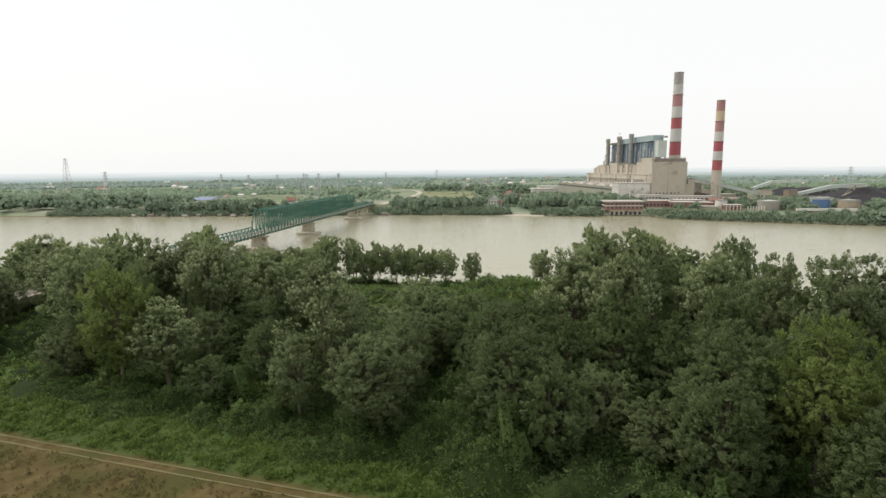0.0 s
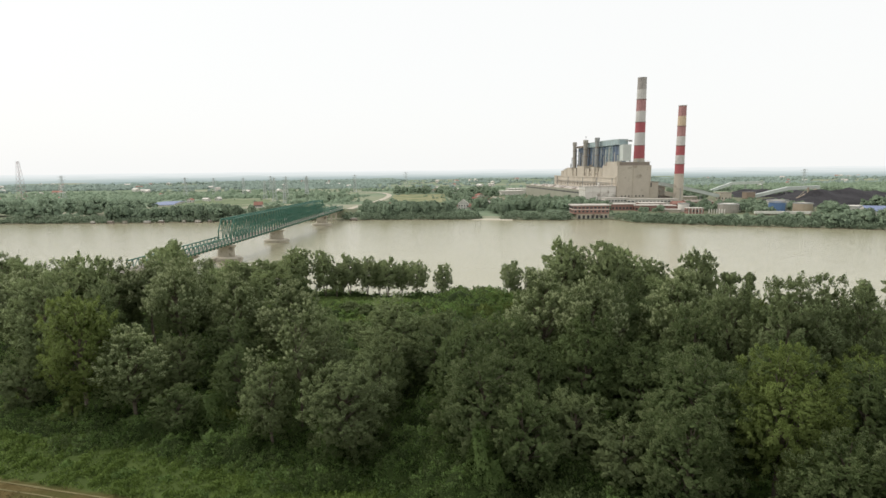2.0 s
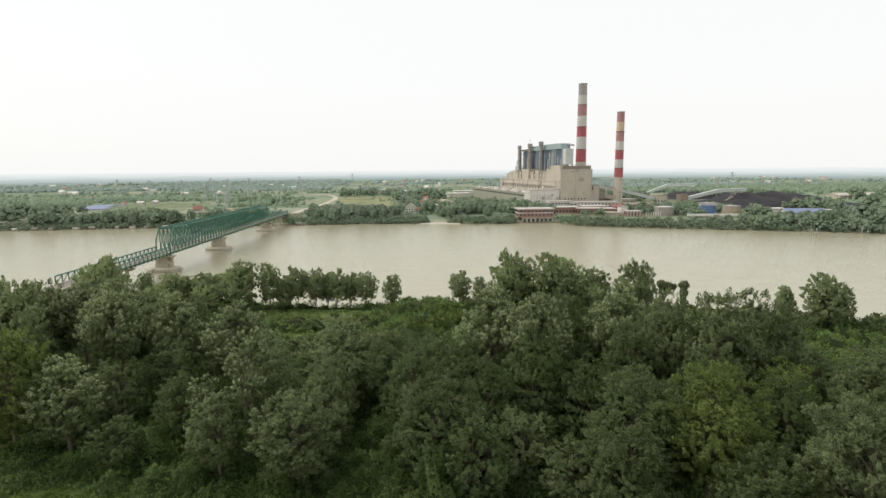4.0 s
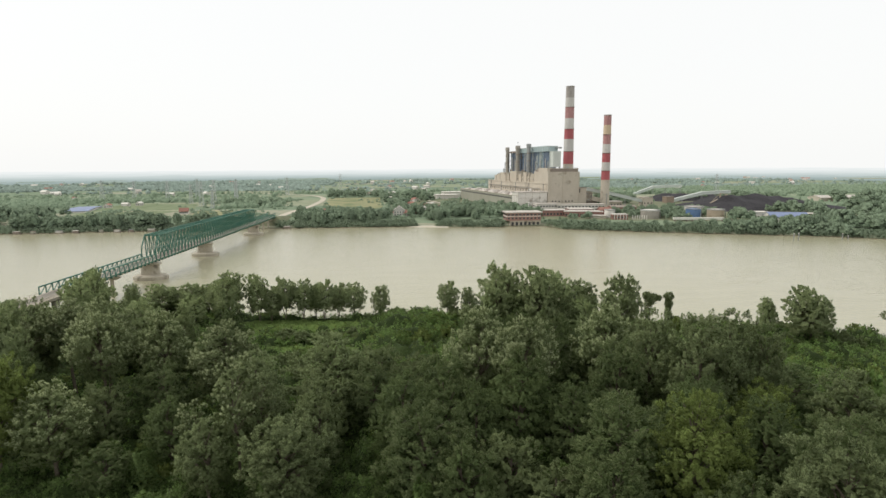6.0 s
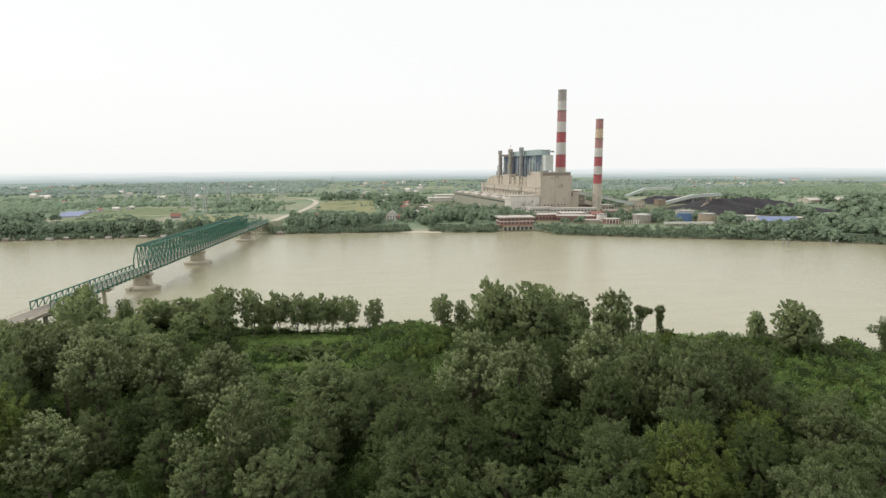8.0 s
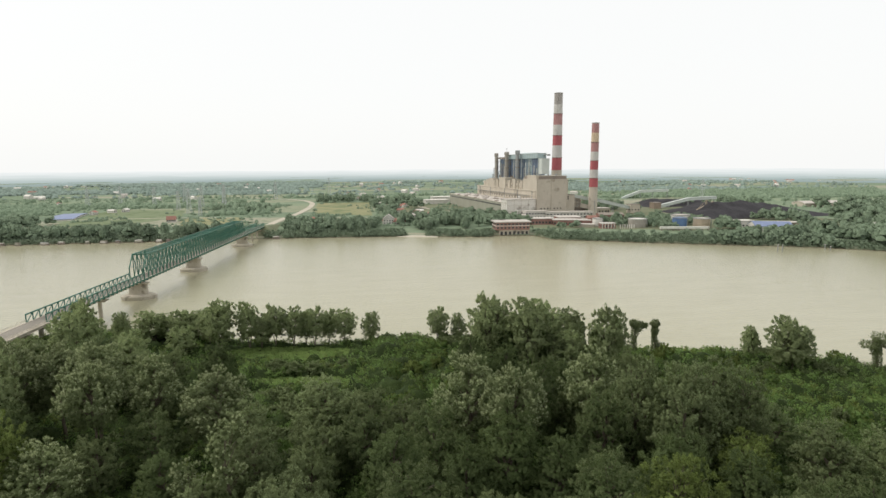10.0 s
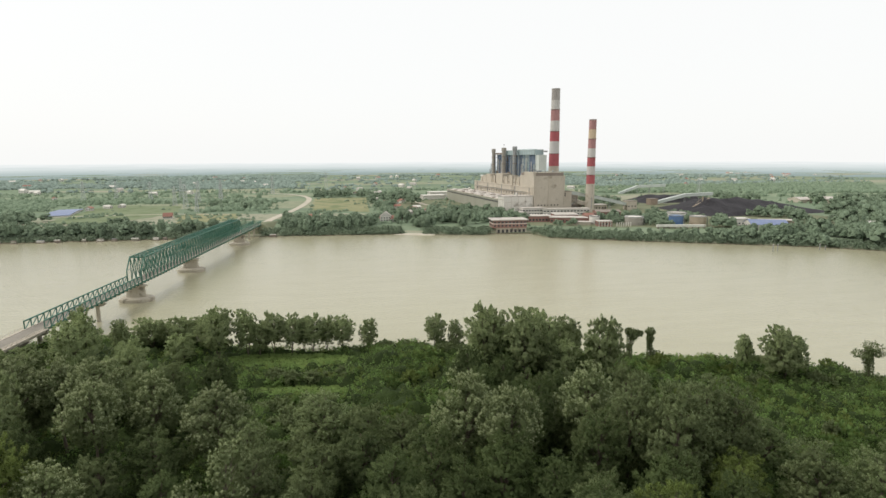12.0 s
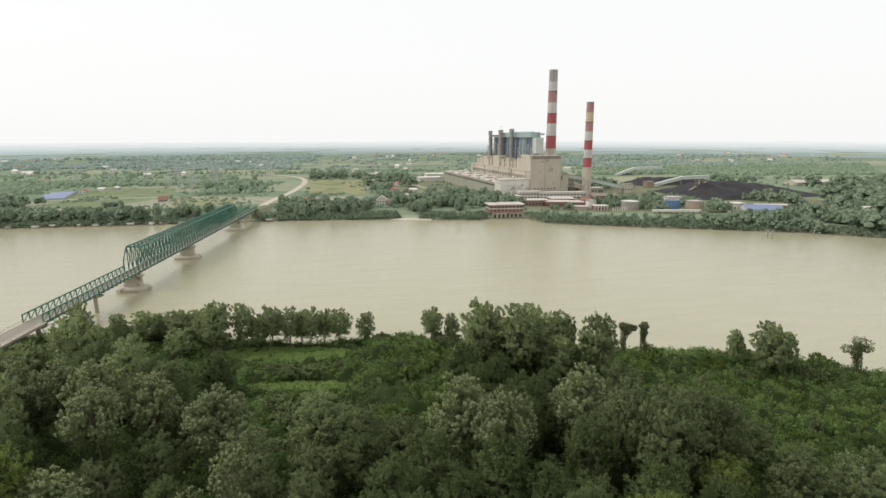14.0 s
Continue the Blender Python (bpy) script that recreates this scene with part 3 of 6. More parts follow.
def plant_tree(key, x, y, top, R, turn=None, group="trees of the riverside wood"):
    """One tree whose crown reaches the height `top` over the water, R metres wide to each side."""
    (wood, crown), H, R0 = KINDS[key]
    z = ground_z(x, y)
    s, w = (top - z) / H, R / R0
    turn = (x * 37 + y * 53) % 360 if turn is None else turn
    kind = key.split("_")[0]
    ob = thing("shrub" if kind == "shrub" else "tree", LABELS[kind], "shrub" if kind == "shrub" else "tree", group, pose(x, y, z, 0, 0, turn) @ Matrix.Diagonal((w, w, s, 1)))
    part("trunk", wood, None, ob)
    part("crown", crown, None, ob)
    return ob


# the riverside wood: kind, x, y, height of the top over the water, half width
WOOD = [
    ("slim_a", -21.5, 89, 27.5, 4.4), ("grey_b", -19, 95, 22.0, 5.5), ("slim_a", -29, 91, 19.0, 3.6), ("grey_n", -12.5, 81.5, 20.0, 7.5), ("grey_b", -26, 86, 18, 5), ("dark_n", 9, 77, 22.5, 8.0), ("dark_a", 14, 72, 19, 6.0),
    ("dark_n", 37.5, 69.5, 25.0, 8.0), ("dark_n", 33, 63, 20, 6.5), ("yellow_n", 46.5, 65, 27.0, 7.5), ("grey_n", 56, 51, 27.0, 7.5), ("dark_n", 66, 60, 25, 7), ("dark_b", 28, 91, 25.0, 7.5),
    ("silver_a", -55, 98, 21.5, 7.0), ("yellow_a", -64, 98, 28.5, 7.0), ("grey_b", -80, 112, 29, 8.0), ("silver_b", -54, 116, 29.2, 6.5), ("silver_b", -60, 132, 28.5, 7.0),
    ("silver_a", -30.5, 120, 25.0, 8.0), ("silver_a", 24, 107, 29.4, 8.5), ("silver_b", 31, 97, 29.5, 7.0), ("silver_a", 53.5, 109, 28.2, 8.0), ("grey_b", 64, 91, 30.6, 8.0), ("grey_a", 73, 95, 30.0, 7.0), ("grey_a", 79.5, 93, 27.0, 6.0),
    ("dark_a", 41.5, 112, 26.5, 6.5), ("grey_a", -7, 122, 20.5, 8.5), ("dark_b", 55, 79, 24.0, 7.0), ("yellow_a", 71, 82, 20.0, 6.0), ("grey_a", 85, 78, 23.0, 7.0), ("grey_b", 94, 73, 23.0, 7.0),
    ("dark_a", 92, 98, 15.5, 7.0), ("dark_a", 2, 108, 17.5, 7.5), ("dark_b", 7, 90, 23.5, 7.0), ("dark_b", 19, 86, 22.0, 6.0), ("dark_a", 43, 80, 21.0, 6.5), ("grey_a", -22.5, 108, 22.0, 6.5),
    ("silver_a", -47, 130, 25.5, 6.5), ("silver_b", -70, 136, 27.2, 7.0), ("dark_b", -67, 112, 23.5, 6.0), ("silver_a", -79, 137, 28.0, 7.5), ("dark_a", -41, 112, 20, 6.0), ("dark_b", -36, 100, 17, 5.5),
    ("silver_b", -93, 124, 27.5, 7.5), ("silver_a", -95, 142, 27.5, 8.0), ("dark_b", -72, 152, 24, 7.0), ("grey_b", -110, 150, 26, 8.0), ("grey_a", -128, 165, 26, 8.0), ("silver_a", -112, 122, 26, 8.5),
    ("dark_a", 78, 64, 22, 7.0), ("dark_b", 105, 62, 23, 7.5), ("grey_b", 84, 50, 24, 7.5), ("dark_a", 70, 40, 22, 7.5), ("grey_a", 58.5, 99, 29.6, 6.5), ("dark_b", 36, 85, 22, 6.5), ("dark_a", 15, 97, 23, 6.5),
    ("dark_a", 50, 96, 25, 6.5), ("dark_b", 66, 74, 21, 6.5), ("dark_n", 47, 55, 20, 6.5), ("dark_a", -44, 92, 12, 5.0), ("dark_b", -130, 140, 25, 8.0), ("grey_a", -150, 150, 26, 9.0),
]
for key, x, y, top, R in WOOD:
    plant_tree(key, x, y, top + 1.0, R)
# younger trees that fill the wood between them
fill = random.Random(21)
stand = [(x, y, r) for _, x, y, _, r in WOOD]
count = 0
for _ in range(4000):
    x, y = fill.uniform(-175, 135), fill.uniform(66, 160)
    shrubs = (-38 < x < 26 and y > 122) or (x > 76 and y > 84) or 0.262 * x + 0.965 * y < 78 - max(0, x + 10) * 0.5 or y < abs(x) * 0.6 or (-60 < x < -8 and 0.262 * x + 0.965 * y < 86)
    if shrubs or any(math.hypot(x - a, y - b) < 0.62 * r + 3.6 for a, b, r in stand):
        continue
    stand.append((x, y, 5.5))
    top = fill.uniform(14.5, 20.5)
    plant_tree(fill.choice(("fill_a", "fill_a", "fill_b", "fill_a", "fill_b", "fill_b")), x, y, top, fill.uniform(4.8, 6.6))
    count += 1
    if count == 48:
        break
# the row on the river bank
BANK = [
    ("bank_b", -107, 214, 8.0, 5.0), ("bank_b", -93, 197, 24.6, 5.2), ("bank_a", -89, 194, 17.5, 4.5), ("bank_a", -90.5, 224, 9.5, 3.5), ("bank_b", -85, 210, 16.2, 3.4), ("bank_b", -77, 217, 14.2, 6.6), ("bank_a", -65, 216, 14.5, 6.0), ("bank_b", -48.5, 201, 20.5, 6.2), ("bank_b", -54, 210, 17, 5.5),
    ("bank_b", -39, 204, 19.4, 5.0), ("bank_a", -29.5, 204, 17.8, 5.4), ("bank_a", -22.5, 203, 16.8, 5.2), ("bank_a", -14.6, 203, 16.6, 5.0), ("bank_a", -4, 204, 14.6, 5.4), ("bank_b", 6.2, 201, 14.0, 3.9), ("bank_b", -34, 203, 14, 4.5), ("bank_a", -9.5, 206, 14.5, 4.5), ("bank_b", -60, 215, 13.5, 5.0), ("bank_b", -71, 218, 12.5, 4.5), ("bank_a", -18, 205, 15, 4.2),
    ("bank_a", 32, 198, 15.2, 4.8), ("bank_b", 39.5, 195, 13.0, 3.2), ("bank_a", 44.4, 166, 27.8, 8.0), ("bank_b", 55, 158, 27.6, 7.5), ("bank_b", 63, 166, 24.6, 8.0), ("bank_b", 72.5, 170, 19.5, 6.5), ("bank_b", 48, 176, 19, 6), ("bank_b", 58, 178, 17, 6), ("bank_b", 37, 160, 16, 5.5), ("bank_b", 66, 154, 17, 6),
    ("bank_a", 78, 150, 26.4, 6.5), ("bank_b", 130, 152, 15.7, 3.2), ("bank_b", 135.5, 142, 21.4, 7.0), ("bank_b", 142, 146, 17, 5),
    ("bank_b", -122, 192, 14.5, 7.0), ("bank_a", -104, 186, 15.0, 6.5), ("bank_a", -72, 182, 17, 6.5), ("bank_b", -60, 196, 13, 5.5), ("bank_a", -85, 178, 27.2, 8.0), ("bank_b", -112, 172, 19.5, 7.5), ("bank_a", -138, 205, 10, 6.0), ("bank_b", -150, 222, 8, 5), ("bank_a", -66, 164, 20, 6.5), ("bank_b", -142, 184, 21, 8), ("bank_b", -165, 200, 20, 8), ("bank_b", -75, 118, 31.5, 7.0), ("bank_a", -98, 160, 22.5, 7.5),
]
for key, x, y, top, R in BANK:
    plant_tree(key, x, y, top + 0.9, R, group="trees on the river bank")
# half-dead trees on the bank, hung with climbers
DRAPED = (
    (96, 166, [(0, 0, -0.5), (0.2, 0, 4), (-0.4, 0, 8), (0.6, 0.3, 11.5), (1.8, 0.2, 13.6)], (1.2, 0.9, 1.1, 1.8, 1.2), [((1.0, 0, 12.2), 2.3, 2.0), ((3.4, 0.3, 12.3), 1.6, 1.0), ((-0.8, 0, 13.4), 1.3, 1.3)]),
    (105, 167, [(0, 0, -0.5), (-0.3, 0, 4), (-0.9, 0.2, 8), (-0.8, 0.2, 12.5)], (2.2, 1.5, 1.0, 1.2), [((-1.0, 0, 12.6), 1.8, 1.5), ((1.6, 0, 3.4), 2.2, 2.2), ((-0.6, 0.2, 10), 1.4, 2.0)]),
    (80.5, 176, [(0, 0, -0.5), (0.2, 0, 4), (0.1, 0.2, 8), (0.3, 0.2, 11.0)], (1.3, 1.4, 1.5, 1.0), [((0.2, 0, 9.5), 1.7, 2.2), ((0.1, 0, 6.5), 1.6, 2.2)]),
    (165, 139, [(0, 0, -0.5), (0.3, 0, 4), (-0.1, 0, 8.5), (-0.5, 0.2, 12.5)], (1.9, 1.5, 1.3, 1.2), [((-3.6, 0, 10.6), 3.0, 1.3), ((0.6, 0, 12.6), 3.4, 1.6), ((2.6, 0, 10.2), 2.2, 1.2), ((-0.6, 0.5, 8.6), 1.6, 2.0)]),
    (130.3, 152.5, [(0, 0, -0.5), (-0.2, 0, 4), (0.1, 0, 8.5), (0.2, 0.2, 11.5)], (1.5, 1.1, 1.0, 1.0), [((0.0, 0, 11.2), 1.9, 1.5)]),
)
for n_, (x, y, spine, widths, crowns) in enumerate(DRAPED):
    wood, crown = draped_meshes(71 + n_, spine, widths, crowns)
    ob = thing("tree", "half-dead leaning tree hung with climbers on the river bank", "tree", "trees on the river bank", pose(x, y, ground_z(x, y) + 0.3, 0, 0, 0))
    part("trunk", wood, None, ob)
    part("crown", crown, None, ob)


# ---------------------------------------------------------------- undergrowth
def bush_mesh(seed, kind, shoots_=44):
    rng = np.random.default_rng(seed)
    d = rng.normal(0, 1, (shoots_, 3))
    d[:, 2] = np.abs(d[:, 2]) + 0.2
    d /= np.linalg.norm(d, axis=1)[:, None]
    axis = d + np.array([0, 0, 0.5])
    axis /= np.linalg.norm(axis, axis=1)[:, None]
    corners, light, tip, _ = shoots(rng, d * np.array([2.1, 2.1, 1.3]) * rng.uniform(0.4, 0.8, (shoots_, 1)), axis, rng.uniform(1.0, 1.7, shoots_), 0.4, 24, 0.36)
    return quads_mesh("bush", corners, LEAF[kind], 3, light + np.array([0, 0, 0.4]))


BUSHES = [bush_mesh(31, "bush"), bush_mesh(32, "bush"), bush_mesh(33, "dark"), bush_mesh(34, "yellow", 36)]


def inland(x, y):
    """Distance from the near bank."""
    return np.interp(x, NEAR_X, NEAR_Y) - y


def billow(x, y, cell=4.4):
    """Height of the tangled growth: round domes, each with its own height."""
    best, i0, j0 = 0.3, math.floor(x / cell), math.floor(y / cell)
    for i in (i0 - 1, i0, i0 + 1):
        for j in (j0 - 1, j0, j0 + 1):
            a, b, c = noise.cell((i + 0.5, j + 0.5, 1.5)), noise.cell((i + 0.5, j + 0.5, 7.5)), noise.cell((i + 0.5, j + 0.5, 3.5))
            r = cell * (0.56 + 0.2 * abs(c))
            q = 1 - (((i + 0.5 + 0.4 * a) * cell - x) ** 2 + ((j + 0.5 + 0.4 * b) * cell - y) ** 2) / (r * r)
            if q > 0:
                best = max(best, (1.5 + 3.0 * abs(a + b) % 2.8) * math.sqrt(q))
    return best


def glade(x, y):
    """1 where the grass is short: the meadow by the track and the clearings before the bank."""
    t = 0.262 * x + 0.965 * y
    edge = 74 + 7 * noise.noise((x / 14, y / 14, 2)) - max(0, x + 10) * 0.45
    a = min(1, max(0, (edge - t) / 6))
    y += 0.19 * (x + 20)
    b = 1 - min(1, max(0, (((x + 22) / 30) ** 2 + ((y - 194) / 8.5) ** 2 - 0.7) / 0.5))
    c = 1 - min(1, max(0, (((x + 16) / 18) ** 2 + ((y - 166.5) / 5) ** 2 - 0.7) / 0.5))
    return max(a, b, c)


def carpet_height(x, y):
    d = float(inland(x, y))
    h = billow(x, y)
    if x > 70 or -2 < x < 34:
        h += 1.05 * min(1, max(0, d - 10) / 12) * billow(x + 300, y + 170, 10.5)
    return h * (1 - glade(x, y)) * min(1, max(0, d - 0.5) / 6)


class Carpet:
    """Heights of the tangle on a grid, for quick look-up with slopes."""
    step = 1.15
    xs, ys = np.arange(-176, 240, step), np.arange(50, 248, step)


Carpet.z = np.array([[carpet_height(x, y) if float(inland(x, y)) > 0.5 else 0.0 for x in Carpet.xs] for y in Carpet.ys])


def carpet_at(x, y):
    """Height and slopes of the tangle at arrays of places."""
    i = np.clip((x - Carpet.xs[0]) / Carpet.step, 0, len(Carpet.xs) - 1.01)
    j = np.clip((y - Carpet.ys[0]) / Carpet.step, 0, len(Carpet.ys) - 1.01)
    a, b = i.astype(int), j.astype(int)
    u, v = i - a, j - b
    z00, z10, z01, z11 = Carpet.z[b, a], Carpet.z[b, a + 1], Carpet.z[b + 1, a], Carpet.z[b + 1, a + 1]
    h = (z00 * (1 - u) + z10 * u) * (1 - v) + (z01 * (1 - u) + z11 * u) * v
    return h, (z10 - z00) / Carpet.step, (z01 - z00) / Carpet.step


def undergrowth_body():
    """The solid body of the tangle: a hummocky sheet over the wood's floor, its colour near-black as painted shade."""
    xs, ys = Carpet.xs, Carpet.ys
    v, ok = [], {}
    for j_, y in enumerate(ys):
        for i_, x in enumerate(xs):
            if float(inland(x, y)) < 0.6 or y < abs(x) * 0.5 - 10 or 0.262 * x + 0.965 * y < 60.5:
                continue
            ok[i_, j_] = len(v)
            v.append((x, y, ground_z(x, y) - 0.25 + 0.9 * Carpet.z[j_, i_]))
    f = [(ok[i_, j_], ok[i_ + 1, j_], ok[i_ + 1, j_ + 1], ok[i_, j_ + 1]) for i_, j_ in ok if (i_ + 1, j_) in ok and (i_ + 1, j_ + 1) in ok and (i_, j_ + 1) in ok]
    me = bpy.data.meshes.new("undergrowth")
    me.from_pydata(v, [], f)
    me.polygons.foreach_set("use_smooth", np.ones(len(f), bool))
    # near-black green puts the shade of the leaf gaps into the colour
    me.materials.append(surface("gap_shade_green", (0.012, 0.022, 0.005), (0.045, 0.07, 0.017), grain=0.35, patch=6, rough=0.8, bump=1.0, relief=0.35, spec=0.15))
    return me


def undergrowth(seed, count, kind, lo, hi, size, y0, y1):
    """Leaf sprays all over the tangle of shrubs and climbers."""
    r_ = random.Random(seed)
    at = []
    while len(at) < count:
        x, y = (r_.uniform(-170, 232) if y0 > 60 else r_.uniform(-80, 150)), r_.uniform(y0, y1)
        n_ = noise.noise((x / 25, y / 25, 8))
        if float(inland(x, y)) < 0.6 or y < abs(x) * 0.55 - 8 or n_ + 0.2 * r_.uniform(-1, 1) < lo or n_ > hi or glade(x, y) > (0.4 if y > 140 else 0.9):
            continue
        shaded = not ((-42 < x < 30 and y > 118) or (x > 74 and y > 80) or 0.262 * x + 0.965 * y < 84 or float(inland(x, y)) < 12)
        if shaded and y > 104 and r_.random() < 0.5:
            continue
        at.append((x, y, ground_z(x, y) - 0.1))
    at = np.array(at)
    gen = np.random.default_rng(seed)
    h, sx, sy = carpet_at(at[:, 0], at[:, 1])
    at[:, 2] += h * (1.05 - 0.2 * gen.random(len(at)) ** 3)
    slope = np.stack([-sx, -sy, np.full(len(at), 0.9)], -1)
    slope /= np.linalg.norm(slope, axis=1)[:, None]
    axis = slope + gen.normal(0, 0.35, slope.shape)
    axis /= np.linalg.norm(axis, axis=1)[:, None]
    leaves, light, tip, _ = shoots(gen, at - axis * size, axis, gen.uniform(2.4, 5.0, len(at)) * size, 0.42, 22, size * 0.85)
    return quads_mesh("undergrowth", leaves, LEAF[kind], 3, light + np.array([0, 0, 0.3]))


single("undergrowth", undergrowth_body(), None, "hummocky sheet under the leaves, coloured near-black as shade in their gaps", "undergrowth", kind="stuff")
for seed_, n_, kind_, lo_, hi_, size_, y0_, y1_ in ((41, 9500, "bush", -0.3, 9, 0.45, 100, 246), (42, 4200, "dark", -9, 0.1, 0.45, 100, 246), (43, 2400, "yellow", 0.1, 9, 0.45, 100, 246), (44, 14500, "bush", -0.4, 9, 0.3, 50, 100), (45, 10000, "dark", -9, 0.3, 0.3, 50, 100)):
    single("undergrowth", undergrowth(seed_, n_, kind_, lo_, hi_, size_, y0_, y1_), None, "leaves of shrubs and climbers covering the wood's floor", "undergrowth", kind="stuff")


def meadow(seed, count, kind, low, high, size):
    """Upright tufts of grass between two distances from the track."""
    r_ = random.Random(seed)
    at = []
    while len(at) < count:
        x, y = r_.uniform(-125, 12), r_.uniform(45, 112)
        t = 0.262 * x + 0.965 * y
        if not low < t < high or (glade(x, y) < 0.05 and t > 60) or y < abs(x) * 0.6:
            continue
        clump = noise.noise((x / 2.2, y / 2.2, 6)) + 0.6 * noise.noise((x / 7, y / 7, 1))
        if clump < r_.uniform(-0.6, 0.5):
            continue
        at.append((x, y, ground_z(x, y) - 0.1 + max(0, clump) * 0.9))
    at = np.array(at)
    gen = np.random.default_rng(seed)
    axis = gen.normal(0, 0.3, (len(at), 3)) + np.array([0, 0, 1.0])
    axis /= np.linalg.norm(axis, axis=1)[:, None]
    leaves, light, tip, _ = shoots(gen, at - np.array([0, 0, 0.2]), axis, gen.uniform(1.6, 3.6, len(at)) * size, 0.5, 16, size)
    return quads_mesh("meadow_grass", leaves, LEAF[kind], 3, light + np.array([0, 0, 0.6]))


single("meadow_grass", meadow(51, 8500, "grass", 59.6, 92, 0.27), None, "rank green meadow grass beside the track", "grass", kind="stuff")
single("dry_grass", meadow(52, 5200, "straw", 40, 57, 0.17), None, "dry brown grass beyond the track", "grass", kind="stuff")
def clearing(seed, count):
    """Tufts in the clearings before the river bank."""
    r_ = random.Random(seed)
    at = []
    while len(at) < count:
        x, y = r_.uniform(-60, 20), r_.uniform(155, 210)
        if glade(x, y) < 0.12 or float(inland(x, y)) < 1 or noise.noise((x / 3, y / 3, 9)) < r_.uniform(-0.9, 0.2):
            continue
        at.append((x, y, ground_z(x, y) + 0.25 + 0.4 * max(0, noise.noise((x / 5, y / 5, 3))) + r_.uniform(0, 0.08)))
    at = np.array(at)
    gen = np.random.default_rng(seed)
    out = gen.normal(0, 0.3, (len(at), 3)) * np.array([1, 1, 0.3]) + np.array([0, -0.2, 1.0])
    return quads_mesh("clearing_grass", cards(gen, at, out, 0.7, 0.7, 0.15), LEAF["lawn"], normals=np.array([0, 0, 1.0]) + gen.normal(0, 0.3, out.shape))


single("clearing_grass", clearing(53, 11000), None, "rough green grass in the clearing by the bank", "grass", kind="stuff")
RUT = surface("dusty_rut", (0.15, 0.13, 0.058), (0.21, 0.185, 0.09), grain=0.4, patch=5, rough=0.95)
for off in (0.78, -0.78):
    b = Build()
    steps_ = [(-150 + i * 2.0) for i in range(84)]
    def rut_point(x, w):
        t = 57.95 + off + w + 0.12 * noise.noise((x / 6, off, 0))
        y = (t - 0.262 * x) / 0.965
        return (x, y, ground_z(x, y) + 0.06)
    for xa, xb in zip(steps_[:-1], steps_[1:]):
        wa, wb = 0.15 + 0.12 * noise.noise((xa / 3, off, 4)), 0.15 + 0.12 * noise.noise((xb / 3, off, 4))
        b.face(rut_point(xa, -wa), rut_point(xb, -wb), rut_point(xb, wb), rut_point(xa, wa))
    single("track", b, RUT, "bare dusty wheel rut of a farm track", "track", kind="structure")

def vine_mesh(seed):
    r_ = np.random.default_rng(seed)
    z = r_.uniform(0, 1, 2600) ** 0.8
    a = r_.uniform(0, 2 * math.pi, 2600)
    rad = (1.7 - 1.0 * z) * (1 + 0.35 * np.sin(a * 3 + z * 9)) * r_.uniform(0.8, 1.08, 2600)
    at = np.stack([rad * np.cos(a), rad * np.sin(a), z * 9.0], -1)
    out = np.stack([np.cos(a), np.sin(a), np.full(2600, 0.5)], -1)
    return quads_mesh("climbing_vine", cards(r_, at, out, 0.27, 0.65, 0.4), LEAF["vine"], normals=out + r_.normal(0, 0.25, out.shape))


VINES = [vine_mesh(61), vine_mesh(62)]
for x, y, s, h in ((7.5, 69.8, 1.3, 2.6), (9.3, 69.2, 1.1, 2.0), (-15.5, 79.5, 1.2, 2.4), (31, 58.5, 1.1, 2.0), (-38, 92, 1.6, 1.5), (-46, 98, 1.6, 1.3)):
    single("climbing_vine", VINES[int(abs(x)) % 2], None, "tall green curtain of climbers on a tree at the wood's edge", "climber", "climbers", m=pose(x, y, ground_z(x, y) - 0.3, 0, 0, x * 31) @ Matrix.Diagonal((s, s, s * h / 2.6, 1)))

for x, y, s_ in ((-47, 79.5, 1.1), (-40, 78, 0.7), (-33, 73.5, 0.8), (-28.5, 72, 0.8), (-58, 83, 0.8), (-22, 70.5, 0.7), (-66, 86, 0.7), (-36, 79.5, 0.9), (-16, 70, 0.8), (-52, 84, 0.7), (-25, 76, 0.8), (-9, 68, 0.7), (-70, 92, 0.9)):
    single("tussock", BUSHES[0], None, "low rounded green tussock in the meadow", "tussock", "meadow tussocks", m=pose(x, y, ground_z(x, y) - 0.2, 0, 0, x * 23) @ Matrix.Diagonal((s_ * 0.75, s_ * 0.6, s_ * 0.42, 1)))
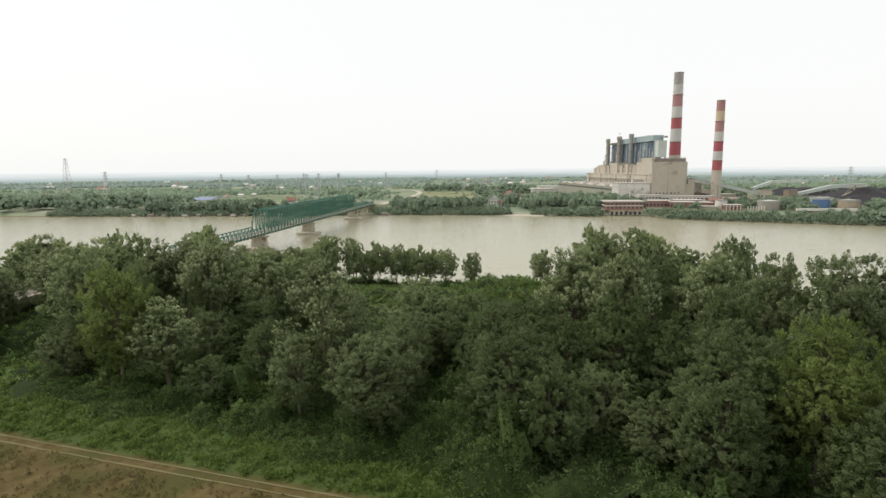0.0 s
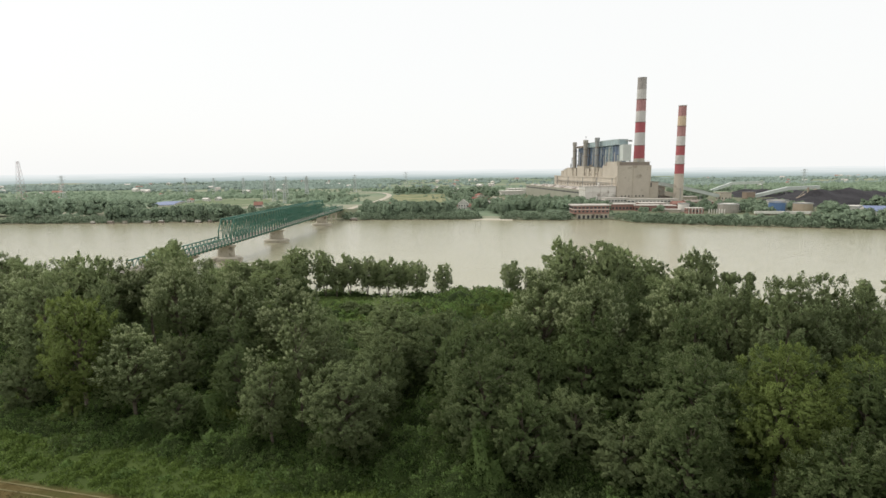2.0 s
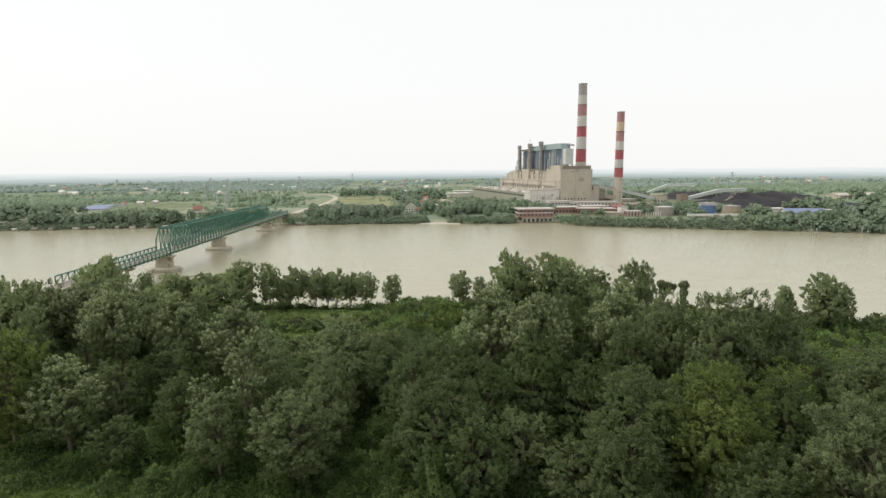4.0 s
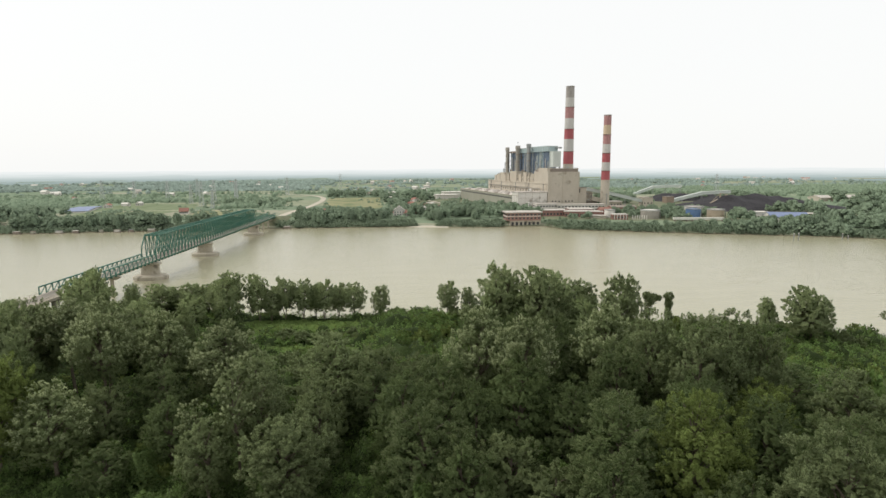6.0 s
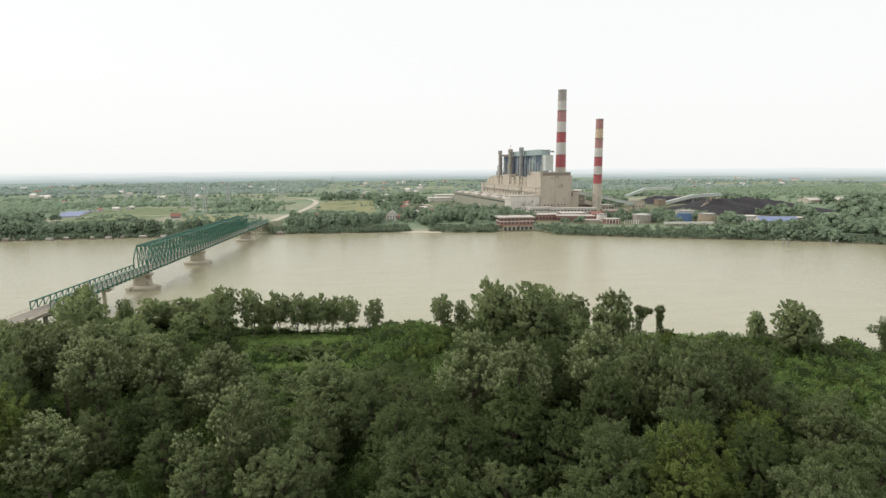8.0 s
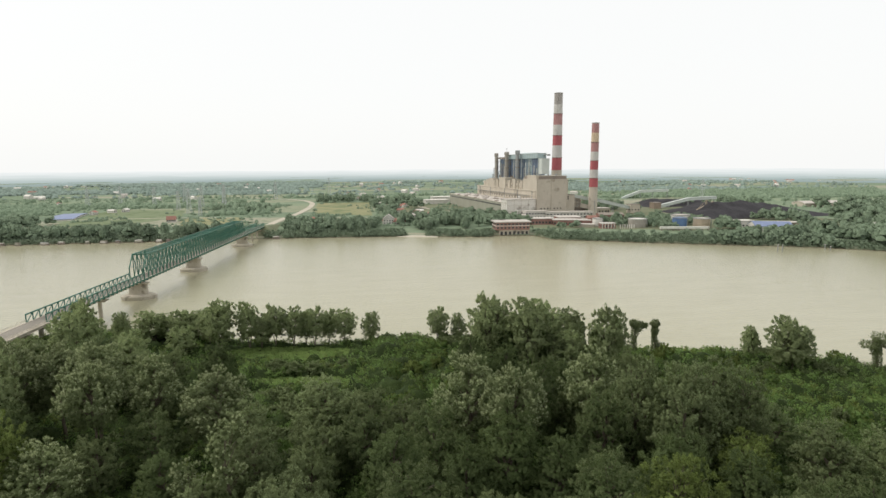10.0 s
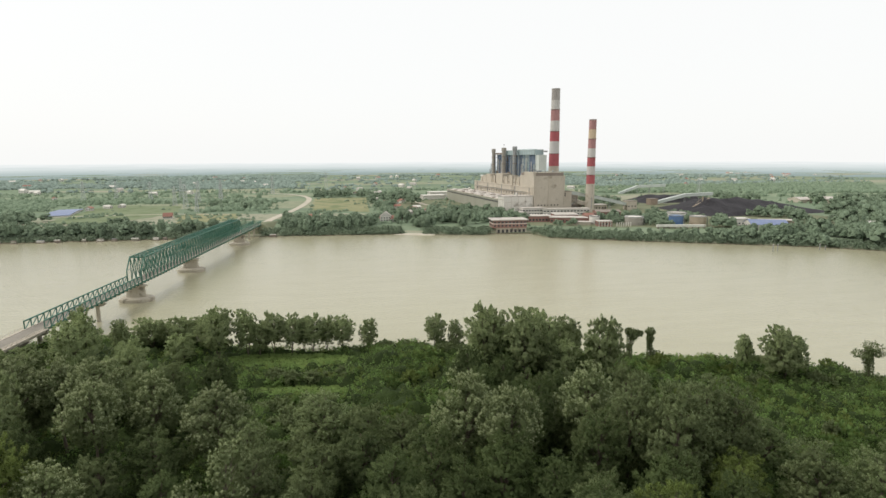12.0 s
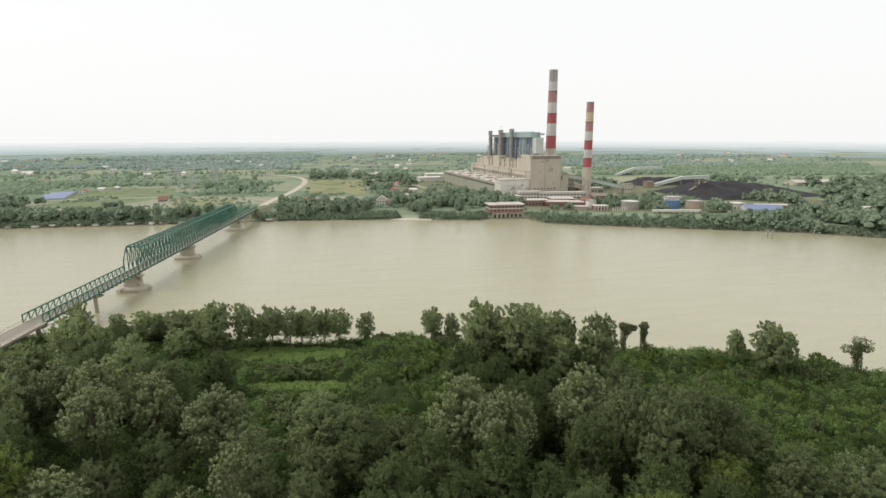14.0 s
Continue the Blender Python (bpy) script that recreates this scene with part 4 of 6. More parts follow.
# taller shrubs in the open scrub before the bank
sr = random.Random(8)
for x0, x1, y0, y1, n_, lo_, hi_, keys in ((-28, 2, 171, 176, 14, 5.0, 7.2, ("shrub_b", "shrub_b", "shrub_b")), (-30, 0, 149, 155, 10, 5.0, 7.0, ("shrub_a", "shrub_b", "shrub_a")), (6, 36, 122, 182, 50, 5.0, 9.0, ("shrub_a", "shrub_a", "shrub_c")), (-44, -4, 124, 152, 26, 5, 8, ("shrub_a", "shrub_b")),
        (78, 200, 86, 160, 95, 5.5, 11.0, ("shrub_a", "shrub_a", "shrub_b", "shrub_c")), (8, 46, 188, 201, 18, 4.5, 7.5, ("shrub_a", "shrub_b")), (108, 175, 130, 172, 24, 4, 7.5, ("shrub_a", "shrub_b")), (-130, -60, 195, 232, 14, 4.5, 6.5, ("shrub_a", "shrub_b")), (-70, -30, 96, 108, 10, 5.5, 8.0, ("shrub_a", "shrub_c"))):
    made = 0
    while made < n_:
        x, y = sr.uniform(x0, x1), sr.uniform(y0, y1)
        if float(inland(x, y)) > 2 and y > abs(x) * 0.5 and glade(x, y) < 0.6:
            plant_tree(sr.choice(keys), x, y, ground_z(x, y) + sr.uniform(lo_, hi_) - 2.0, sr.uniform(2.4, 4.2), sr.uniform(0, 360), "tall shrubs")
            made += 1

rng = random.Random(5)
placed = 0
while placed < 120:
    x, y = rng.uniform(-150, 210), rng.uniform(60, 235)
    d = float(inland(x, y))
    if d < 2.5 or glade(x, y) > 0.4 or y < abs(x) * 0.45:
        continue
    s = rng.uniform(0.8, 1.7) * (1.0 if d > 25 else 0.75)
    ob = single("bush", BUSHES[rng.choice((0, 0, 1, 1, 2, 3))], None, "rounded bright green shrub in the undergrowth", "shrub", "undergrowth shrubs", m=pose(x, y, ground_z(x, y) - 0.3, 0, 0, rng.uniform(0, 360)) @ Matrix.Diagonal((s * 1.25, s * 1.25, s * rng.uniform(0.7, 1.2), 1)))
    placed += 1


# ---------------------------------------------------------------- the bridge
AXIS, AT0 = 0.0929, -141.57       # the bridge's line: x = AXIS * y + AT0
BRIDGE = Matrix.Translation((AT0, 0, 0)) @ Matrix.Rotation(-math.atan(AXIS), 4, "Z")   # its own y runs along the deck
DECK, HALF = 10.4, 3.7
bridge = thing("truss_bridge", "green steel truss bridge on concrete piers over the river", "bridge", m=BRIDGE)
S = math.sqrt(1 + AXIS * AXIS)
part("deck", Build().box(-HALF - 0.9, HALF + 0.9, 60, 226, DECK - 0.45, DECK - 0.05), CONCRETE, bridge, "pale concrete deck slab of the approach")
part("deck", Build().box(-HALF + 0.3, HALF - 0.3, 226, 566, DECK - 0.45, DECK - 0.05), CONCRETE, bridge, "pale concrete deck slab between the trusses")
for i in range(86):
    part("cross_beam", Build().box(-HALF - 0.3, HALF + 0.3, 227 + i * 3.93, 227.35 + i * 3.93, DECK - 1.25, DECK - 0.45), STEEL_GREEN, bridge)
part("road_surface", Build().box(-HALF + 0.5, HALF - 0.5, 60, 566, DECK - 0.05, DECK + 0.02), ASPHALT, bridge, "worn grey-brown road surface")
for side in (-1, 1):
    part("kerb", Build().box(side * (HALF - 0.35) - 0.2, side * (HALF - 0.35) + 0.2, 60, 566, DECK - 0.05, DECK + 0.18), CONCRETE, bridge)
    part("girder", Build().box(side * (HALF - 0.9) - 0.2, side * (HALF - 0.9) + 0.2, 226, 566, DECK - 1.5, DECK - 0.45), CONCRETE_WET, bridge)
    part("girder", Build().box(side * (HALF - 0.6) - 0.3, side * (HALF - 0.6) + 0.3, 60, 226, DECK - 1.7, DECK - 0.45), CONCRETE, bridge)
    rail = Build()
    for i in range(66):
        rail.bar((side * (HALF + 0.7), 61 + i * 2.5, DECK - 0.05), (side * (HALF + 0.7), 61 + i * 2.5, DECK + 0.95), 0.09)
    for z in (0.5, 0.95):
        rail.bar((side * (HALF + 0.7), 60, DECK + z), (side * (HALF + 0.7), 226, DECK + z), 0.09)
    part("railing", rail, CONCRETE, bridge, "pale roadside railing")


def truss(a, b, panel, top, w, side, ends):
    """One side of a truss from a to b along the deck: chords, posts and crossing diagonals, each a part."""
    count = round((b - a) / panel)
    panel = (b - a) / count
    x, low = side * HALF, DECK - 0.3
    one = part("truss_side", Build().bar((x, a, low), (x, b, low), w * 1.3, w * 1.6), STEEL_GREEN, bridge)
    a1, b1 = (a + panel, b - panel) if ends == "raked" else (a, b)
    part("top_chord", Build().bar((x, a1, top), (x, b1, top), w * 1.5, w * 1.5), STEEL_GREEN, one)
    for i in range(count + 1):
        y = a + i * panel
        if ends == "raked" and i in (0, count):
            part("end_post", Build().bar((x, y, low), (x, y, (low + top) / 2), w * 1.3), STEEL_GREEN, one)
            part("end_post", Build().bar((x, y, (low + top) / 2), (x, y + (panel if i == 0 else -panel), top), w * 1.3), STEEL_GREEN, one)
        else:
            part("post", Build().bar((x, y, low), (x, y, top), w), STEEL_GREEN, one)
        if i < count and not (ends == "raked" and i in (0, count - 1)):
            part("diagonal", Build().bar((x, y, low), (x, y + panel, top), w * 0.8), STEEL_GREEN, one)
            if ends == "raked":
                part("diagonal", Build().bar((x, y, top), (x, y + panel, low), w * 0.8), STEEL_GREEN, one)
    if ends == "raked":
        part("middle_chord", Build().bar((x, a, (low + top) / 2), (x, b, (low + top) / 2), w * 0.6), STEEL_GREEN, one)


for side in (-1, 1):
    truss(225.5, 306, 4.0, DECK + 3.2, 0.32, side, "square")
    truss(306.5, 494, 4.7, DECK + 12.8, 0.36, side, "raked")
    truss(495, 562, 4.2, DECK + 3.4, 0.32, side, "square")
for i in range(1, 40):
    y = 306.5 + i * 4.6875
    if y < 493:
        part("top_strut", Build().bar((-HALF, y, DECK + 12.8), (HALF, y, DECK + 12.8), 0.3), STEEL_GREEN, bridge)
        if y < 488:
            part("top_brace", Build().bar((-HALF, y, DECK + 12.8), (HALF, y + 4.6875, DECK + 12.8), 0.22), STEEL_GREEN, bridge)
for y in (306.5, 494):
    part("portal_beam", Build().bar((-HALF, y + (4.7 if y < 400 else -4.7), DECK + 12.6), (HALF, y + (4.7 if y < 400 else -4.7), DECK + 12.6), 0.7), STEEL_GREEN, bridge)


def pier(y):
    """A solid river pier on a boat-shaped footing."""
    ob = thing("bridge_pier", "pale concrete bridge pier on a broad footing in the river", "bridge pier", "river piers of the bridge", BRIDGE @ Matrix.Translation((0, y, 0)))

    def oval(ax, ay, z):
        return [(ax * math.copysign(abs(math.cos(t)) ** 0.75, math.cos(t)), ay * math.copysign(abs(math.sin(t)) ** 0.9, math.sin(t)), z) for t in (2 * math.pi * i / 24 for i in range(24))]
    part("footing", Build().hexa(oval(8.8, 6.0, -4), oval(8.8, 6.0, 1.7)), CONCRETE_WET, ob, "broad rounded concrete footing")
    part("footing_cap", Build().hexa(oval(8.2, 5.4, 1.7), oval(7.4, 4.6, 2.2)), CONCRETE_WET, ob)
    part("shaft", Build().hexa(oval(5.2, 2.1, 2.2), oval(4.7, 1.8, 7.4)), CONCRETE_WET, ob)
    part("cap", Build().hexa(oval(4.9, 2.0, 7.4), oval(6.0, 2.4, 8.0)).hexa(oval(6.0, 2.4, 8.0), oval(6.0, 2.4, 8.7)), CONCRETE_WET, ob)


def bent(y):
    """A round column under a crosshead that carries the approach spans."""
    z = ground_z(AXIS * y + AT0, y)
    ob = thing("bridge_bent", "single-column concrete support of the bridge approach", "bridge support", "approach supports of the bridge", BRIDGE @ Matrix.Translation((0, y * S, 0)))
    part("column", Build().tube((0, 0, min(z, 0) - 1.5), (0, 0, 7.6), 0.95, 0.85, 18), CONCRETE_WET, ob)
    part("crosshead", Build().hexa([(-2.4, -0.8, 7.3), (2.4, -0.8, 7.3), (2.4, 0.8, 7.3), (-2.4, 0.8, 7.3)], [(-4.7, -0.8, 8.7), (4.7, -0.8, 8.7), (4.7, 0.8, 8.7), (-4.7, 0.8, 8.7)]), CONCRETE_WET, ob)


for y in (305.3, 382.7, 495.7):
    pier(y * S)
for y in (268, 226.5, 214.5, 196, 178, 160, 142, 122, 528, 546):
    bent(y)


# ---------------------------------------------------------------- the power station
HALL_SIDE = surface("grey_green_cladding", (0.33, 0.325, 0.265), (0.40, 0.39, 0.32), grain=1.5, patch=12, rough=0.7, stretch=(1, 1, 0.25))
ROOF_FELT = surface("pale_roof_felt", (0.44, 0.40, 0.355), (0.61, 0.565, 0.515), grain=1.0, patch=12, rough=0.9, spots=((0.27, 0.24, 0.21), 0.08, 0.58))
STEEL_BLUE = surface("blue_grey_steel", (0.135, 0.18, 0.25), (0.22, 0.275, 0.35), grain=0.7, patch=6, rough=0.5, stretch=(1, 1, 0.3))
STEEL_GREY = surface("grey_steel", (0.23, 0.24, 0.235), (0.35, 0.355, 0.345), grain=0.8, patch=5, rough=0.55, stretch=(1, 1, 0.3))
STEEL_BROWN = surface("rusty_brown_steel", (0.22, 0.18, 0.15), (0.32, 0.275, 0.235), grain=0.8, patch=5, rough=0.7)
STACK_TAN = surface("weathered_tan_steel", (0.27, 0.25, 0.215), (0.39, 0.365, 0.32), grain=0.8, patch=5, rough=0.6, stretch=(1, 1, 0.3), spots=((0.19, 0.17, 0.15), 0.15, 0.6))
STEEL_PALE = surface("pale_green_cladding", (0.46, 0.50, 0.47), (0.60, 0.63, 0.59), grain=0.8, patch=8, rough=0.5)
ROOF_TEAL = surface("grey_teal_sheet", (0.31, 0.40, 0.41), (0.41, 0.49, 0.495), grain=0.8, patch=8, rough=0.55)
DARK = surface("dark_openings", (0.03, 0.032, 0.035), (0.06, 0.06, 0.06), grain=0.6, patch=3, rough=0.4, bump=0)
GLASS = surface("dark_window_glass", (0.04, 0.05, 0.055), (0.08, 0.09, 0.095), grain=0.9, patch=3, rough=0.12, bump=0, spec=0.6)
RED = surface("red_chimney_paint", (0.36, 0.095, 0.105), (0.47, 0.14, 0.145), grain=1.2, patch=9, rough=0.75, stretch=(1, 1, 0.3))
RED_FADED = surface("faded_red_chimney_paint", (0.36, 0.185, 0.18), (0.45, 0.25, 0.24), grain=1.2, patch=9, rough=0.8, stretch=(1, 1, 0.3))
WHITE = surface("white_chimney_paint", (0.50, 0.475, 0.445), (0.61, 0.59, 0.555), grain=1.2, patch=9, rough=0.75, stretch=(1, 1, 0.3))
SOOTY = surface("sooty_white_chimney_paint", (0.31, 0.285, 0.265), (0.45, 0.42, 0.395), grain=1.2, patch=9, rough=0.8, stretch=(1, 1, 0.2))
CREAM = surface("cream_chimney_paint", (0.52, 0.40, 0.27), (0.64, 0.52, 0.38), grain=1.2, patch=9, rough=0.8)
BRICK = surface("red_brick", (0.27, 0.15, 0.125), (0.38, 0.23, 0.195), grain=0.6, patch=5, rough=0.9)
TILE = surface("red_tiles", (0.27, 0.13, 0.10), (0.37, 0.205, 0.16), grain=0.6, patch=4, rough=0.85, vary=0.2)
PLASTER = surface("pale_plaster", (0.55, 0.52, 0.47), (0.72, 0.69, 0.64), grain=0.6, patch=4, rough=0.85, vary=0.12)
BLUE_SHEET = surface("blue_roof_sheet", (0.16, 0.20, 0.33), (0.23, 0.275, 0.41), grain=0.8, patch=6, rough=0.55)
BLUE_TANK = surface("blue_tank_paint", (0.09, 0.16, 0.30), (0.14, 0.225, 0.38), grain=0.8, patch=6, rough=0.5)
TAN_TANK = surface("tan_tank_paint", (0.36, 0.29, 0.21), (0.47, 0.395, 0.30), grain=0.8, patch=6, rough=0.6)
COAL = surface("coal", (0.016, 0.015, 0.017), (0.05, 0.047, 0.052), grain=1.5, patch=14, rough=0.9, bump=0.8, relief=0.4, spots=((0.11, 0.085, 0.06), 0.03, 0.62))
RUST = surface("rusty_orange_steel", (0.26, 0.20, 0.15), (0.36, 0.29, 0.23), grain=0.8, patch=4, rough=0.75)

BASE = 3.9
PLANT = Matrix.Translation((196, 660, 0)) @ Matrix.Rotation(math.atan2(0.09, 0.996), 4, "Z")


def at_plant(u, v, z=0):
    return PLANT @ Matrix.Translation((u, v, z))


def windows(parent, p, along, count, gap, w, h, out, material=None, name="window"):
    """A row of framed windows set on a wall: p is the first one's low corner, along and out are unit directions."""
    a, o = Vector(along), Vector(out)
    b = Build()
    z = Vector((0, 0, 1))
    b.hexa([o * -0.1, a * w + o * -0.1, a * w + o * 0.12, o * 0.12], [o * -0.1 + z * h, a * w + o * -0.1 + z * h, a * w + o * 0.12 + z * h, o * 0.12 + z * h])
    me = b.mesh(name, material or GLASS)
    for i in range(count):
        ob = part(name, me, None, parent)
        ob.location = Vector(p) + a * (i * gap)


# turbine hall: long low building with a white gable front
hall = thing("turbine_hall", "long low turbine hall with grey-green side and white front", "industrial building", m=at_plant(0, 0))
part("wall", Build().box(0.4, 39.6, 0.4, 268, BASE - 0.5, 21.6), HALL_SIDE, hall)
part("side_wall", Build().box(-0.1, 0.4, 0.4, 268, BASE - 0.5, 22.0), HALL_SIDE, hall, "ribbed grey-green long side wall")
part("front_block", Build().box(-0.3, 39.6, -0.2, 20, BASE - 0.5, 26.2), CONCRETE_LIGHT, hall, "stained white front block of the hall")
part("front_roof", Build().box(-1.0, 39.6, -1.0, 20.8, 26.2, 27.2), ROOF_FELT, hall, "flat pale roof slab with a thick edge")
for u in (9.6, 19.4, 29.2):
    part("wall_joint", Build().box(u, u + 0.25, -0.32, -0.2, BASE - 0.5, 26.2), CONCRETE_WET, hall)
for z in (11.6, 19.0):
    part("wall_joint", Build().box(0, 39.4, -0.3, -0.2, z, z + 0.2), CONCRETE_WET, hall)
part("roof_tank", Build().lathe([(1.6, 27.2), (1.6, 29.4), (0.9, 30.6), (0.2, 31)], 14, (20, 8)), PLASTER, hall, "small white roof tank")
part("roof", Build().box(0.4, 39.6, 0.4, 268, 21.6, 22.0), ROOF_FELT, hall, "pale stained flat roof")
rib = Build().box(-0.35, -0.1, 0, 0.5, BASE - 0.5, 21.9).mesh("rib", HALL_SIDE)
for i in range(44):
    part("rib", rib, None, hall).location = (0, 4 + i * 6.0, 0)
part("parapet", Build().box(-0.5, 0.2, -0.4, 268, 21.9, 22.6), CONCRETE, hall)
part("window_band", Build().box(-0.25, 0.0, 4, 264, 17.6, 19.4), DARK, hall, "long dark clerestory window band")
roof_light = Build().hexa([(0, 0, 22), (9, 0, 22), (9, 22, 22), (0, 22, 22)], [(1.5, 0.6, 23.4), (7.5, 0.6, 23.4), (7.5, 21.4, 23.4), (1.5, 21.4, 23.4)]).mesh("roof_light", ROOF_FELT)
for i in range(8):
    for u in (5, 24):
        part("roof_light", roof_light, None, hall).location = (u, 24 + i * 30, 0)
for i in range(5):
    part("roof_gutter", Build().box(1, 38.5, 47 + i * 45, 48.6 + i * 45, 22.0, 23.2), STEEL_BROWN, hall)
for u in (12.8, 25.6, 38.4):
    part("pilaster", Build().box(u - 0.4, u + 0.4, -0.7, -0.2, BASE - 0.5, 22.0), CONCRETE_LIGHT, hall)
windows(hall, (2, -0.2, 5.2), (1, 0, 0), 7, 5.2, 3.4, 2.2, (0, -1, 0))

# bunker building: stepped tiers behind the hall
bunker = thing("bunker_building", "stepped beige concrete bunker building behind the hall", "industrial building", m=at_plant(0, 0))
part("lower_tier", Build().box(39.7, 62, 2, 236, BASE - 0.5, 37.2), CONCRETE, bunker)
part("ledge", Build().box(39.0, 39.9, 2, 236, 30.6, 31.4).box(39.0, 39.9, 2, 236, 36.4, 37.6), CONCRETE, bunker)
part("upper_tier", Build().box(46, 62, 36, 206, 37.2, 44.8), CONCRETE, bunker)
part("end_tier", Build().box(46, 60, 206, 222, 37.2, 42.0), CONCRETE, bunker)
part("stair_tower", Build().box(45, 61, 16, 38, 37.2, 51).box(47, 60, 20, 34, 51, 55.5), CONCRETE, bunker, "stepped concrete stair tower")
part("step_block", Build().box(44.5, 60, 120, 146, 37.2, 52), CONCRETE, bunker)
part("step_block", Build().box(44.5, 58, 166, 190, 37.2, 50), CONCRETE, bunker)
pilaster = Build().box(44.6, 46, 0, 2.2, 37.2, 49).mesh("buttress", CONCRETE)
for i in range(16):
    part("buttress", pilaster, None, bunker).location = (0, 42 + i * 10.0, 0)
for v, w, z, d in ((58, 9, 48.6, 8), (84, 12, 50.0, 9), (104, 7, 47.6, 6), (152, 8, 48.4, 8), (196, 12, 47.0, 9), (212, 7, 45.0, 7)):
    part("bunker_head", Build().box(45.2, 45.2 + d, v, v + w, 37.2, z).box(45.0, 45.4 + d, v - 0.3, v + w + 0.3, z, z + 0.5), CONCRETE, bunker)
for v in (40, 50, 72, 98, 116, 150, 162, 194, 208):
    part("vent", Build().tube((48.5, v, 44.8), (48.5, v, 48.5), 0.6, 0.6, 8).tube((48.5, v, 48.5), (48.5, v, 49.2), 1.0, 0.4, 8), STEEL_GREY, bunker)
windows(bunker, (45.9, 44, 39.5), (0, 1, 0), 15, 10.0, 5.0, 3.0, (-1, 0, 0), DARK, "opening")
windows(bunker, (39.6, 8, 25), (0, 1, 0), 22, 10.2, 2.0, 2.4, (-1, 0, 0))
for v in (12, 60, 110, 170, 220):
    part("pipe", Build().tube((39.4, v, 22), (39.4, v, 37), 0.5, 0.5, 10), STEEL_GREY, bunker)
part("walkway", Build().box(37.5, 39.0, 20, 230, 29.8, 30.1), STEEL_GREY, bunker)

# tall block at the front
block = thing("tall_block", "tall plain beige concrete block with stained walls", "industrial building", m=at_plant(0, 0))
part("wall", Build().box(40, 84, -1, 44, BASE - 0.5, 52.0), CONCRETE, block)
part("parapet", Build().box(44, 82.5, 0.6, 43, 52.0, 55.8), STEEL_BROWN, block, "weathered brown roof storey set back from the wall")
part("parapet_roof", Build().box(43.6, 82.9, 0.2, 43.4, 55.8, 56.3), CONCRETE_WET, block)
part("roof_step", Build().box(40.2, 46, 2, 30, 52.0, 57.0), CONCRETE, block)
for i in range(26):
    part("rail_post", Build().box(44.2 + i * 1.5, 44.35 + i * 1.5, 0.4, 0.55, 56.3, 57.5), STEEL_GREY, block)
part("roof_rail", Build().box(44, 82.6, 0.4, 0.55, 57.4, 57.55), STEEL_GREY, block)
part("side_annex", Build().box(84, 97, 4, 40, BASE - 0.5, 31.0), CONCRETE, block, "lower annex with a conveyor opening")
part("low_annex", Build().box(97, 109, 9, 40, BASE - 0.5, 26.5), CONCRETE, block)
part("annex_roof", Build().hexa([(84, 3.4, 31.0), (97.6, 3.4, 31.0), (97.6, 40.4, 31.0), (84, 40.4, 31.0)], [(84, 3.4, 32.2), (97.6, 3.4, 31.4), (97.6, 40.4, 31.4), (84, 40.4, 32.2)]), STEEL_BROWN, block)
part("annex_opening", Build().box(85, 88, 3.8, 4.2, 25, 30), DARK, block)
part("annex_door", Build().box(99, 102.4, 8.7, 9.2, BASE, 14), DARK, block)
part("side_window", Build().box(83.8, 84.3, 8, 12, 27, 36), DARK, block)
windows(block, (46, -1, 13.5), (1, 0, 0), 7, 4.6, 1.7, 1.7, (0, -1, 0), DARK)
for u in (40.6, 61, 83.2):
    part("pilaster", Build().box(u - 0.5, u + 0.5, -1.5, -1.0, BASE - 0.5, 51.6), CONCRETE, block)
for i in range(9):
    part("roof_vent", Build().lathe([(0.8, 56.3), (0.8, 57.9), (1.2, 58.0), (0.2, 58.7)], 10, (48 + i * 3.7, 6 + (i % 3) * 8)), STEEL_GREY, block)

# boiler house: open steel frame with stacks
boiler = thing("boiler_house", "blue-grey steel boiler house with open framework", "industrial building", m=at_plant(0, 0))
part("core", Build().box(66, 73, 46, 200, 44, 80), STEEL_BLUE, boiler)
for v0, v1, z0, z1, material in ((46, 66, 60, 78, STEEL_BLUE), (68, 92, 50, 79, ROOF_TEAL), (96, 112, 46, 78, STEEL_BLUE), (116, 128, 46, 80, DARK), (128, 141, 46, 79, STEEL_BLUE), (152, 176, 48, 84, STEEL_BROWN), (178, 190, 48, 72, STACK_TAN)):
    part("casing", Build().box(64.6, 66, v0, v1, z0, z1), material, boiler)
part("roof", Build().box(61.5, 74, 44, 150, 79.2, 85.8), ROOF_TEAL, boiler, "pale blue-green roof canopy")
part("roof_edge", Build().box(61.2, 74.3, 43.7, 150.3, 85.8, 86.3), STEEL_PALE, boiler)
for i in range(13):
    part("roof_rib", Build().box(61.3, 61.5, 46 + i * 8.2, 46.4 + i * 8.2, 79.2, 85.8), STEEL_GREY, boiler)
part("low_roof", Build().box(62, 74, 150, 202, 80.5, 83.0), STEEL_BROWN, boiler)
part("roof_gable", Build().hexa([(62, 60, 86.3), (74, 60, 86.3), (74, 112, 86.3), (62, 112, 86.3)], [(64, 64, 87.4), (72, 64, 87.4), (72, 108, 87.4), (64, 108, 87.4)]), ROOF_TEAL, boiler)
part("crane_arm", Build().box(70, 74, 32, 44, 83.6, 84.6).box(70, 74, 32, 34, 82.4, 83.6), STEEL_GREY, boiler)
part("side_duct", Build().box(63, 74, 34, 43.5, 58, 79), STEEL_PALE, boiler, "pale sheet-metal side duct")
part("side_duct_leg", Build().bar((64, 35, 44), (64, 35, 58), 0.8).bar((64, 43, 44), (64, 43, 58), 0.8).bar((64, 35, 46), (64, 43, 57), 0.5), STEEL_BLUE, boiler)
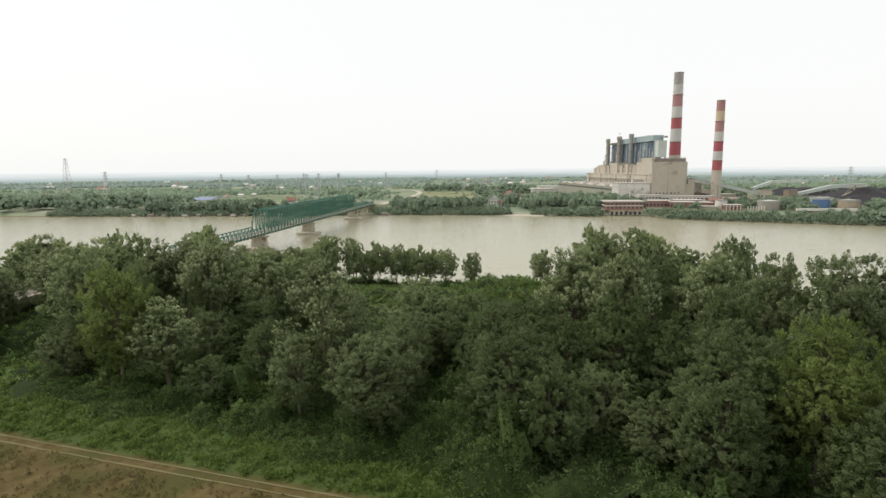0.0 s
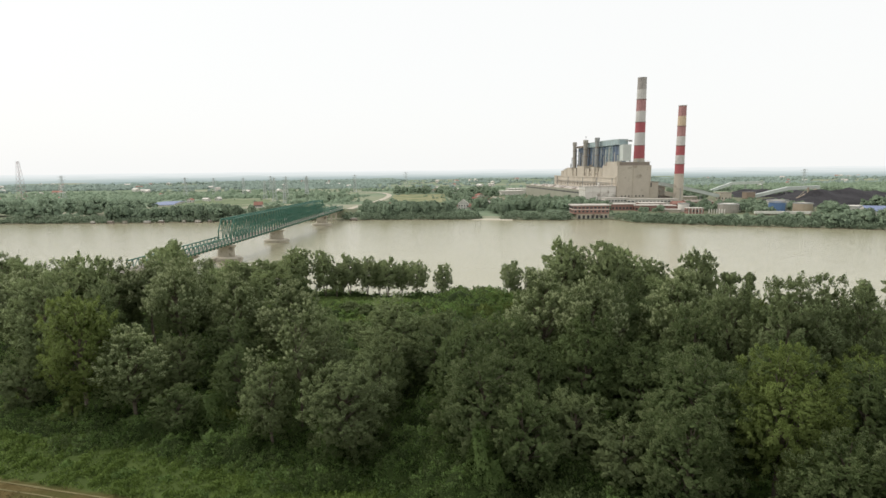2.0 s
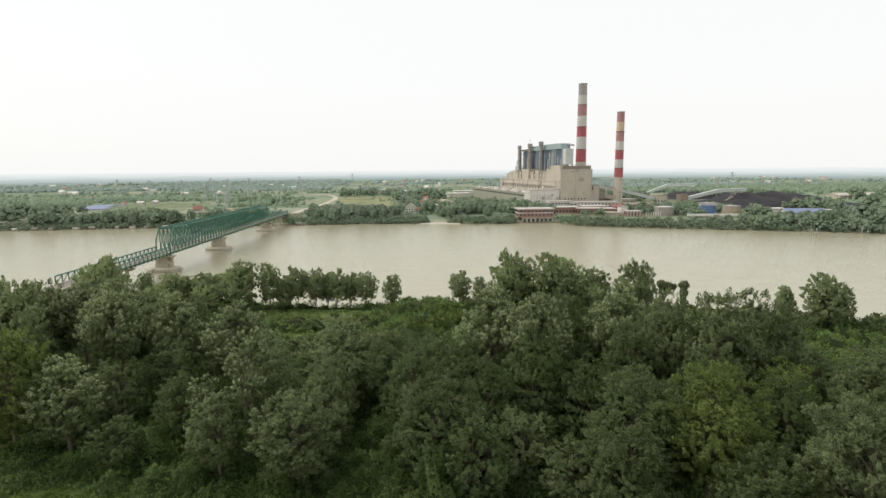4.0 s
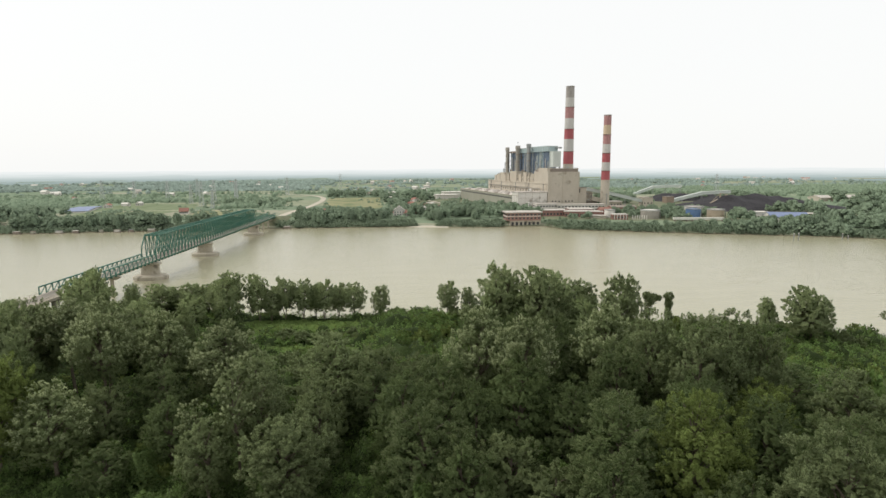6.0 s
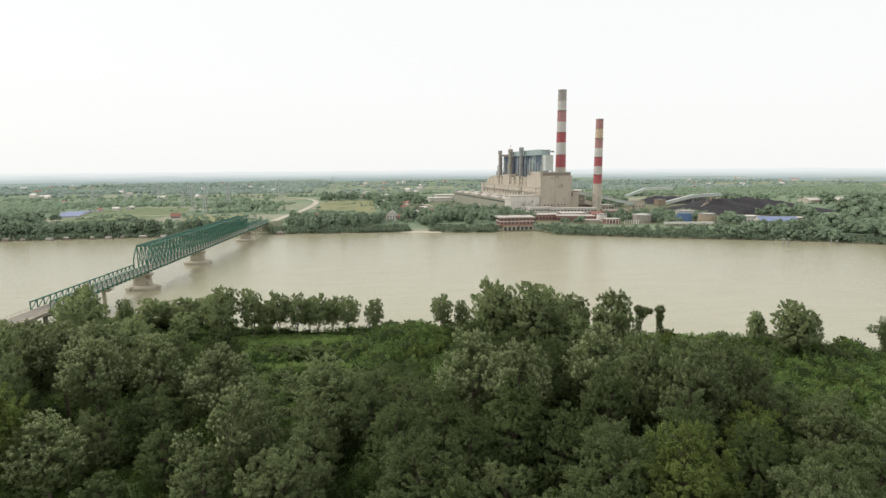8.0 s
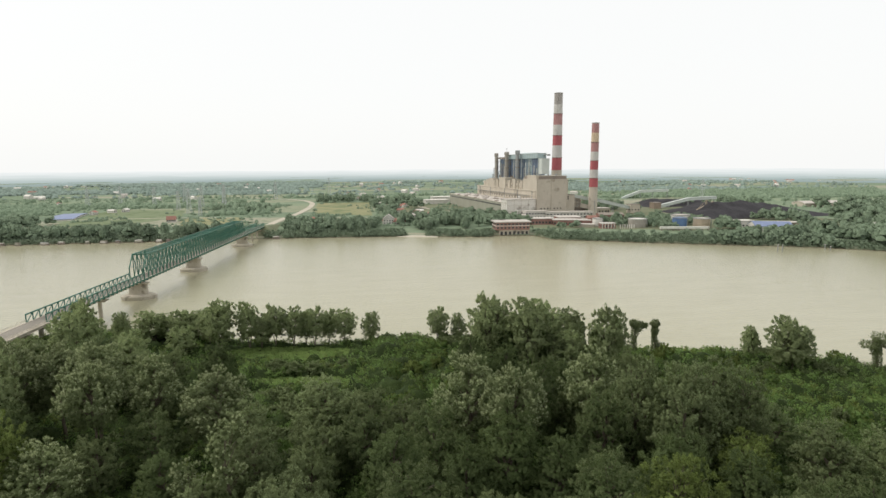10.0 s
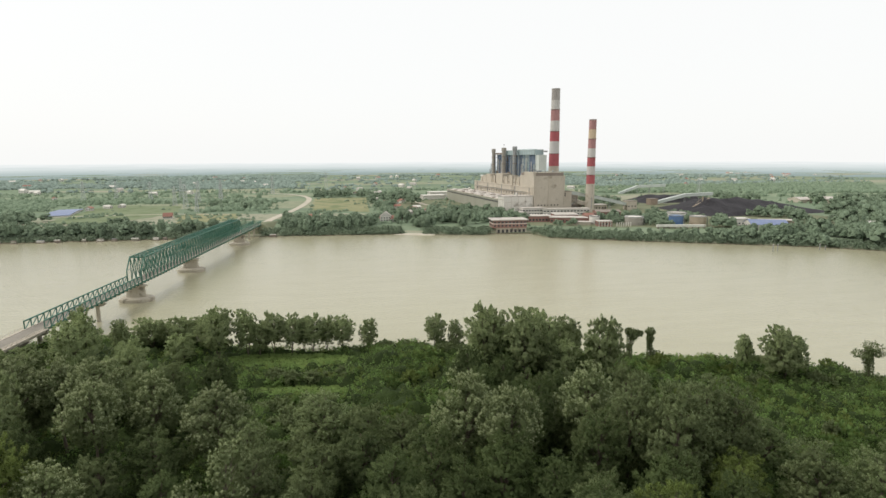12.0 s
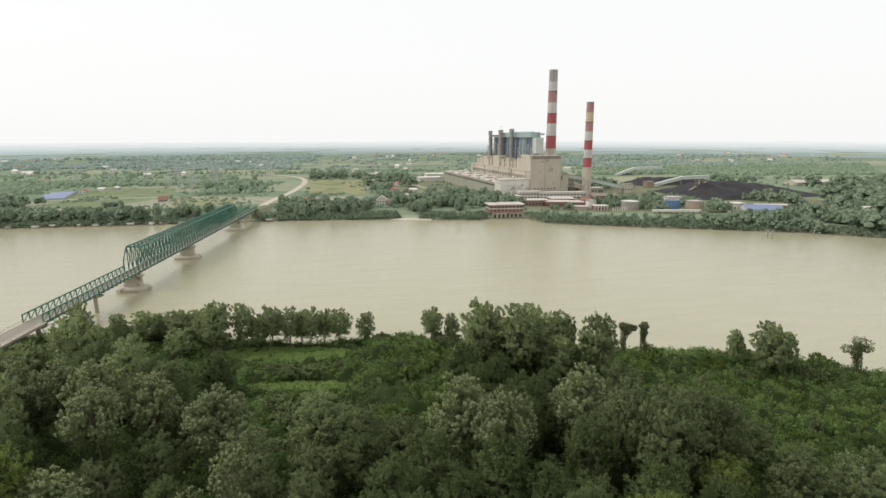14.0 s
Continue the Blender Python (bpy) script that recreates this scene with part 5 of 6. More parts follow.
for i in range(17):
    v = 45 + i * 9.7
    part("column", Build().bar((63, v, 44), (63, v, 82), 0.9), STEEL_BLUE if i % 3 else STEEL_PALE, boiler)
    if i < 16:
        for z in (52, 60, 68, 76):
            part("beam", Build().bar((63, v, z), (63, v + 9.7, z), 0.6), STEEL_BLUE, boiler)
        part("brace", Build().bar((63, v, 52 + 8 * (i % 3)), (63, v + 9.7, 60 + 8 * (i % 3)), 0.5), STEEL_GREY, boiler)
        if i < 9:
            part("brace", Build().bar((63, v + 9.7, 44), (63, v, 52), 0.5), STEEL_BLUE, boiler)
for i in range(12):
    v = 52 + i * 12.3
    part("duct", Build().tube((64.0, v, 44), (64.0, v, 66 + (i * 7) % 13), 0.9 + 0.4 * (i % 2), 0.9 + 0.4 * (i % 2), 10), STEEL_PALE if i % 3 == 0 else STEEL_BLUE, boiler)
for v, top in ((56, 70), (74, 75), (90, 66), (122, 80), (130, 72), (168, 69), (182, 74)):
    part("vent_pipe", Build().tube((61.6, v, 44), (61.6, v, top), 0.55, 0.5, 8), PLASTER, boiler, "white vertical vent pipe")
for i, v in enumerate((60, 84, 112, 136, 160, 186)):
    part("hopper", Build().hexa([(62.5, v, 46), (65.5, v, 46), (65.5, v + 5, 46), (62.5, v + 5, 46)], [(61.5, v - 1, 54), (66, v - 1, 54), (66, v + 7, 54), (61.5, v + 7, 54)]), STEEL_BROWN if i % 2 else STEEL_GREY, boiler)
for v, w, z in ((202, 10, 78), (214, 8, 66), (222, 6, 56)):
    lattice = Build()
    for k in range(6):
        lattice.bar((64, v, 44 + k * (z - 44) / 6), (64, v + w, 44 + (k + 1) * (z - 44) / 6), 0.45).bar((64, v, 44 + k * (z - 44) / 6), (64, v + w, 44 + k * (z - 44) / 6), 0.45)
    lattice.bar((64, v, 40), (64, v, z), 0.7).bar((64, v + w, 40), (64, v + w, z), 0.7)
    part("stair_frame", lattice, STEEL_GREY, boiler)


def short_stack(u, v, top, r, material):
    ob = thing("flue_stack", "short round grey steel flue stack on the boiler house", "flue stack", "flue stacks of the boiler house", at_plant(u, v))
    part("flue", Build().lathe([(r, 40), (r, top - 6), (r * 1.25, top - 5), (r * 1.25, top - 0.6), (r * 1.1, top)], 20), material, ob)
    part("ring", Build().lathe([(r * 1.1, top - 14), (r * 1.18, top - 13.8), (r * 1.18, top - 13.2), (r * 1.1, top - 13)], 20), STEEL_BROWN, ob)
    part("ring", Build().lathe([(r * 1.1, top - 25), (r * 1.18, top - 24.8), (r * 1.18, top - 24.2), (r * 1.1, top - 24)], 20), STEEL_BROWN, ob)


short_stack(56.5, 103, 91.5, 2.8, STEEL_GREY)
short_stack(57, 147, 90.5, 3.0, STACK_TAN)
short_stack(57, 192, 89.5, 2.6, STACK_TAN)
part("mast", Build().tube((57, 147, 90), (57, 147, 95), 0.15, 0.1, 6).box(56.4, 57.6, 146.4, 147.6, 94.4, 95.6), STEEL_GREY, boiler)


def chimney(x, y, r_low, r_top, top, bands, label):
    """A tall round chimney: each painted band is a part."""
    ob = thing("chimney", label, "chimney", "tall striped chimneys", pose(x, y, 0))

    def radius(z):
        return r_low + (r_top - r_low) * (z - BASE) / (top - BASE)
    z = bands[0][0]
    part("shaft", Build().lathe([(radius(BASE) * 1.05, BASE - 1), (radius(BASE + 8), BASE + 8), (radius(z), z)], 40), CONCRETE, ob, "bare grey concrete foot")
    for low, high, material, colour in bands:
        part("band", Build().lathe([(radius(low), low), (radius((low + high) / 2), (low + high) / 2), (radius(high), high)], 40), material, ob, colour)
    part("rim", Build().lathe([(r_top * 1.0, top), (r_top * 1.05, top + 0.3), (r_top * 1.05, top + 1.2), (r_top * 0.85, top + 1.3)], 40), SOOTY, ob)
    part("ladder", Build().box(-0.4, 0.4, -r_low, -r_low + 0.2, BASE, BASE + 20), STEEL_GREY, ob)
    for low, *_ in bands[1::2]:
        part("gallery", Build().lathe([(radius(low), low - 0.2), (radius(low) + 0.7, low), (radius(low) + 0.7, low + 0.3), (radius(low), low + 0.5)], 40), STEEL_BROWN, ob)


chimney(315.5, 797.8, 8.6, 6.2, 176.6, [(62.4, 81.2, RED, "red painted band"), (81.2, 99.7, WHITE, "white painted band"), (99.7, 114.7, RED, "red painted band"), (114.7, 130.5, WHITE, "white painted band"),
    (130.5, 146.9, RED_FADED, "faded red painted band"), (146.9, 160.8, WHITE, "white painted band"), (160.8, 176.6, SOOTY, "sooty grey-white band")], "very tall concrete chimney with red and white bands")
chimney(314.3, 665, 5.9, 4.6, 122.4, [(41.3, 52.9, RED, "red painted band"), (52.9, 63.8, WHITE, "white painted band"), (63.8, 75.3, RED, "red painted band"), (75.3, 86.8, WHITE, "white painted band"),
    (86.8, 98.8, RED_FADED, "faded red painted band"), (98.8, 110.8, CREAM, "cream painted band"), (110.8, 122.4, RED_FADED, "faded red painted band")], "tall concrete chimney with red and cream bands")


def gallery(points, w, h, label, material, legs=()):
    """An enclosed conveyor gallery along a line of points, on lattice legs."""
    ob = thing("conveyor_gallery", label, "conveyor", "coal conveyors")
    for p, q in zip(points[:-1], points[1:]):
        run = part("gallery_run", Build().bar(p, q, w, h), material, ob)
        up = Vector((0, 0, h / 2 + 0.15))
        part("roof", Build().bar(Vector(p) + up, Vector(q) + up, w + 0.7, 0.3), STEEL_PALE, run, "pale sheet roof")
    for x, y, z in legs:
        for s in (-1.2, 1.2):
            part("leg", Build().bar((x + s * 1.4, y, BASE - 0.5), (x + s * 0.5, y, z - h / 2), 0.5), STEEL_GREY, ob)
        part("leg_brace", Build().bar((x - 1.6, y, BASE + 2), (x + 1.2, y, z * 0.6), 0.3), STEEL_GREY, ob)
    return ob


gallery([(291, 676, 29.5), (330, 680, 22.5), (384, 688, 10.5)], 4.5, 4.0, "pale enclosed conveyor sloping down from the tall block", STEEL_PALE, [(325, 679.5, 23), (352, 683, 17), (378, 687, 11)])
gallery([(459.8, 753, 6), (512, 753, 17.5), (558, 753, 19)], 6, 4.2, "pale conveyor gallery rising beside the coal heap", STEEL_PALE, [(480, 753, 9), (512, 753, 16.5), (536, 753, 18), (556, 753, 18.5)])
gallery([(534, 1000, 4), (573, 1000, 17.5), (634, 1000, 19)], 6, 4.4, "distant pale conveyor gallery behind the coal yard", STEEL_PALE, [(573, 1000, 17), (600, 1000, 18), (632, 1000, 18)])


def building(name, x0, x1, y0, y1, z1, walls, roof, label, category="building", turn=0.0, rows=(), eave=0.5, roof_h=0.4, gable=0.0, group="", base=None, posts=0):
    """A small building: walls, overhanging roof (flat, or gabled along x), rows of windows (height, count)."""
    cx, cy = (x0 + x1) / 2, (y0 + y1) / 2
    hx, hy = (x1 - x0) / 2, (y1 - y0) / 2
    low = BASE - 0.6 if base is None else base
    ob = thing(name, label, category, group, pose(cx, cy, 0, 0, 0, turn))
    part("wall", Build().box(-hx, hx, -hy, hy, low, z1), walls, ob)
    if gable:
        b = Build()
        for s in (-1, 1):
            b.hexa([(-hx - eave, s * (hy + eave), z1 - 0.1), (hx + eave, s * (hy + eave), z1 - 0.1), (hx + eave, 0, z1 + gable), (-hx - eave, 0, z1 + gable)],
                   [(-hx - eave, s * (hy + eave), z1 + 0.25), (hx + eave, s * (hy + eave), z1 + 0.25), (hx + eave, 0, z1 + gable + 0.35), (-hx - eave, 0, z1 + gable + 0.35)])
        part("roof", b, roof, ob)
        for s in (-1, 1):
            ends = Build()
            ends.hexa([(s * hx - 0.15, -hy, z1), (s * hx - 0.15, hy, z1), (s * hx - 0.15, 0, z1 + gable)], [(s * hx + 0.05, -hy, z1), (s * hx + 0.05, hy, z1), (s * hx + 0.05, 0, z1 + gable)])
            part("gable", ends, walls, ob)
    else:
        part("roof", Build().box(-hx - eave, hx + eave, -hy - eave, hy + eave, z1, z1 + roof_h), roof, ob)
    for z, count, w, h in rows:
        gap = 2 * hx / count
        windows(ob, (-hx + gap / 2 - w / 2, -hy, z), (1, 0, 0), count, gap, w, h, (0, -1, 0))
        side = max(1, round(2 * hy / gap))
        windows(ob, (-hx, -hy + gap / 2 - w / 2, z), (0, 1, 0), side, 2 * hy / side, w, h, (-1, 0, 0))
    for i in range(posts):
        part("post", Build().box(-hx + (i + 0.5) * 2 * hx / posts - 0.3, -hx + (i + 0.5) * 2 * hx / posts + 0.3, -hy - 0.5, -hy - 0.02, low, z1), CONCRETE_LIGHT, ob)
    return ob


# pump house standing in the river
pump = building("pump_house", 143.5, 178, 517.5, 536, 13.2, BRICK, ROOF_FELT, "red brick pump house with flat pale roof at the water's edge", turn=-3, rows=((10.6, 9, 2.6, 1.5), (7.0, 9, 2.0, 1.6)), eave=1.4, roof_h=0.9, base=5.6)
part("plinth", Build().box(-14, 17.2, -8.6, 9.2, -3, 5.6), CONCRETE_WET, pump, "stained concrete plinth in the water")
part("string_course", Build().box(-17.5, 17.5, -9.5, 9.5, 9.5, 10.1), CONCRETE_LIGHT, pump)
for i in range(7):
    part("pier_opening", Build().box(-12.5 + i * 4.3, -10.2 + i * 4.3, -8.8, -8.4, -1, 4.0), DARK, pump)
building("office_building", 214, 244, 640, 656, 13.0, PLASTER, ROOF_FELT, "low beige office building in front of the hall", rows=((5.2, 8, 2.4, 1.5), (9.4, 8, 2.4, 1.5)))
building("gallery_building", 240, 300, 634, 646, 12.0, PLASTER, ROOF_FELT, "long white two-storey building with window bands", turn=-4, rows=((5.0, 14, 2.8, 1.5), (8.6, 14, 2.8, 1.5)))
building("workshop", 178, 214, 628, 646, 9.0, BRICK, ROOF_FELT, "brown brick workshop with flat pale roof", rows=((5.4, 8, 2.4, 1.6),))
building("brick_workshop", 200, 226, 572, 590, 10.5, BRICK, ROOF_FELT, "red brick workshop with pale flat roof", turn=-6, rows=((5.4, 7, 2.2, 2.2),), eave=0.8)
building("brick_workshop", 222, 262, 556, 574, 9.8, BRICK, ROOF_FELT, "long red brick workshop with pale flat roof", turn=-18, rows=((5.4, 10, 2.2, 1.8),), eave=1.0)
building("brick_workshop", 236, 262, 580, 604, 10.5, BRICK, ROOF_FELT, "red brick workshop with stained pale roof", turn=-8, rows=((5.6, 6, 2.2, 1.8),), eave=0.9)
building("shed", 240, 258, 538, 548, 6.8, CONCRETE, ROOF_FELT, "low shed with pale roof", turn=-20, eave=0.8)
building("brick_shed", 258, 273, 520, 532, 9.2, BRICK, ROOF_FELT, "small red and white brick building with pilasters", turn=-14, rows=((5.6, 4, 1.6, 2.0),), posts=5)
building("brick_shed", 262, 272, 560, 574, 11.0, BRICK, TILE, "small red brick building with red roof", turn=-10, gable=2.5, rows=((6, 3, 1.6, 1.6),))
building("brick_hall", 300, 330, 610, 626, 9.5, BRICK, STEEL_BROWN, "reddish brick hall below the chimney", turn=-8, gable=2.0, rows=((6, 8, 2, 2),))
building("shed", 330, 352, 690, 706, 11.0, CONCRETE, ROOF_FELT, "plain concrete shed by the conveyor", rows=((6, 5, 2, 2),))
building("transfer_tower", 378, 392, 682, 694, 16.0, CONCRETE, STEEL_BROWN, "small concrete conveyor transfer tower", rows=((8, 3, 1.6, 2),))
building("transfer_tower", 452, 464, 748, 760, 13.0, RUST, STEEL_BROWN, "rusty brown conveyor transfer building")
mast = thing("flue_pipe", "slim white flue pipe standing behind the pump house", "flue pipe", m=pose(193, 606, 0))
part("pipe", Build().tube((0, 0, BASE - 0.5), (0, 0, 17), 0.9, 0.75, 12), PLASTER, mast)
part("cowl", Build().lathe([(0.75, 17), (1.1, 17.2), (1.1, 17.8), (0.2, 18.4)], 12), PLASTER, mast)
fence = thing("post_fence", "row of white posts beside a small brick building", "fence", m=pose(276, 517, 0, 0, 0, -8))
for i in range(7):
    part("post", Build().box(i * 2.4 - 0.35, i * 2.4 + 0.35, -0.35, 0.35, BASE - 0.5, 8.6), PLASTER, fence)


def tank(x, y, r, top, side, roof, label):
    ob = thing("storage_tank", label, "storage tank", "storage tanks", pose(x, y, 0))
    part("shell", Build().lathe([(r, BASE - 0.5), (r, (BASE + top) / 2), (r * 1.02, (BASE + top) / 2 + 0.1), (r, (BASE + top) / 2 + 0.3), (r, top)], 32), side, ob)
    part("roof", Build().lathe([(r * 1.03, top), (r * 1.03, top + 0.3), (r * 0.5, top + 0.9), (0.3, top + 1.3)], 32), roof, ob)
    rail = Build().lathe([(r * 1.02, top), (r * 1.02, top + 1.0), (r * 0.995, top + 1.0), (r * 0.995, top)], 32)
    part("rail", rail, STEEL_GREY, ob)
    part("stair", Build().bar((r + 0.3, -r * 0.5, BASE), (r * 0.6, -r - 0.3, top), 0.8, 0.4), STEEL_GREY, ob)


tank(302, 530, 9.5, 12.2, STACK_TAN, CONCRETE_LIGHT, "round beige tank with a pale roof")
tank(264, 545, 5.5, 12, PLASTER, ROOF_FELT, "small round white tank with a pale roof")
tank(340.5, 513, 7.2, 14.2, BLUE_TANK, BLUE_TANK, "round blue steel tank")
tank(364, 510, 8.2, 13.4, TAN_TANK, ROOF_FELT, "round tan steel tank with a pale roof")
tank(362, 545, 10, 14.0, CONCRETE_LIGHT, ROOF_FELT, "broad white-roofed tank behind a blue one")
pipe = thing("pipe_gallery", "long low white pipe gallery on short supports", "pipe gallery", m=pose(307, 494, 0, 0, 0, -11))
part("casing", Build().box(0, 49, -1.6, 1.6, 5.8, 8.0), CONCRETE_LIGHT, pipe)
for i in range(9):
    part("support", Build().box(1 + i * 5.8, 2 + i * 5.8, -1, 1, BASE - 0.5, 5.8), STEEL_BROWN, pipe)
building("blue_roofed_hall", 398, 432, 462, 486, 8.8, PLASTER, BLUE_SHEET, "white hall with a blue sheet roof", turn=-22, gable=4.0, rows=((5.4, 6, 2.4, 2.0),))
building("flat_shed", 402, 417, 500, 511, 10.6, PLASTER, CONCRETE_LIGHT, "white flat-roofed shed beside the blue-roofed hall", turn=-14, rows=((5.4, 4, 1.8, 1.6),), eave=0.9, roof_h=0.8)
building("long_shed", 428, 462, 486, 498, 9.8, RUST, ROOF_FELT, "long brown shed with a pale roof", turn=-16, eave=1.0)
for i in range(4):
    building("concrete_box", 404 + i * 9, 411 + i * 9, 437 + (i % 2) * 6, 446 + (i % 2) * 6, 7.6 + (i % 3), CONCRETE_LIGHT, ROOF_FELT, "small concrete shed by the yard", turn=-15, group="yard sheds", rows=((5, 2, 1.5, 1.4),))
building("white_barn", 494, 520, 436, 454, 9.0, PLASTER, CONCRETE_LIGHT, "white barn with a pale arched roof among trees", turn=-14, gable=3.5)
for x in (700, 742):
    building("warehouse", x, x + 34, 728, 760, 9, CONCRETE, ROOF_FELT, "distant warehouse with a pale roof", turn=-10, gable=3, group="warehouses")

# coal heap with a stacker
def coal(x0, x1, y0, y1, skew, top, label):
    """A long ridge of coal with an uneven crest and flanks."""
    heap, rows_ = Build(), []
    for t in np.linspace(0, 1, 13):
        row = []
        for q in np.linspace(0, 1, 41):
            x, y = x0 + q * (x1 - x0), y0 + t * (y1 - y0) + q * skew
            prof = math.sin(math.pi * t) ** 0.8 * min(1, q * 5, (1 - q) * 2.2)
            row.append((x, y, BASE - 0.6 + top * max(0, prof) * (0.85 + 0.3 * noise.noise((x / 25, y / 25, 0)) + 0.12 * noise.noise((x / 7, y / 7, 3)))))
        rows_.append(row)
    for j in range(12):
        for i in range(40):
            heap.face(rows_[j][i], rows_[j][i + 1], rows_[j + 1][i + 1], rows_[j + 1][i])
    single("coal_mound", heap.mesh("coal_mound", COAL), COAL, label, "coal pile")


coal(428, 640, 575, 716, 18, 18.0, "long black coal pile with brown streaks")
coal(452, 640, 770, 850, 10, 13.0, "dark coal pile behind the conveyor gallery")
stacker = thing("stacker", "tan steel coal stacker standing at the heap", "machine", m=pose(458, 645, 1.6, 0, 0, 12) @ Matrix.Scale(0.8, 4))
part("boom", Build().bar((-14, 0, 9), (26, 0, 24), 2.0, 1.6), TAN_TANK, stacker)
part("tower", Build().bar((8, -2, BASE), (10, 0, 27), 1.2).bar((14, 2, BASE), (12, 0, 27), 1.2), TAN_TANK, stacker)
part("tie", Build().bar((11, 0, 27), (26, 0, 24.5), 0.4).bar((11, 0, 27), (-8, 0, 12), 0.4), TAN_TANK, stacker)
part("chassis", Build().box(4, 18, -4, 4, BASE - 1.5, BASE + 3), TAN_TANK, stacker)


# steel structure with ducts between the tall block and the chimney
ducts = thing("duct_structure", "rusty steel framework with flue ducts beside the chimney", "steel structure", m=at_plant(0, 0))
for u in (98, 106, 114):
    for v in (6, 24):
        part("column", Build().bar((u, v, BASE - 0.5), (u, v, 27 - (u - 98) * 0.5), 0.7), STEEL_BROWN, ducts)
for k, z in enumerate((9, 14, 19, 24)):
    for v in (6, 24):
        part("beam", Build().bar((98, v, z), (114, v, z - 1), 0.5), STEEL_BROWN, ducts)
    part("stair", Build().bar((98 + (k % 2) * 8, 5, z - 5), (106 - (k % 2) * 8, 5, z), 1.0, 0.3), STEEL_GREY, ducts)
part("flue_duct", Build().bar((97, 15, 20), (119, 0, 14), 5, 5), CONCRETE, ducts, "boxy beige flue duct")
part("flue_duct", Build().bar((97, 30, 17), (128, 110, 20), 6, 6), STEEL_GREY, ducts)
part("filter_house", Build().box(99, 116, 26, 58, BASE - 0.5, 17), STEEL_BROWN, ducts, "brown filter house")
for i in range(4):
    part("hopper", Build().hexa([(100 + i * 4, 8, 8), (102 + i * 4, 8, 8), (102 + i * 4, 12, 8), (100 + i * 4, 12, 8)], [(99.2 + i * 4, 7, 13), (102.8 + i * 4, 7, 13), (102.8 + i * 4, 13, 13), (99.2 + i * 4, 13, 13)]), STEEL_BROWN, ducts)


# ---------------------------------------------------------------- the far bank and the plain
def patch(name, corners, material, label, z=4.12):
    """A field with uneven edges."""
    ring = []
    for (x0, y0), (x1, y1) in zip(corners, corners[1:] + corners[:1]):
        for k in range(14):
            x, y = x0 + (x1 - x0) * k / 14, y0 + (y1 - y0) * k / 14
            ring.append((x + 7 * noise.noise((x / 18, y / 18, 1)), y + 12 * noise.noise((x / 22, y / 22, 5)), z))
    single(name, Build().face(*ring), material, label, "field", kind="structure")


GREEN_FIELD = surface("green_field", (0.15, 0.19, 0.1), (0.20, 0.235, 0.13), grain=2.5, patch=40, rough=0.95, spots=((0.12, 0.16, 0.07), 0.05, 0.5))
TAN_FIELD = surface("stubble_field", (0.20, 0.215, 0.105), (0.30, 0.28, 0.155), grain=2.5, patch=40, rough=0.95, spots=((0.155, 0.185, 0.085), 0.035, 0.5))
DUST = surface("pale_dust_road", (0.42, 0.38, 0.30), (0.55, 0.50, 0.41), grain=1.0, patch=10, rough=0.95)
YARD = surface("pale_yard", (0.13, 0.155, 0.08), (0.21, 0.21, 0.135), grain=1.5, patch=15, rough=0.95)
patch("field", [(-338, 668), (-268, 648), (-222, 760), (-250, 880), (-372, 915), (-352, 800)], GREEN_FIELD, "mown green field by the river")
patch("field", [(-48, 745), (28, 735), (36, 1000), (-58, 1000)], TAN_FIELD, "yellowish stubble field")
patch("field", [(-190, 640), (-132, 660), (-140, 745), (-215, 745)], TAN_FIELD, "dry yellow field behind the bank trees")
patch("yard", [(190, 545), (330, 490), (560, 480), (600, 900), (300, 760), (190, 660)], YARD, "pale dusty works yard", 4.06)
patch("yard", [(60, 780), (190, 760), (170, 1000), (60, 1000)], YARD, "pale dusty village yards", 4.06)


def ribbon(name, line, w, material, label, lift=0.1):
    b = Build()
    for k, ((x0, y0), (x1, y1)) in enumerate(zip(line[:-1], line[1:])):
        d = Vector((x1 - x0, y1 - y0)).normalized()
        s = Vector((-d.y, d.x)) * w / 2
        b.face((x0 - s.x, y0 - s.y, ground_z(x0, y0) + lift), (x0 + s.x, y0 + s.y, ground_z(x0, y0) + lift), (x1 + s.x, y1 + s.y, ground_z(x1, y1) + lift), (x1 - s.x, y1 - s.y, ground_z(x1, y1) + lift))
    single(name, b, material, label, "road", kind="structure")


def curve_line(pts, n=8):
    """A smooth line through a few points."""
    out = []
    for i in range(len(pts) - 1):
        p0, p1, p2, p3 = (Vector(pts[max(0, min(len(pts) - 1, i + k))]) for k in (-1, 0, 1, 2))
        for j in range(n):
            t = j / n
            out.append(tuple(0.5 * ((2 * p1) + (p2 - p0) * t + (2 * p0 - 5 * p1 + 4 * p2 - p3) * t * t + (3 * p1 - p0 - 3 * p2 + p3) * t ** 3)))
    return out + [tuple(pts[-1])]


ribbon("road", curve_line([(-89.5, 560), (-92, 600), (-91, 640), (-85, 700), (-76, 758), (-69, 831), (-65, 920), (-68, 1000), (-82, 1062), (-104, 1108), (-140, 1150), (-200, 1200)]), 9, DUST, "pale dusty road curving away from the bridge", 0.35)
single("road_embankment", Build().hexa([(-104, 548, 2), (-72, 548, 2), (-70, 640, 3.5), (-98, 640, 3.5)], [(-94.5, 562, 10.2), (-84.5, 562, 10.2), (-80, 640, 4.3), (-90, 640, 4.3)]), YARD, "earth embankment at the bridge end", "embankment", kind="structure")
ribbon("road", curve_line([(130, 800), (118, 830), (112, 880), (95, 905), (60, 915)]), 8, DUST, "pale village road", 0.2)
ribbon("road", [(-420, 700), (-335, 748), (-225, 752), (-150, 735)], 5, DUST, "pale field track", 0.2)


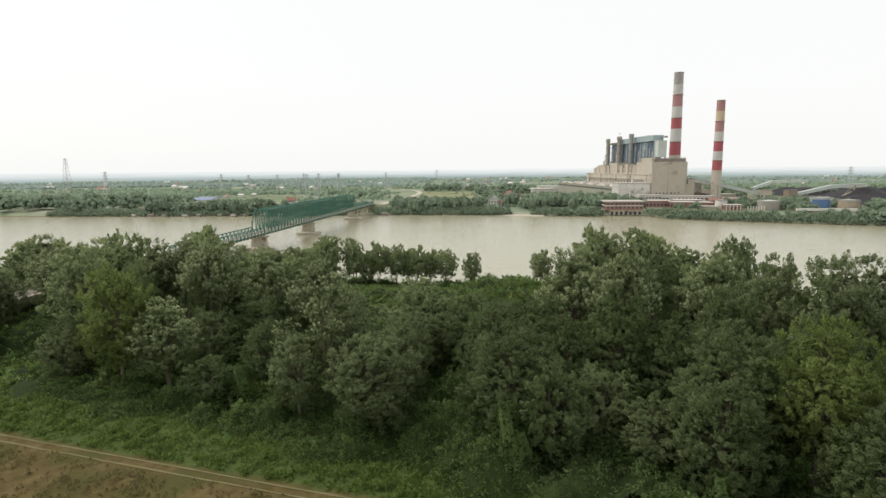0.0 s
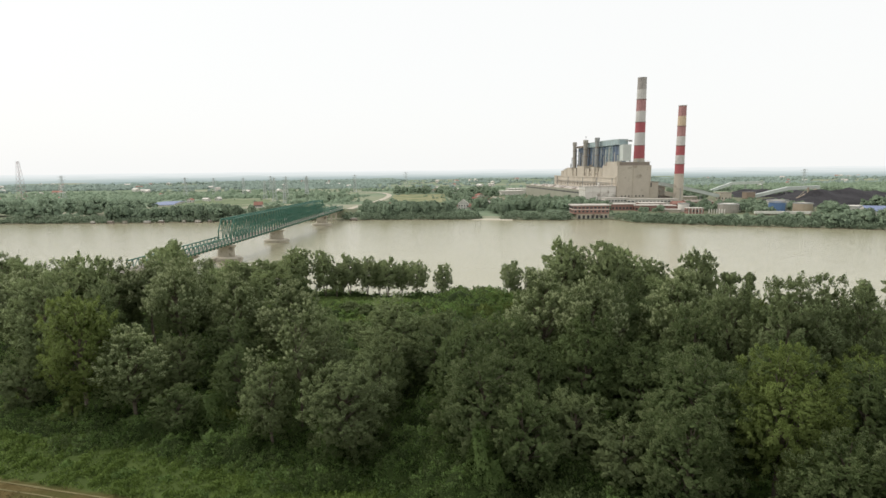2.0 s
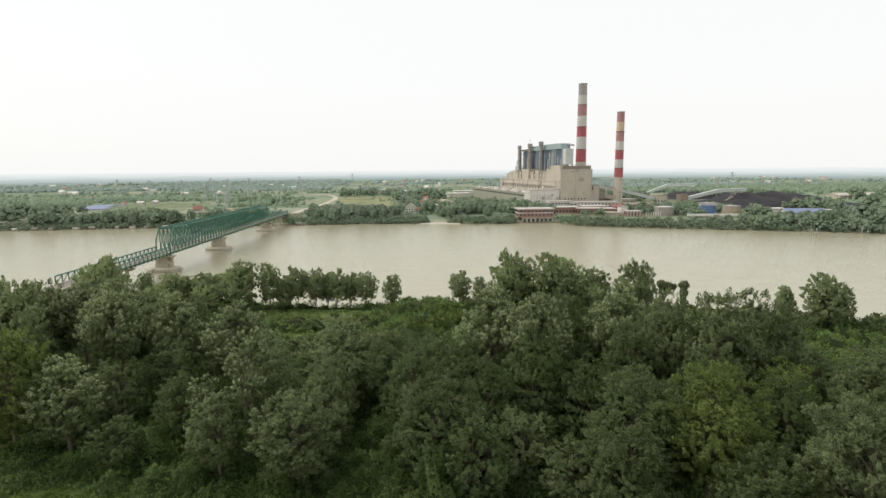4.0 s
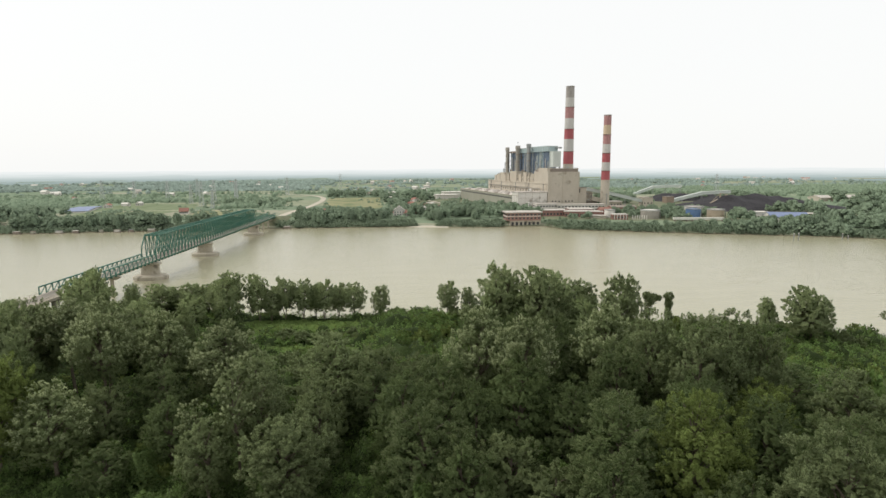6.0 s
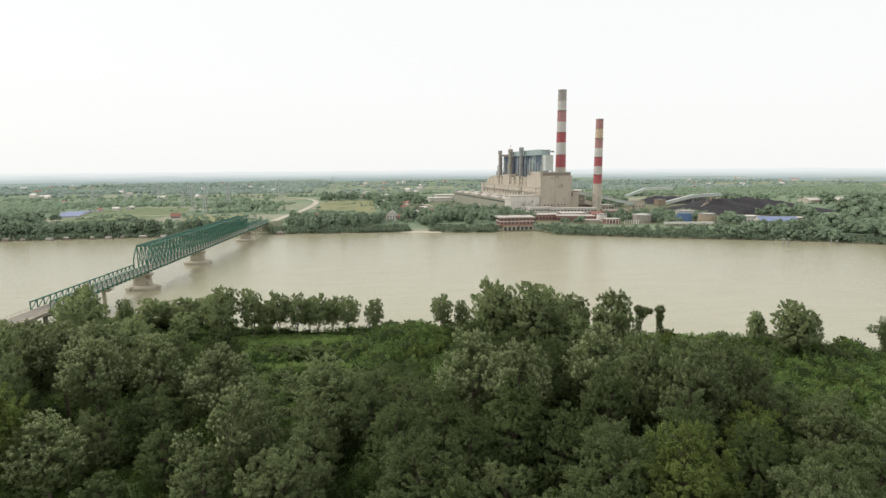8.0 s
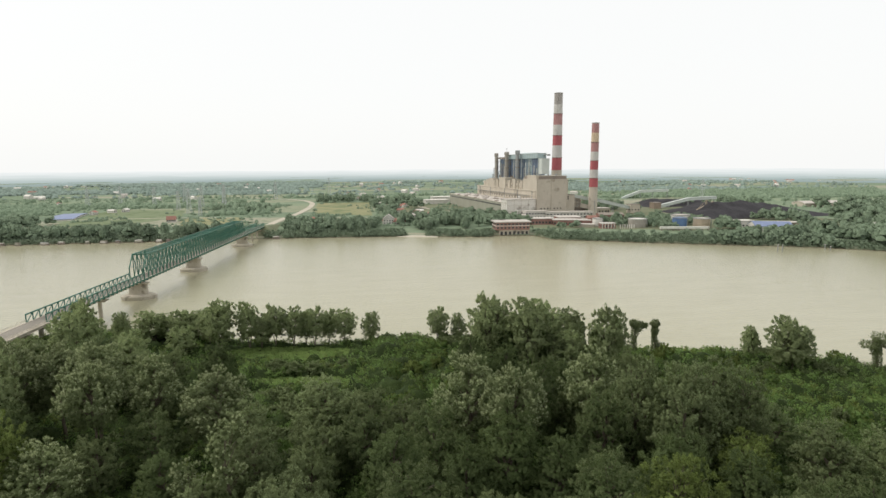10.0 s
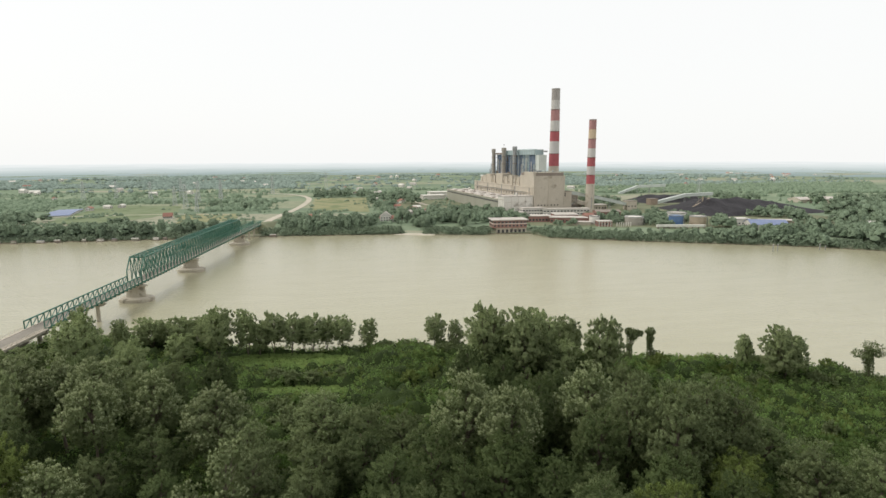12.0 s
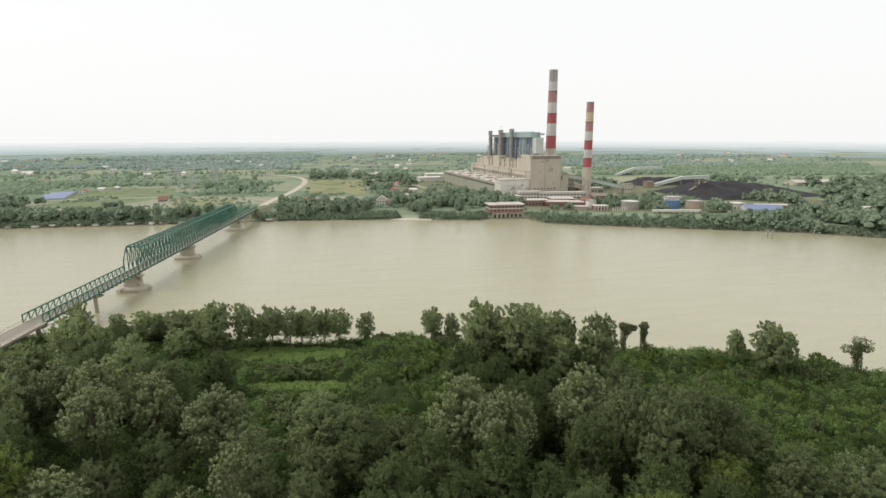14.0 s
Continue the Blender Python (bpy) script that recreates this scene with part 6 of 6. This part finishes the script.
FAR_KEYS = ("far_a", "far_b", "far_c")


def belt(x0, x1, y0, y1, count, top, seed, follow=False):
    """Trees scattered over a stretch of the far land; follow: y counts from the bank."""
    r = random.Random(seed)
    for i in range(count):
        x = r.uniform(x0, x1)
        y = r.uniform(y0, y1) + (float(np.interp(x, FAR_X, FAR_Y)) if follow else 0)
        t = top * r.uniform(0.72, 1.12)
        if 34 < x < 64 and y < 604:
            t = min(t, 3.5)
        plant_tree(r.choice(FAR_KEYS), x, y, ground_z(x, y) + t, t * r.uniform(0.33, 0.5), r.uniform(0, 360), "trees on the far bank")


belt(-345, -150, 4, 28, 42, 12.5, 1, True)
belt(-150, -112, 5, 40, 6, 12, 2, True)
belt(-72, 38, 6, 45, 22, 12, 4, True)
belt(40, 140, 16, 80, 26, 12, 5, True)
belt(122, 192, 60, 160, 14, 12, 6, True)
belt(374, 402, 18, 60, 10, 12, 8, True)
belt(455, 570, 6, 70, 30, 19, 9, True)
belt(272, 300, 545, 575, 4, 11, 10)


def joined_belts(rows, seed):
    """The trees further back on the far bank, too many to tell apart: leaf sprays of many crowns in one mesh."""
    r = random.Random(seed)
    places, lit, which = [], [], []
    base, keys = {}, ("wood_a", "wood_b", "wood_c")
    for key in keys:
        me = KINDS[key][0][1]
        v = np.empty(len(me.vertices) * 3, np.float32)
        me.vertices.foreach_get("co", v)
        n_ = np.empty(len(me.loops) * 3, np.float32)
        me.corner_normals.foreach_get("vector", n_)
        i_ = np.empty(len(me.polygons), np.int32)
        me.polygons.foreach_get("material_index", i_)
        base[key] = v.reshape(-1, 3), n_.reshape(-1, 3), i_
    for x0, x1, y0, y1, count, top in rows:
        for i in range(count):
            key = r.choice(keys)
            x = r.uniform(x0, x1)
            y = r.uniform(y0, y1) + (float(np.interp(x, FAR_X, FAR_Y)) if y1 < 400 else 0)
            t = top * r.uniform(0.7, 1.15)
            if 34 < x < 64 and y < 604:
                t = min(t, 3.5)
            a, w = r.uniform(0, 6.28), t * r.uniform(0.4, 0.6) / KINDS[key][2]
            c, s = math.cos(a), math.sin(a)
            v, n_, i_ = base[key]
            lit.append(np.stack([n_[:, 0] * c - n_[:, 1] * s, n_[:, 0] * s + n_[:, 1] * c, n_[:, 2]], -1))
            places.append(np.stack([(v[:, 0] * c - v[:, 1] * s) * w + x, (v[:, 0] * s + v[:, 1] * c) * w + y, v[:, 2] * t / KINDS[key][1] + ground_z(x, y)], -1))
            which.append(i_)
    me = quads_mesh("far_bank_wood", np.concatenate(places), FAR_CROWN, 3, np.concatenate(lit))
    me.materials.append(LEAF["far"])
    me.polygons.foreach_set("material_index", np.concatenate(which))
    return me


single("far_bank_wood", joined_belts([(308, 345, 522, 545, 9, 12), (370, 398, 488, 500, 8, 11), (322, 400, 3, 16, 20, 9), (430, 470, 8, 60, 12, 15), (148, 196, 560, 625, 14, 12), (215, 240, 520, 545, 4, 9), (605, 660, 530, 560, 12, 20), (332, 402, 14, 46, 22, 10), (425, 490, 30, 110, 22, 15), (290, 330, 6, 30, 8, 8), (-262, -232, 640, 655, 5, 9), (330, 400, 560, 640, 10, 10), (60, 110, 830, 960, 12, 18), (-345, -150, 10, 36, 34, 11), (-72, 38, 20, 60, 20, 12), (40, 140, 30, 110, 14, 12), (122, 192, 90, 210, 22, 12), (470, 600, 380, 470, 40, 20), (400, 440, 410, 440, 14, 10), (182, 262, 14, 62, 44, 3.6), (262, 335, 10, 44, 26, 4.2), (284, 296, 536, 548, 4, 9), (314, 326, 530, 545, 5, 10), (190, 330, 1, 16, 26, 4.6), (330, 400, 0, 22, 24, 8), (325, 405, 535, 600, 28, 10), (276, 330, 560, 600, 12, 10), (310, 330, 500, 520, 8, 8), (380, 400, 500, 540, 10, 11), (480, 530, 500, 580, 24, 13), (150, 200, 575, 640, 16, 11), (100, 180, 600, 720, 26, 12), (-345, -230, 20, 40, 14, 10), (-620, -345, 4, 120, 80, 16), (-430, -345, 600, 720, 16, 14), (-72, 38, 45, 110, 40, 11), (40, 140, 90, 190, 26, 12), (565, 720, 450, 560, 50, 20), (690, 900, 560, 720, 40, 20), (600, 760, 6, 80, 40, 19), (490, 680, 780, 850, 40, 12), (300, 420, 700, 900, 40, 14), (-60, 40, 1000, 1090, 30, 14), (36, 70, 740, 1000, 24, 13), (-200, -110, 800, 900, 24, 9)], 4), None, "leafy woods behind the far river bank", "woodland", kind="stuff")


def bank_shrubs():
    """Low growth along the whole far bank, and the woods and hedges of the plain."""
    r = np.random.default_rng(9)
    x = r.uniform(-430, 560, 2500)
    x = x[(np.abs(x - 161) > 21) & (np.abs(x + 93) > 9) & (np.abs(x - 64) > 11)]
    y = np.interp(x, FAR_X, FAR_Y) + 1.2 + 17 * r.random(len(x)) ** 1.5
    z = height(x, y)
    pts, outs = [], []
    for a, b, c in zip(x, y, z):
        s = r.uniform(1.6, 3.6)
        d = r.normal(0, 1, (30, 3))
        d[:, 2] = np.abs(d[:, 2])
        d /= np.linalg.norm(d, axis=1)[:, None]
        pts.append(np.array([a, b, c]) + d * s * np.array([1.3, 1.0, 1.05]))
        outs.append(d)
    out = np.concatenate(outs)
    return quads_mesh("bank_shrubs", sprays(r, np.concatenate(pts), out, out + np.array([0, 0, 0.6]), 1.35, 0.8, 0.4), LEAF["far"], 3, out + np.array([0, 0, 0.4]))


single("bank_shrubs", bank_shrubs(), None, "low green scrub along the far bank", "scrub", kind="stuff")


def clumps(name, xs, ys, sizes, tall, material, label, seed, fine):
    """Far woods: low ragged domes of leaves side by side, joined."""
    r = np.random.default_rng(seed)
    ico = bmesh.new()
    bmesh.ops.create_icosphere(ico, subdivisions=fine, radius=1.0)
    ico.verts.ensure_lookup_table()
    v0 = np.array([v.co[:] for v in ico.verts])
    f0 = np.array([[v.index for v in f.verts] for f in ico.faces if f.calc_center_median().z > -0.1])
    ico.free()
    k = len(xs)
    wob = 1 + r.normal(0, 0.2, (k, len(v0), 1))
    body = v0[None] * wob * np.stack([sizes, sizes * r.uniform(0.6, 1.0, k), tall], -1)[:, None, :]
    verts = (body + np.stack([xs, ys, height(xs, ys)], -1)[:, None, :]).reshape(-1, 3)
    faces_ = (f0[None] + (np.arange(k) * len(v0))[:, None, None]).reshape(-1, 3)
    me = bpy.data.meshes.new(name)
    me.vertices.add(len(verts)), me.loops.add(faces_.size), me.polygons.add(len(faces_))
    me.vertices.foreach_set("co", verts.astype(np.float32).ravel())
    me.loops.foreach_set("vertex_index", faces_.astype(np.int32).ravel())
    me.polygons.foreach_set("loop_start", np.arange(0, faces_.size, 3, dtype=np.int32))
    me.polygons.foreach_set("use_smooth", np.ones(len(faces_), bool))
    me.update(calc_edges=True)
    me.materials.append(material)
    single(name, me, None, label, "woodland", kind="stuff")


# paler and bluer than the nearer woods: haze put into the base colour
FAR_WOOD = surface("hazed_far_woodland", (0.185, 0.24, 0.205), (0.255, 0.315, 0.27), grain=3.0, patch=120, rough=0.9, bump=0.9, relief=1.0, island=0.2, spec=0.1)
r = np.random.default_rng(77)
wx, wy = [], []
while len(wx) < 13000:
    y = 640 + 1750 * r.random() ** 1.3
    x = r.uniform(-0.95, 1.0) * (y + 150)
    wood = noise.noise((x / 900, y / 230, 1.7)) + 0.3 * noise.noise((x / 160, y / 60, 4.2))
    if -480 + 0.1 * (y - 1350) < x < -120 - 0.1 * (y - 1350) and 1350 < y < 2400 or 600 < x < 1150 and 1250 < y < 1500 or -0.4 * y < x < -0.05 * y and 1650 < y or 0.06 * y < x < 0.13 * y and 1800 < y:
        wood += 0.4
    hedge = abs(((y + 0.35 * x) / 150 + 0.4 * noise.noise((x / 500, y / 500, 9))) % 1 - 0.5) < 0.06 or abs(((x - 0.35 * y) / 330) % 1 - 0.5) < 0.018
    road = abs(x + 75) < 40 and y < 1000 or -160 < x < -40 and 980 < y < 1170
    works = 60 < x < 640 and y < 1000
    if road or works or math.hypot(x, y) > 2400 or (-430 < x < -195 and y < 930) or (-345 < x < 40 and y < 760) or (-60 < x < 40 and y < 1000):
        continue
    if wood > 0.12 or (hedge and r.random() < 0.35) or r.random() < 0.015:
        wx.append(x), wy.append(y)
wx, wy = np.array(wx), np.array(wy)
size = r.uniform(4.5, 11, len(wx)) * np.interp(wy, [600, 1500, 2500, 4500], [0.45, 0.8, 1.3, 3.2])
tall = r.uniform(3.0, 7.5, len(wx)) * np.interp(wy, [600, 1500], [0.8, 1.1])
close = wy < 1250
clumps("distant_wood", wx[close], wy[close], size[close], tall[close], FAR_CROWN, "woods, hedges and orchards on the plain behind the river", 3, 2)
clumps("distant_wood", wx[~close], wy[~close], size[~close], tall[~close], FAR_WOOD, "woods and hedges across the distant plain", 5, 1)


sc = np.random.default_rng(15)
qx, qy = [], []
while len(qx) < 2600:
    y = 590 + 700 * sc.random() ** 1.2
    x = sc.uniform(-0.75, 0.2) * y
    thick = noise.noise((x / 70, y / 45, 6)) + 0.5 * noise.noise((x / 20, y / 14, 2))
    if thick < sc.uniform(-0.2, 0.5) or abs(x + 78) < 22 and y < 980 or -150 < x < -50 and 980 < y < 1160 or (-50 < x < 32 and 740 < y < 1000 and thick < 0.45) or (-372 < x < -225 and 660 < y < 910 and thick < 0.5) or y < np.interp(x, FAR_X, FAR_Y) + 30:
        continue
    qx.append(x), qy.append(y)
qx, qy = np.array(qx), np.array(qy)
clumps("plain_scrub", qx, qy, sc.uniform(1.2, 3.4, len(qx)), sc.uniform(1.2, 4.0, len(qx)), FAR_CROWN, "scattered bushes and young trees on the plain", 8, 1)


def house(x, y, turn, w, d, h, roof):
    building("house", x - w / 2, x + w / 2, y - d / 2, y + d / 2, BASE + h, PLASTER, roof, "small pale village house with a pitched roof", "house", turn, ((BASE + 1.2, 3, 1.2, 1.3),), gable=h * 0.6, group="village houses")


hr = random.Random(12)
for x, y in [(40, 625), (52, 622), (66, 640), (78, 690), (88, 720), (96, 760), (70, 770), (112, 640), (100, 690), (130, 700), (60, 860), (74, 850), (86, 870), (100, 900), (50, 920), (18, 1090), (-8, 1095), (-55, 1060), (30, 1080), (60, 1100), (-345, 860), (-356, 828), (-330, 870), (-510, 1060), (-640, 880), (-660, 900), (-600, 905), (-720, 930), (-40, 650), (-30, 640)]:
    house(x, y, hr.uniform(0, 180), hr.uniform(8, 12), hr.uniform(6, 8), hr.uniform(3, 4.5), hr.choice((TILE, TILE, ROOF_FELT, CONCRETE_LIGHT)))
for i in range(70):
    y = hr.uniform(1100, 2150)
    house(hr.uniform(-0.9, 1.0) * y, y, hr.uniform(0, 180), hr.uniform(10, 20), hr.uniform(7, 10), hr.uniform(4, 6), hr.choice((TILE, ROOF_FELT, CONCRETE_LIGHT)))
building("villa", 38, 47, 606, 618, 10.5, PLASTER, ROOF_FELT, "white two-storey villa with a steep gable near the bank", "house", turn=84, gable=5.0, rows=((5.2, 3, 1.4, 1.5), (8.0, 3, 1.4, 1.4)))
building("villa_wing", 47.5, 61, 606, 616, 7.6, PLASTER, TILE, "low white house wing with a pitched roof", "house", turn=-4, gable=2.6, rows=((5.0, 4, 1.4, 1.5),))
building("white_warehouse", 128, 168, 928, 950, 11, PLASTER, CONCRETE_LIGHT, "long white warehouse behind the village", turn=8, eave=1)
building("white_warehouse", 150, 186, 985, 1010, 13, PLASTER, CONCRETE_LIGHT, "pale warehouse with flat roof", turn=5, eave=1)
building("blue_roofed_shed", -386, -358, 745, 840, 5.4, PLASTER, BLUE_SHEET, "low shed with a broad blue sheet roof", turn=14, gable=1.2)
building("red_roofed_house", -219, -209, 692, 700, 7, PLASTER, TILE, "pale house with red tiled roof near the bank", "house", turn=10, gable=4, rows=((5.2, 5, 1.4, 1.4),))


GALVANISED = surface("galvanised_steel", (0.42, 0.44, 0.43), (0.55, 0.57, 0.55), grain=0.8, patch=5, rough=0.5, metal=0.2)


def pylon(x, y, h, label, red=False):
    ob = thing("lattice_mast" if red else "power_pylon", label, "pylon", "power pylons", pose(x, y, ground_z(x, y)))
    w = h * 0.09
    for s, t in ((-1, -1), (1, -1), (1, 1), (-1, 1)):
        part("leg", Build().bar((s * w, t * w, -0.5), (s * w * 0.25, t * w * 0.25, h), 0.35), GALVANISED, ob)
    b = Build()
    n = 9
    for k in range(n):
        a, c = w * (1 - 0.75 * k / n), w * (1 - 0.75 * (k + 1) / n)
        for t in (-1, 1):
            b.bar((-a, t * a, h * k / n), (c, t * c, h * (k + 1) / n), 0.2).bar((a, t * a, h * k / n), (-c, t * c, h * (k + 1) / n), 0.2)
    part("bracing", b, RED_FADED if red else GALVANISED, ob)
    if not red:
        for z in (0.72, 0.84, 0.95):
            part("cross_arm", Build().bar((-h * 0.16, 0, h * z), (h * 0.16, 0, h * z), 0.4), GALVANISED, ob)


pylon(-676, 926, 66, "tall red and white lattice mast on the plain", True)
for x, y, h in ((-574, 874, 42), (-228, 823, 36), (-239, 936, 36), (-218, 1000, 36), (-49, 1332, 40), (-300, 1060, 36), (-150, 1150, 36), (640, 900, 40), (-420, 960, 36), (-324, 975, 34), (-202, 779, 26), (-208, 951, 34), (-262, 890, 30), (-390, 1010, 34)):
    pylon(x, y, h, "grey steel lattice power pylon on the plain")


def houseboat(x, y, turn, w, cabin, roof):
    ob = thing("houseboat", "small houseboat with a low cabin moored at the far bank", "boat", "boats at the far bank", pose(x, y, 0, 0, 0, turn))
    part("hull", Build().hexa([(-w / 2 + 0.6, -1.4, -0.3), (w / 2 - 0.6, -1.4, -0.3), (w / 2 - 0.6, 1.4, -0.3), (-w / 2 + 0.6, 1.4, -0.3)], [(-w / 2, -1.8, 0.8), (w / 2, -1.8, 0.8), (w / 2, 1.8, 0.8), (-w / 2, 1.8, 0.8)]), STEEL_BROWN, ob)
    part("cabin", Build().box(-w * 0.36, w * 0.3, -1.4, 1.4, 0.8, 2.3), cabin, ob)
    part("roof", Build().box(-w * 0.42, w * 0.36, -1.7, 1.7, 2.3, 2.5), roof, ob)


for i, x in enumerate((-330, -312, -298, -276, -262, -240, -226, -214, -196, -178, -170, -152, -140, -72)):
    houseboat(x, float(np.interp(x, FAR_X, FAR_Y)) - 3.0, (i * 47) % 20 - 10, 4 + (i * 3) % 5, (PLASTER, STEEL_BROWN, HALL_SIDE)[i % 3], (CONCRETE_LIGHT, ROOF_FELT, STEEL_BROWN, STEEL_GREY)[i % 4])


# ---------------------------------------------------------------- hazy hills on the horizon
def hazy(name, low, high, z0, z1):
    """Haze painted as a glow: paler with height, broken by faint level streaks."""
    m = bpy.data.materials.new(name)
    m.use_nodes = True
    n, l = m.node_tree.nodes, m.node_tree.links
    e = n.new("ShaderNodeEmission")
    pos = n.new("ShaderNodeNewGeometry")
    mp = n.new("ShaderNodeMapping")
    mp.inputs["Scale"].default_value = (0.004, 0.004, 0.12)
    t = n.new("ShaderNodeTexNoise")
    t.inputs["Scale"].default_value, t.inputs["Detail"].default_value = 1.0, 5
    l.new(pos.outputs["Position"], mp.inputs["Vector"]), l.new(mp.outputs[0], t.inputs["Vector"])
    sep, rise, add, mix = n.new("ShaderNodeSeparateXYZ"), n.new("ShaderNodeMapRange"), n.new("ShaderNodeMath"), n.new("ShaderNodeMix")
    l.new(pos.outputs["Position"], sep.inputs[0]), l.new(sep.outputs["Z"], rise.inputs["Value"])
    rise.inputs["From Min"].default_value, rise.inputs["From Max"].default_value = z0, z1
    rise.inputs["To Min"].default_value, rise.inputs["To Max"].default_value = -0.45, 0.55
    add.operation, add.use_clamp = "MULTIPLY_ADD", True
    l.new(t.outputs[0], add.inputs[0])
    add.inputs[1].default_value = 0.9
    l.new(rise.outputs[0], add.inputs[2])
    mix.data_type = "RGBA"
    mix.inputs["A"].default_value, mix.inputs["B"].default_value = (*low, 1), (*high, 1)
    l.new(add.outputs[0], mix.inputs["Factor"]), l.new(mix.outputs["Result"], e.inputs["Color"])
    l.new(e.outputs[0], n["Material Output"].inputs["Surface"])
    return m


def treeline(far, top, ragged, low, high, words):
    """One far line of woods on the plain, glowing with painted haze: ragged along the top and broken by gaps where
    ragged is large.
    """
    line = Build()
    def crest(a):
        x, y = far * math.sin(a), far * math.cos(a)
        mass = 0.5 + 1.1 * noise.noise((x / 420, y / 420, far / 900)) + 0.5 * noise.noise((x / 110, y / 110, 5))
        fine = 0.5 + 0.5 * noise.noise((x / 24, y / 24, 2))
        return (x, y, 3.5 + max(0.5 * top if far > 2800 else 0.4, top * ((1 - ragged) + ragged * mass) + 2.4 * fine))
    turns = [radians(-72 + i * 144 / 900) for i in range(901)]
    for a, b in zip(turns[:-1], turns[1:]):
        p, q = crest(a), crest(b)
        line.face((p[0], p[1], 0), (q[0], q[1], 0), q, p)
    single("backdrop", line, hazy("haze_glow", low, high, 0, top * 1.25), words, "hills", kind="structure")


# glow colours step paler with distance, standing in for haze
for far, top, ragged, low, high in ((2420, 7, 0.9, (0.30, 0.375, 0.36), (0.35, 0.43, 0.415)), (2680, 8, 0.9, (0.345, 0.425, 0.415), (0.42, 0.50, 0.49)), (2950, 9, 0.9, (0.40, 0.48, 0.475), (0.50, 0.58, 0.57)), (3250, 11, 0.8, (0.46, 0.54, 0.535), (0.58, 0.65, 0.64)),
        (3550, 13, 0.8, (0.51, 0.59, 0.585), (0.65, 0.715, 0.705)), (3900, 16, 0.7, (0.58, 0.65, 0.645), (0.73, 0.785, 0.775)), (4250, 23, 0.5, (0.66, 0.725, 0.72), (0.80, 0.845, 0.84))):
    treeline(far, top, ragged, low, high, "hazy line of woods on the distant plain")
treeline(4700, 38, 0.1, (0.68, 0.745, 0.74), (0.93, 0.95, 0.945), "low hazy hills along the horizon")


# ---------------------------------------------------------------- small things at the far bank
single("boat_ramp", Build().hexa([(42, 529, -0.6), (84, 516, -0.6), (86, 522, -0.6), (64, 540, -0.6)], [(44, 531.5, 0.15), (82, 519, 0.15), (84, 523, 0.7), (66, 537, 1.2)]), DUST, "pale gravel boat ramp at the water's edge", "ramp", kind="structure")
for x, y, h in ((336.7, 374.6, 5.5), (340.3, 373.9, 5.5), (379.8, 374.0, 4.5), (383, 372, 3.0)):
    ob = thing("mooring_post", "slim steel mooring post standing in the river", "mooring post", "mooring posts", pose(x, y, 0))
    part("post", Build().tube((0, 0, -3), (0, 0, h), 0.35, 0.35, 10), STEEL_GREY, ob)
    part("cap", Build().lathe([(0.35, h), (0.5, h + 0.05), (0.45, h + 0.3), (0.1, h + 0.4)], 10), PLASTER, ob)
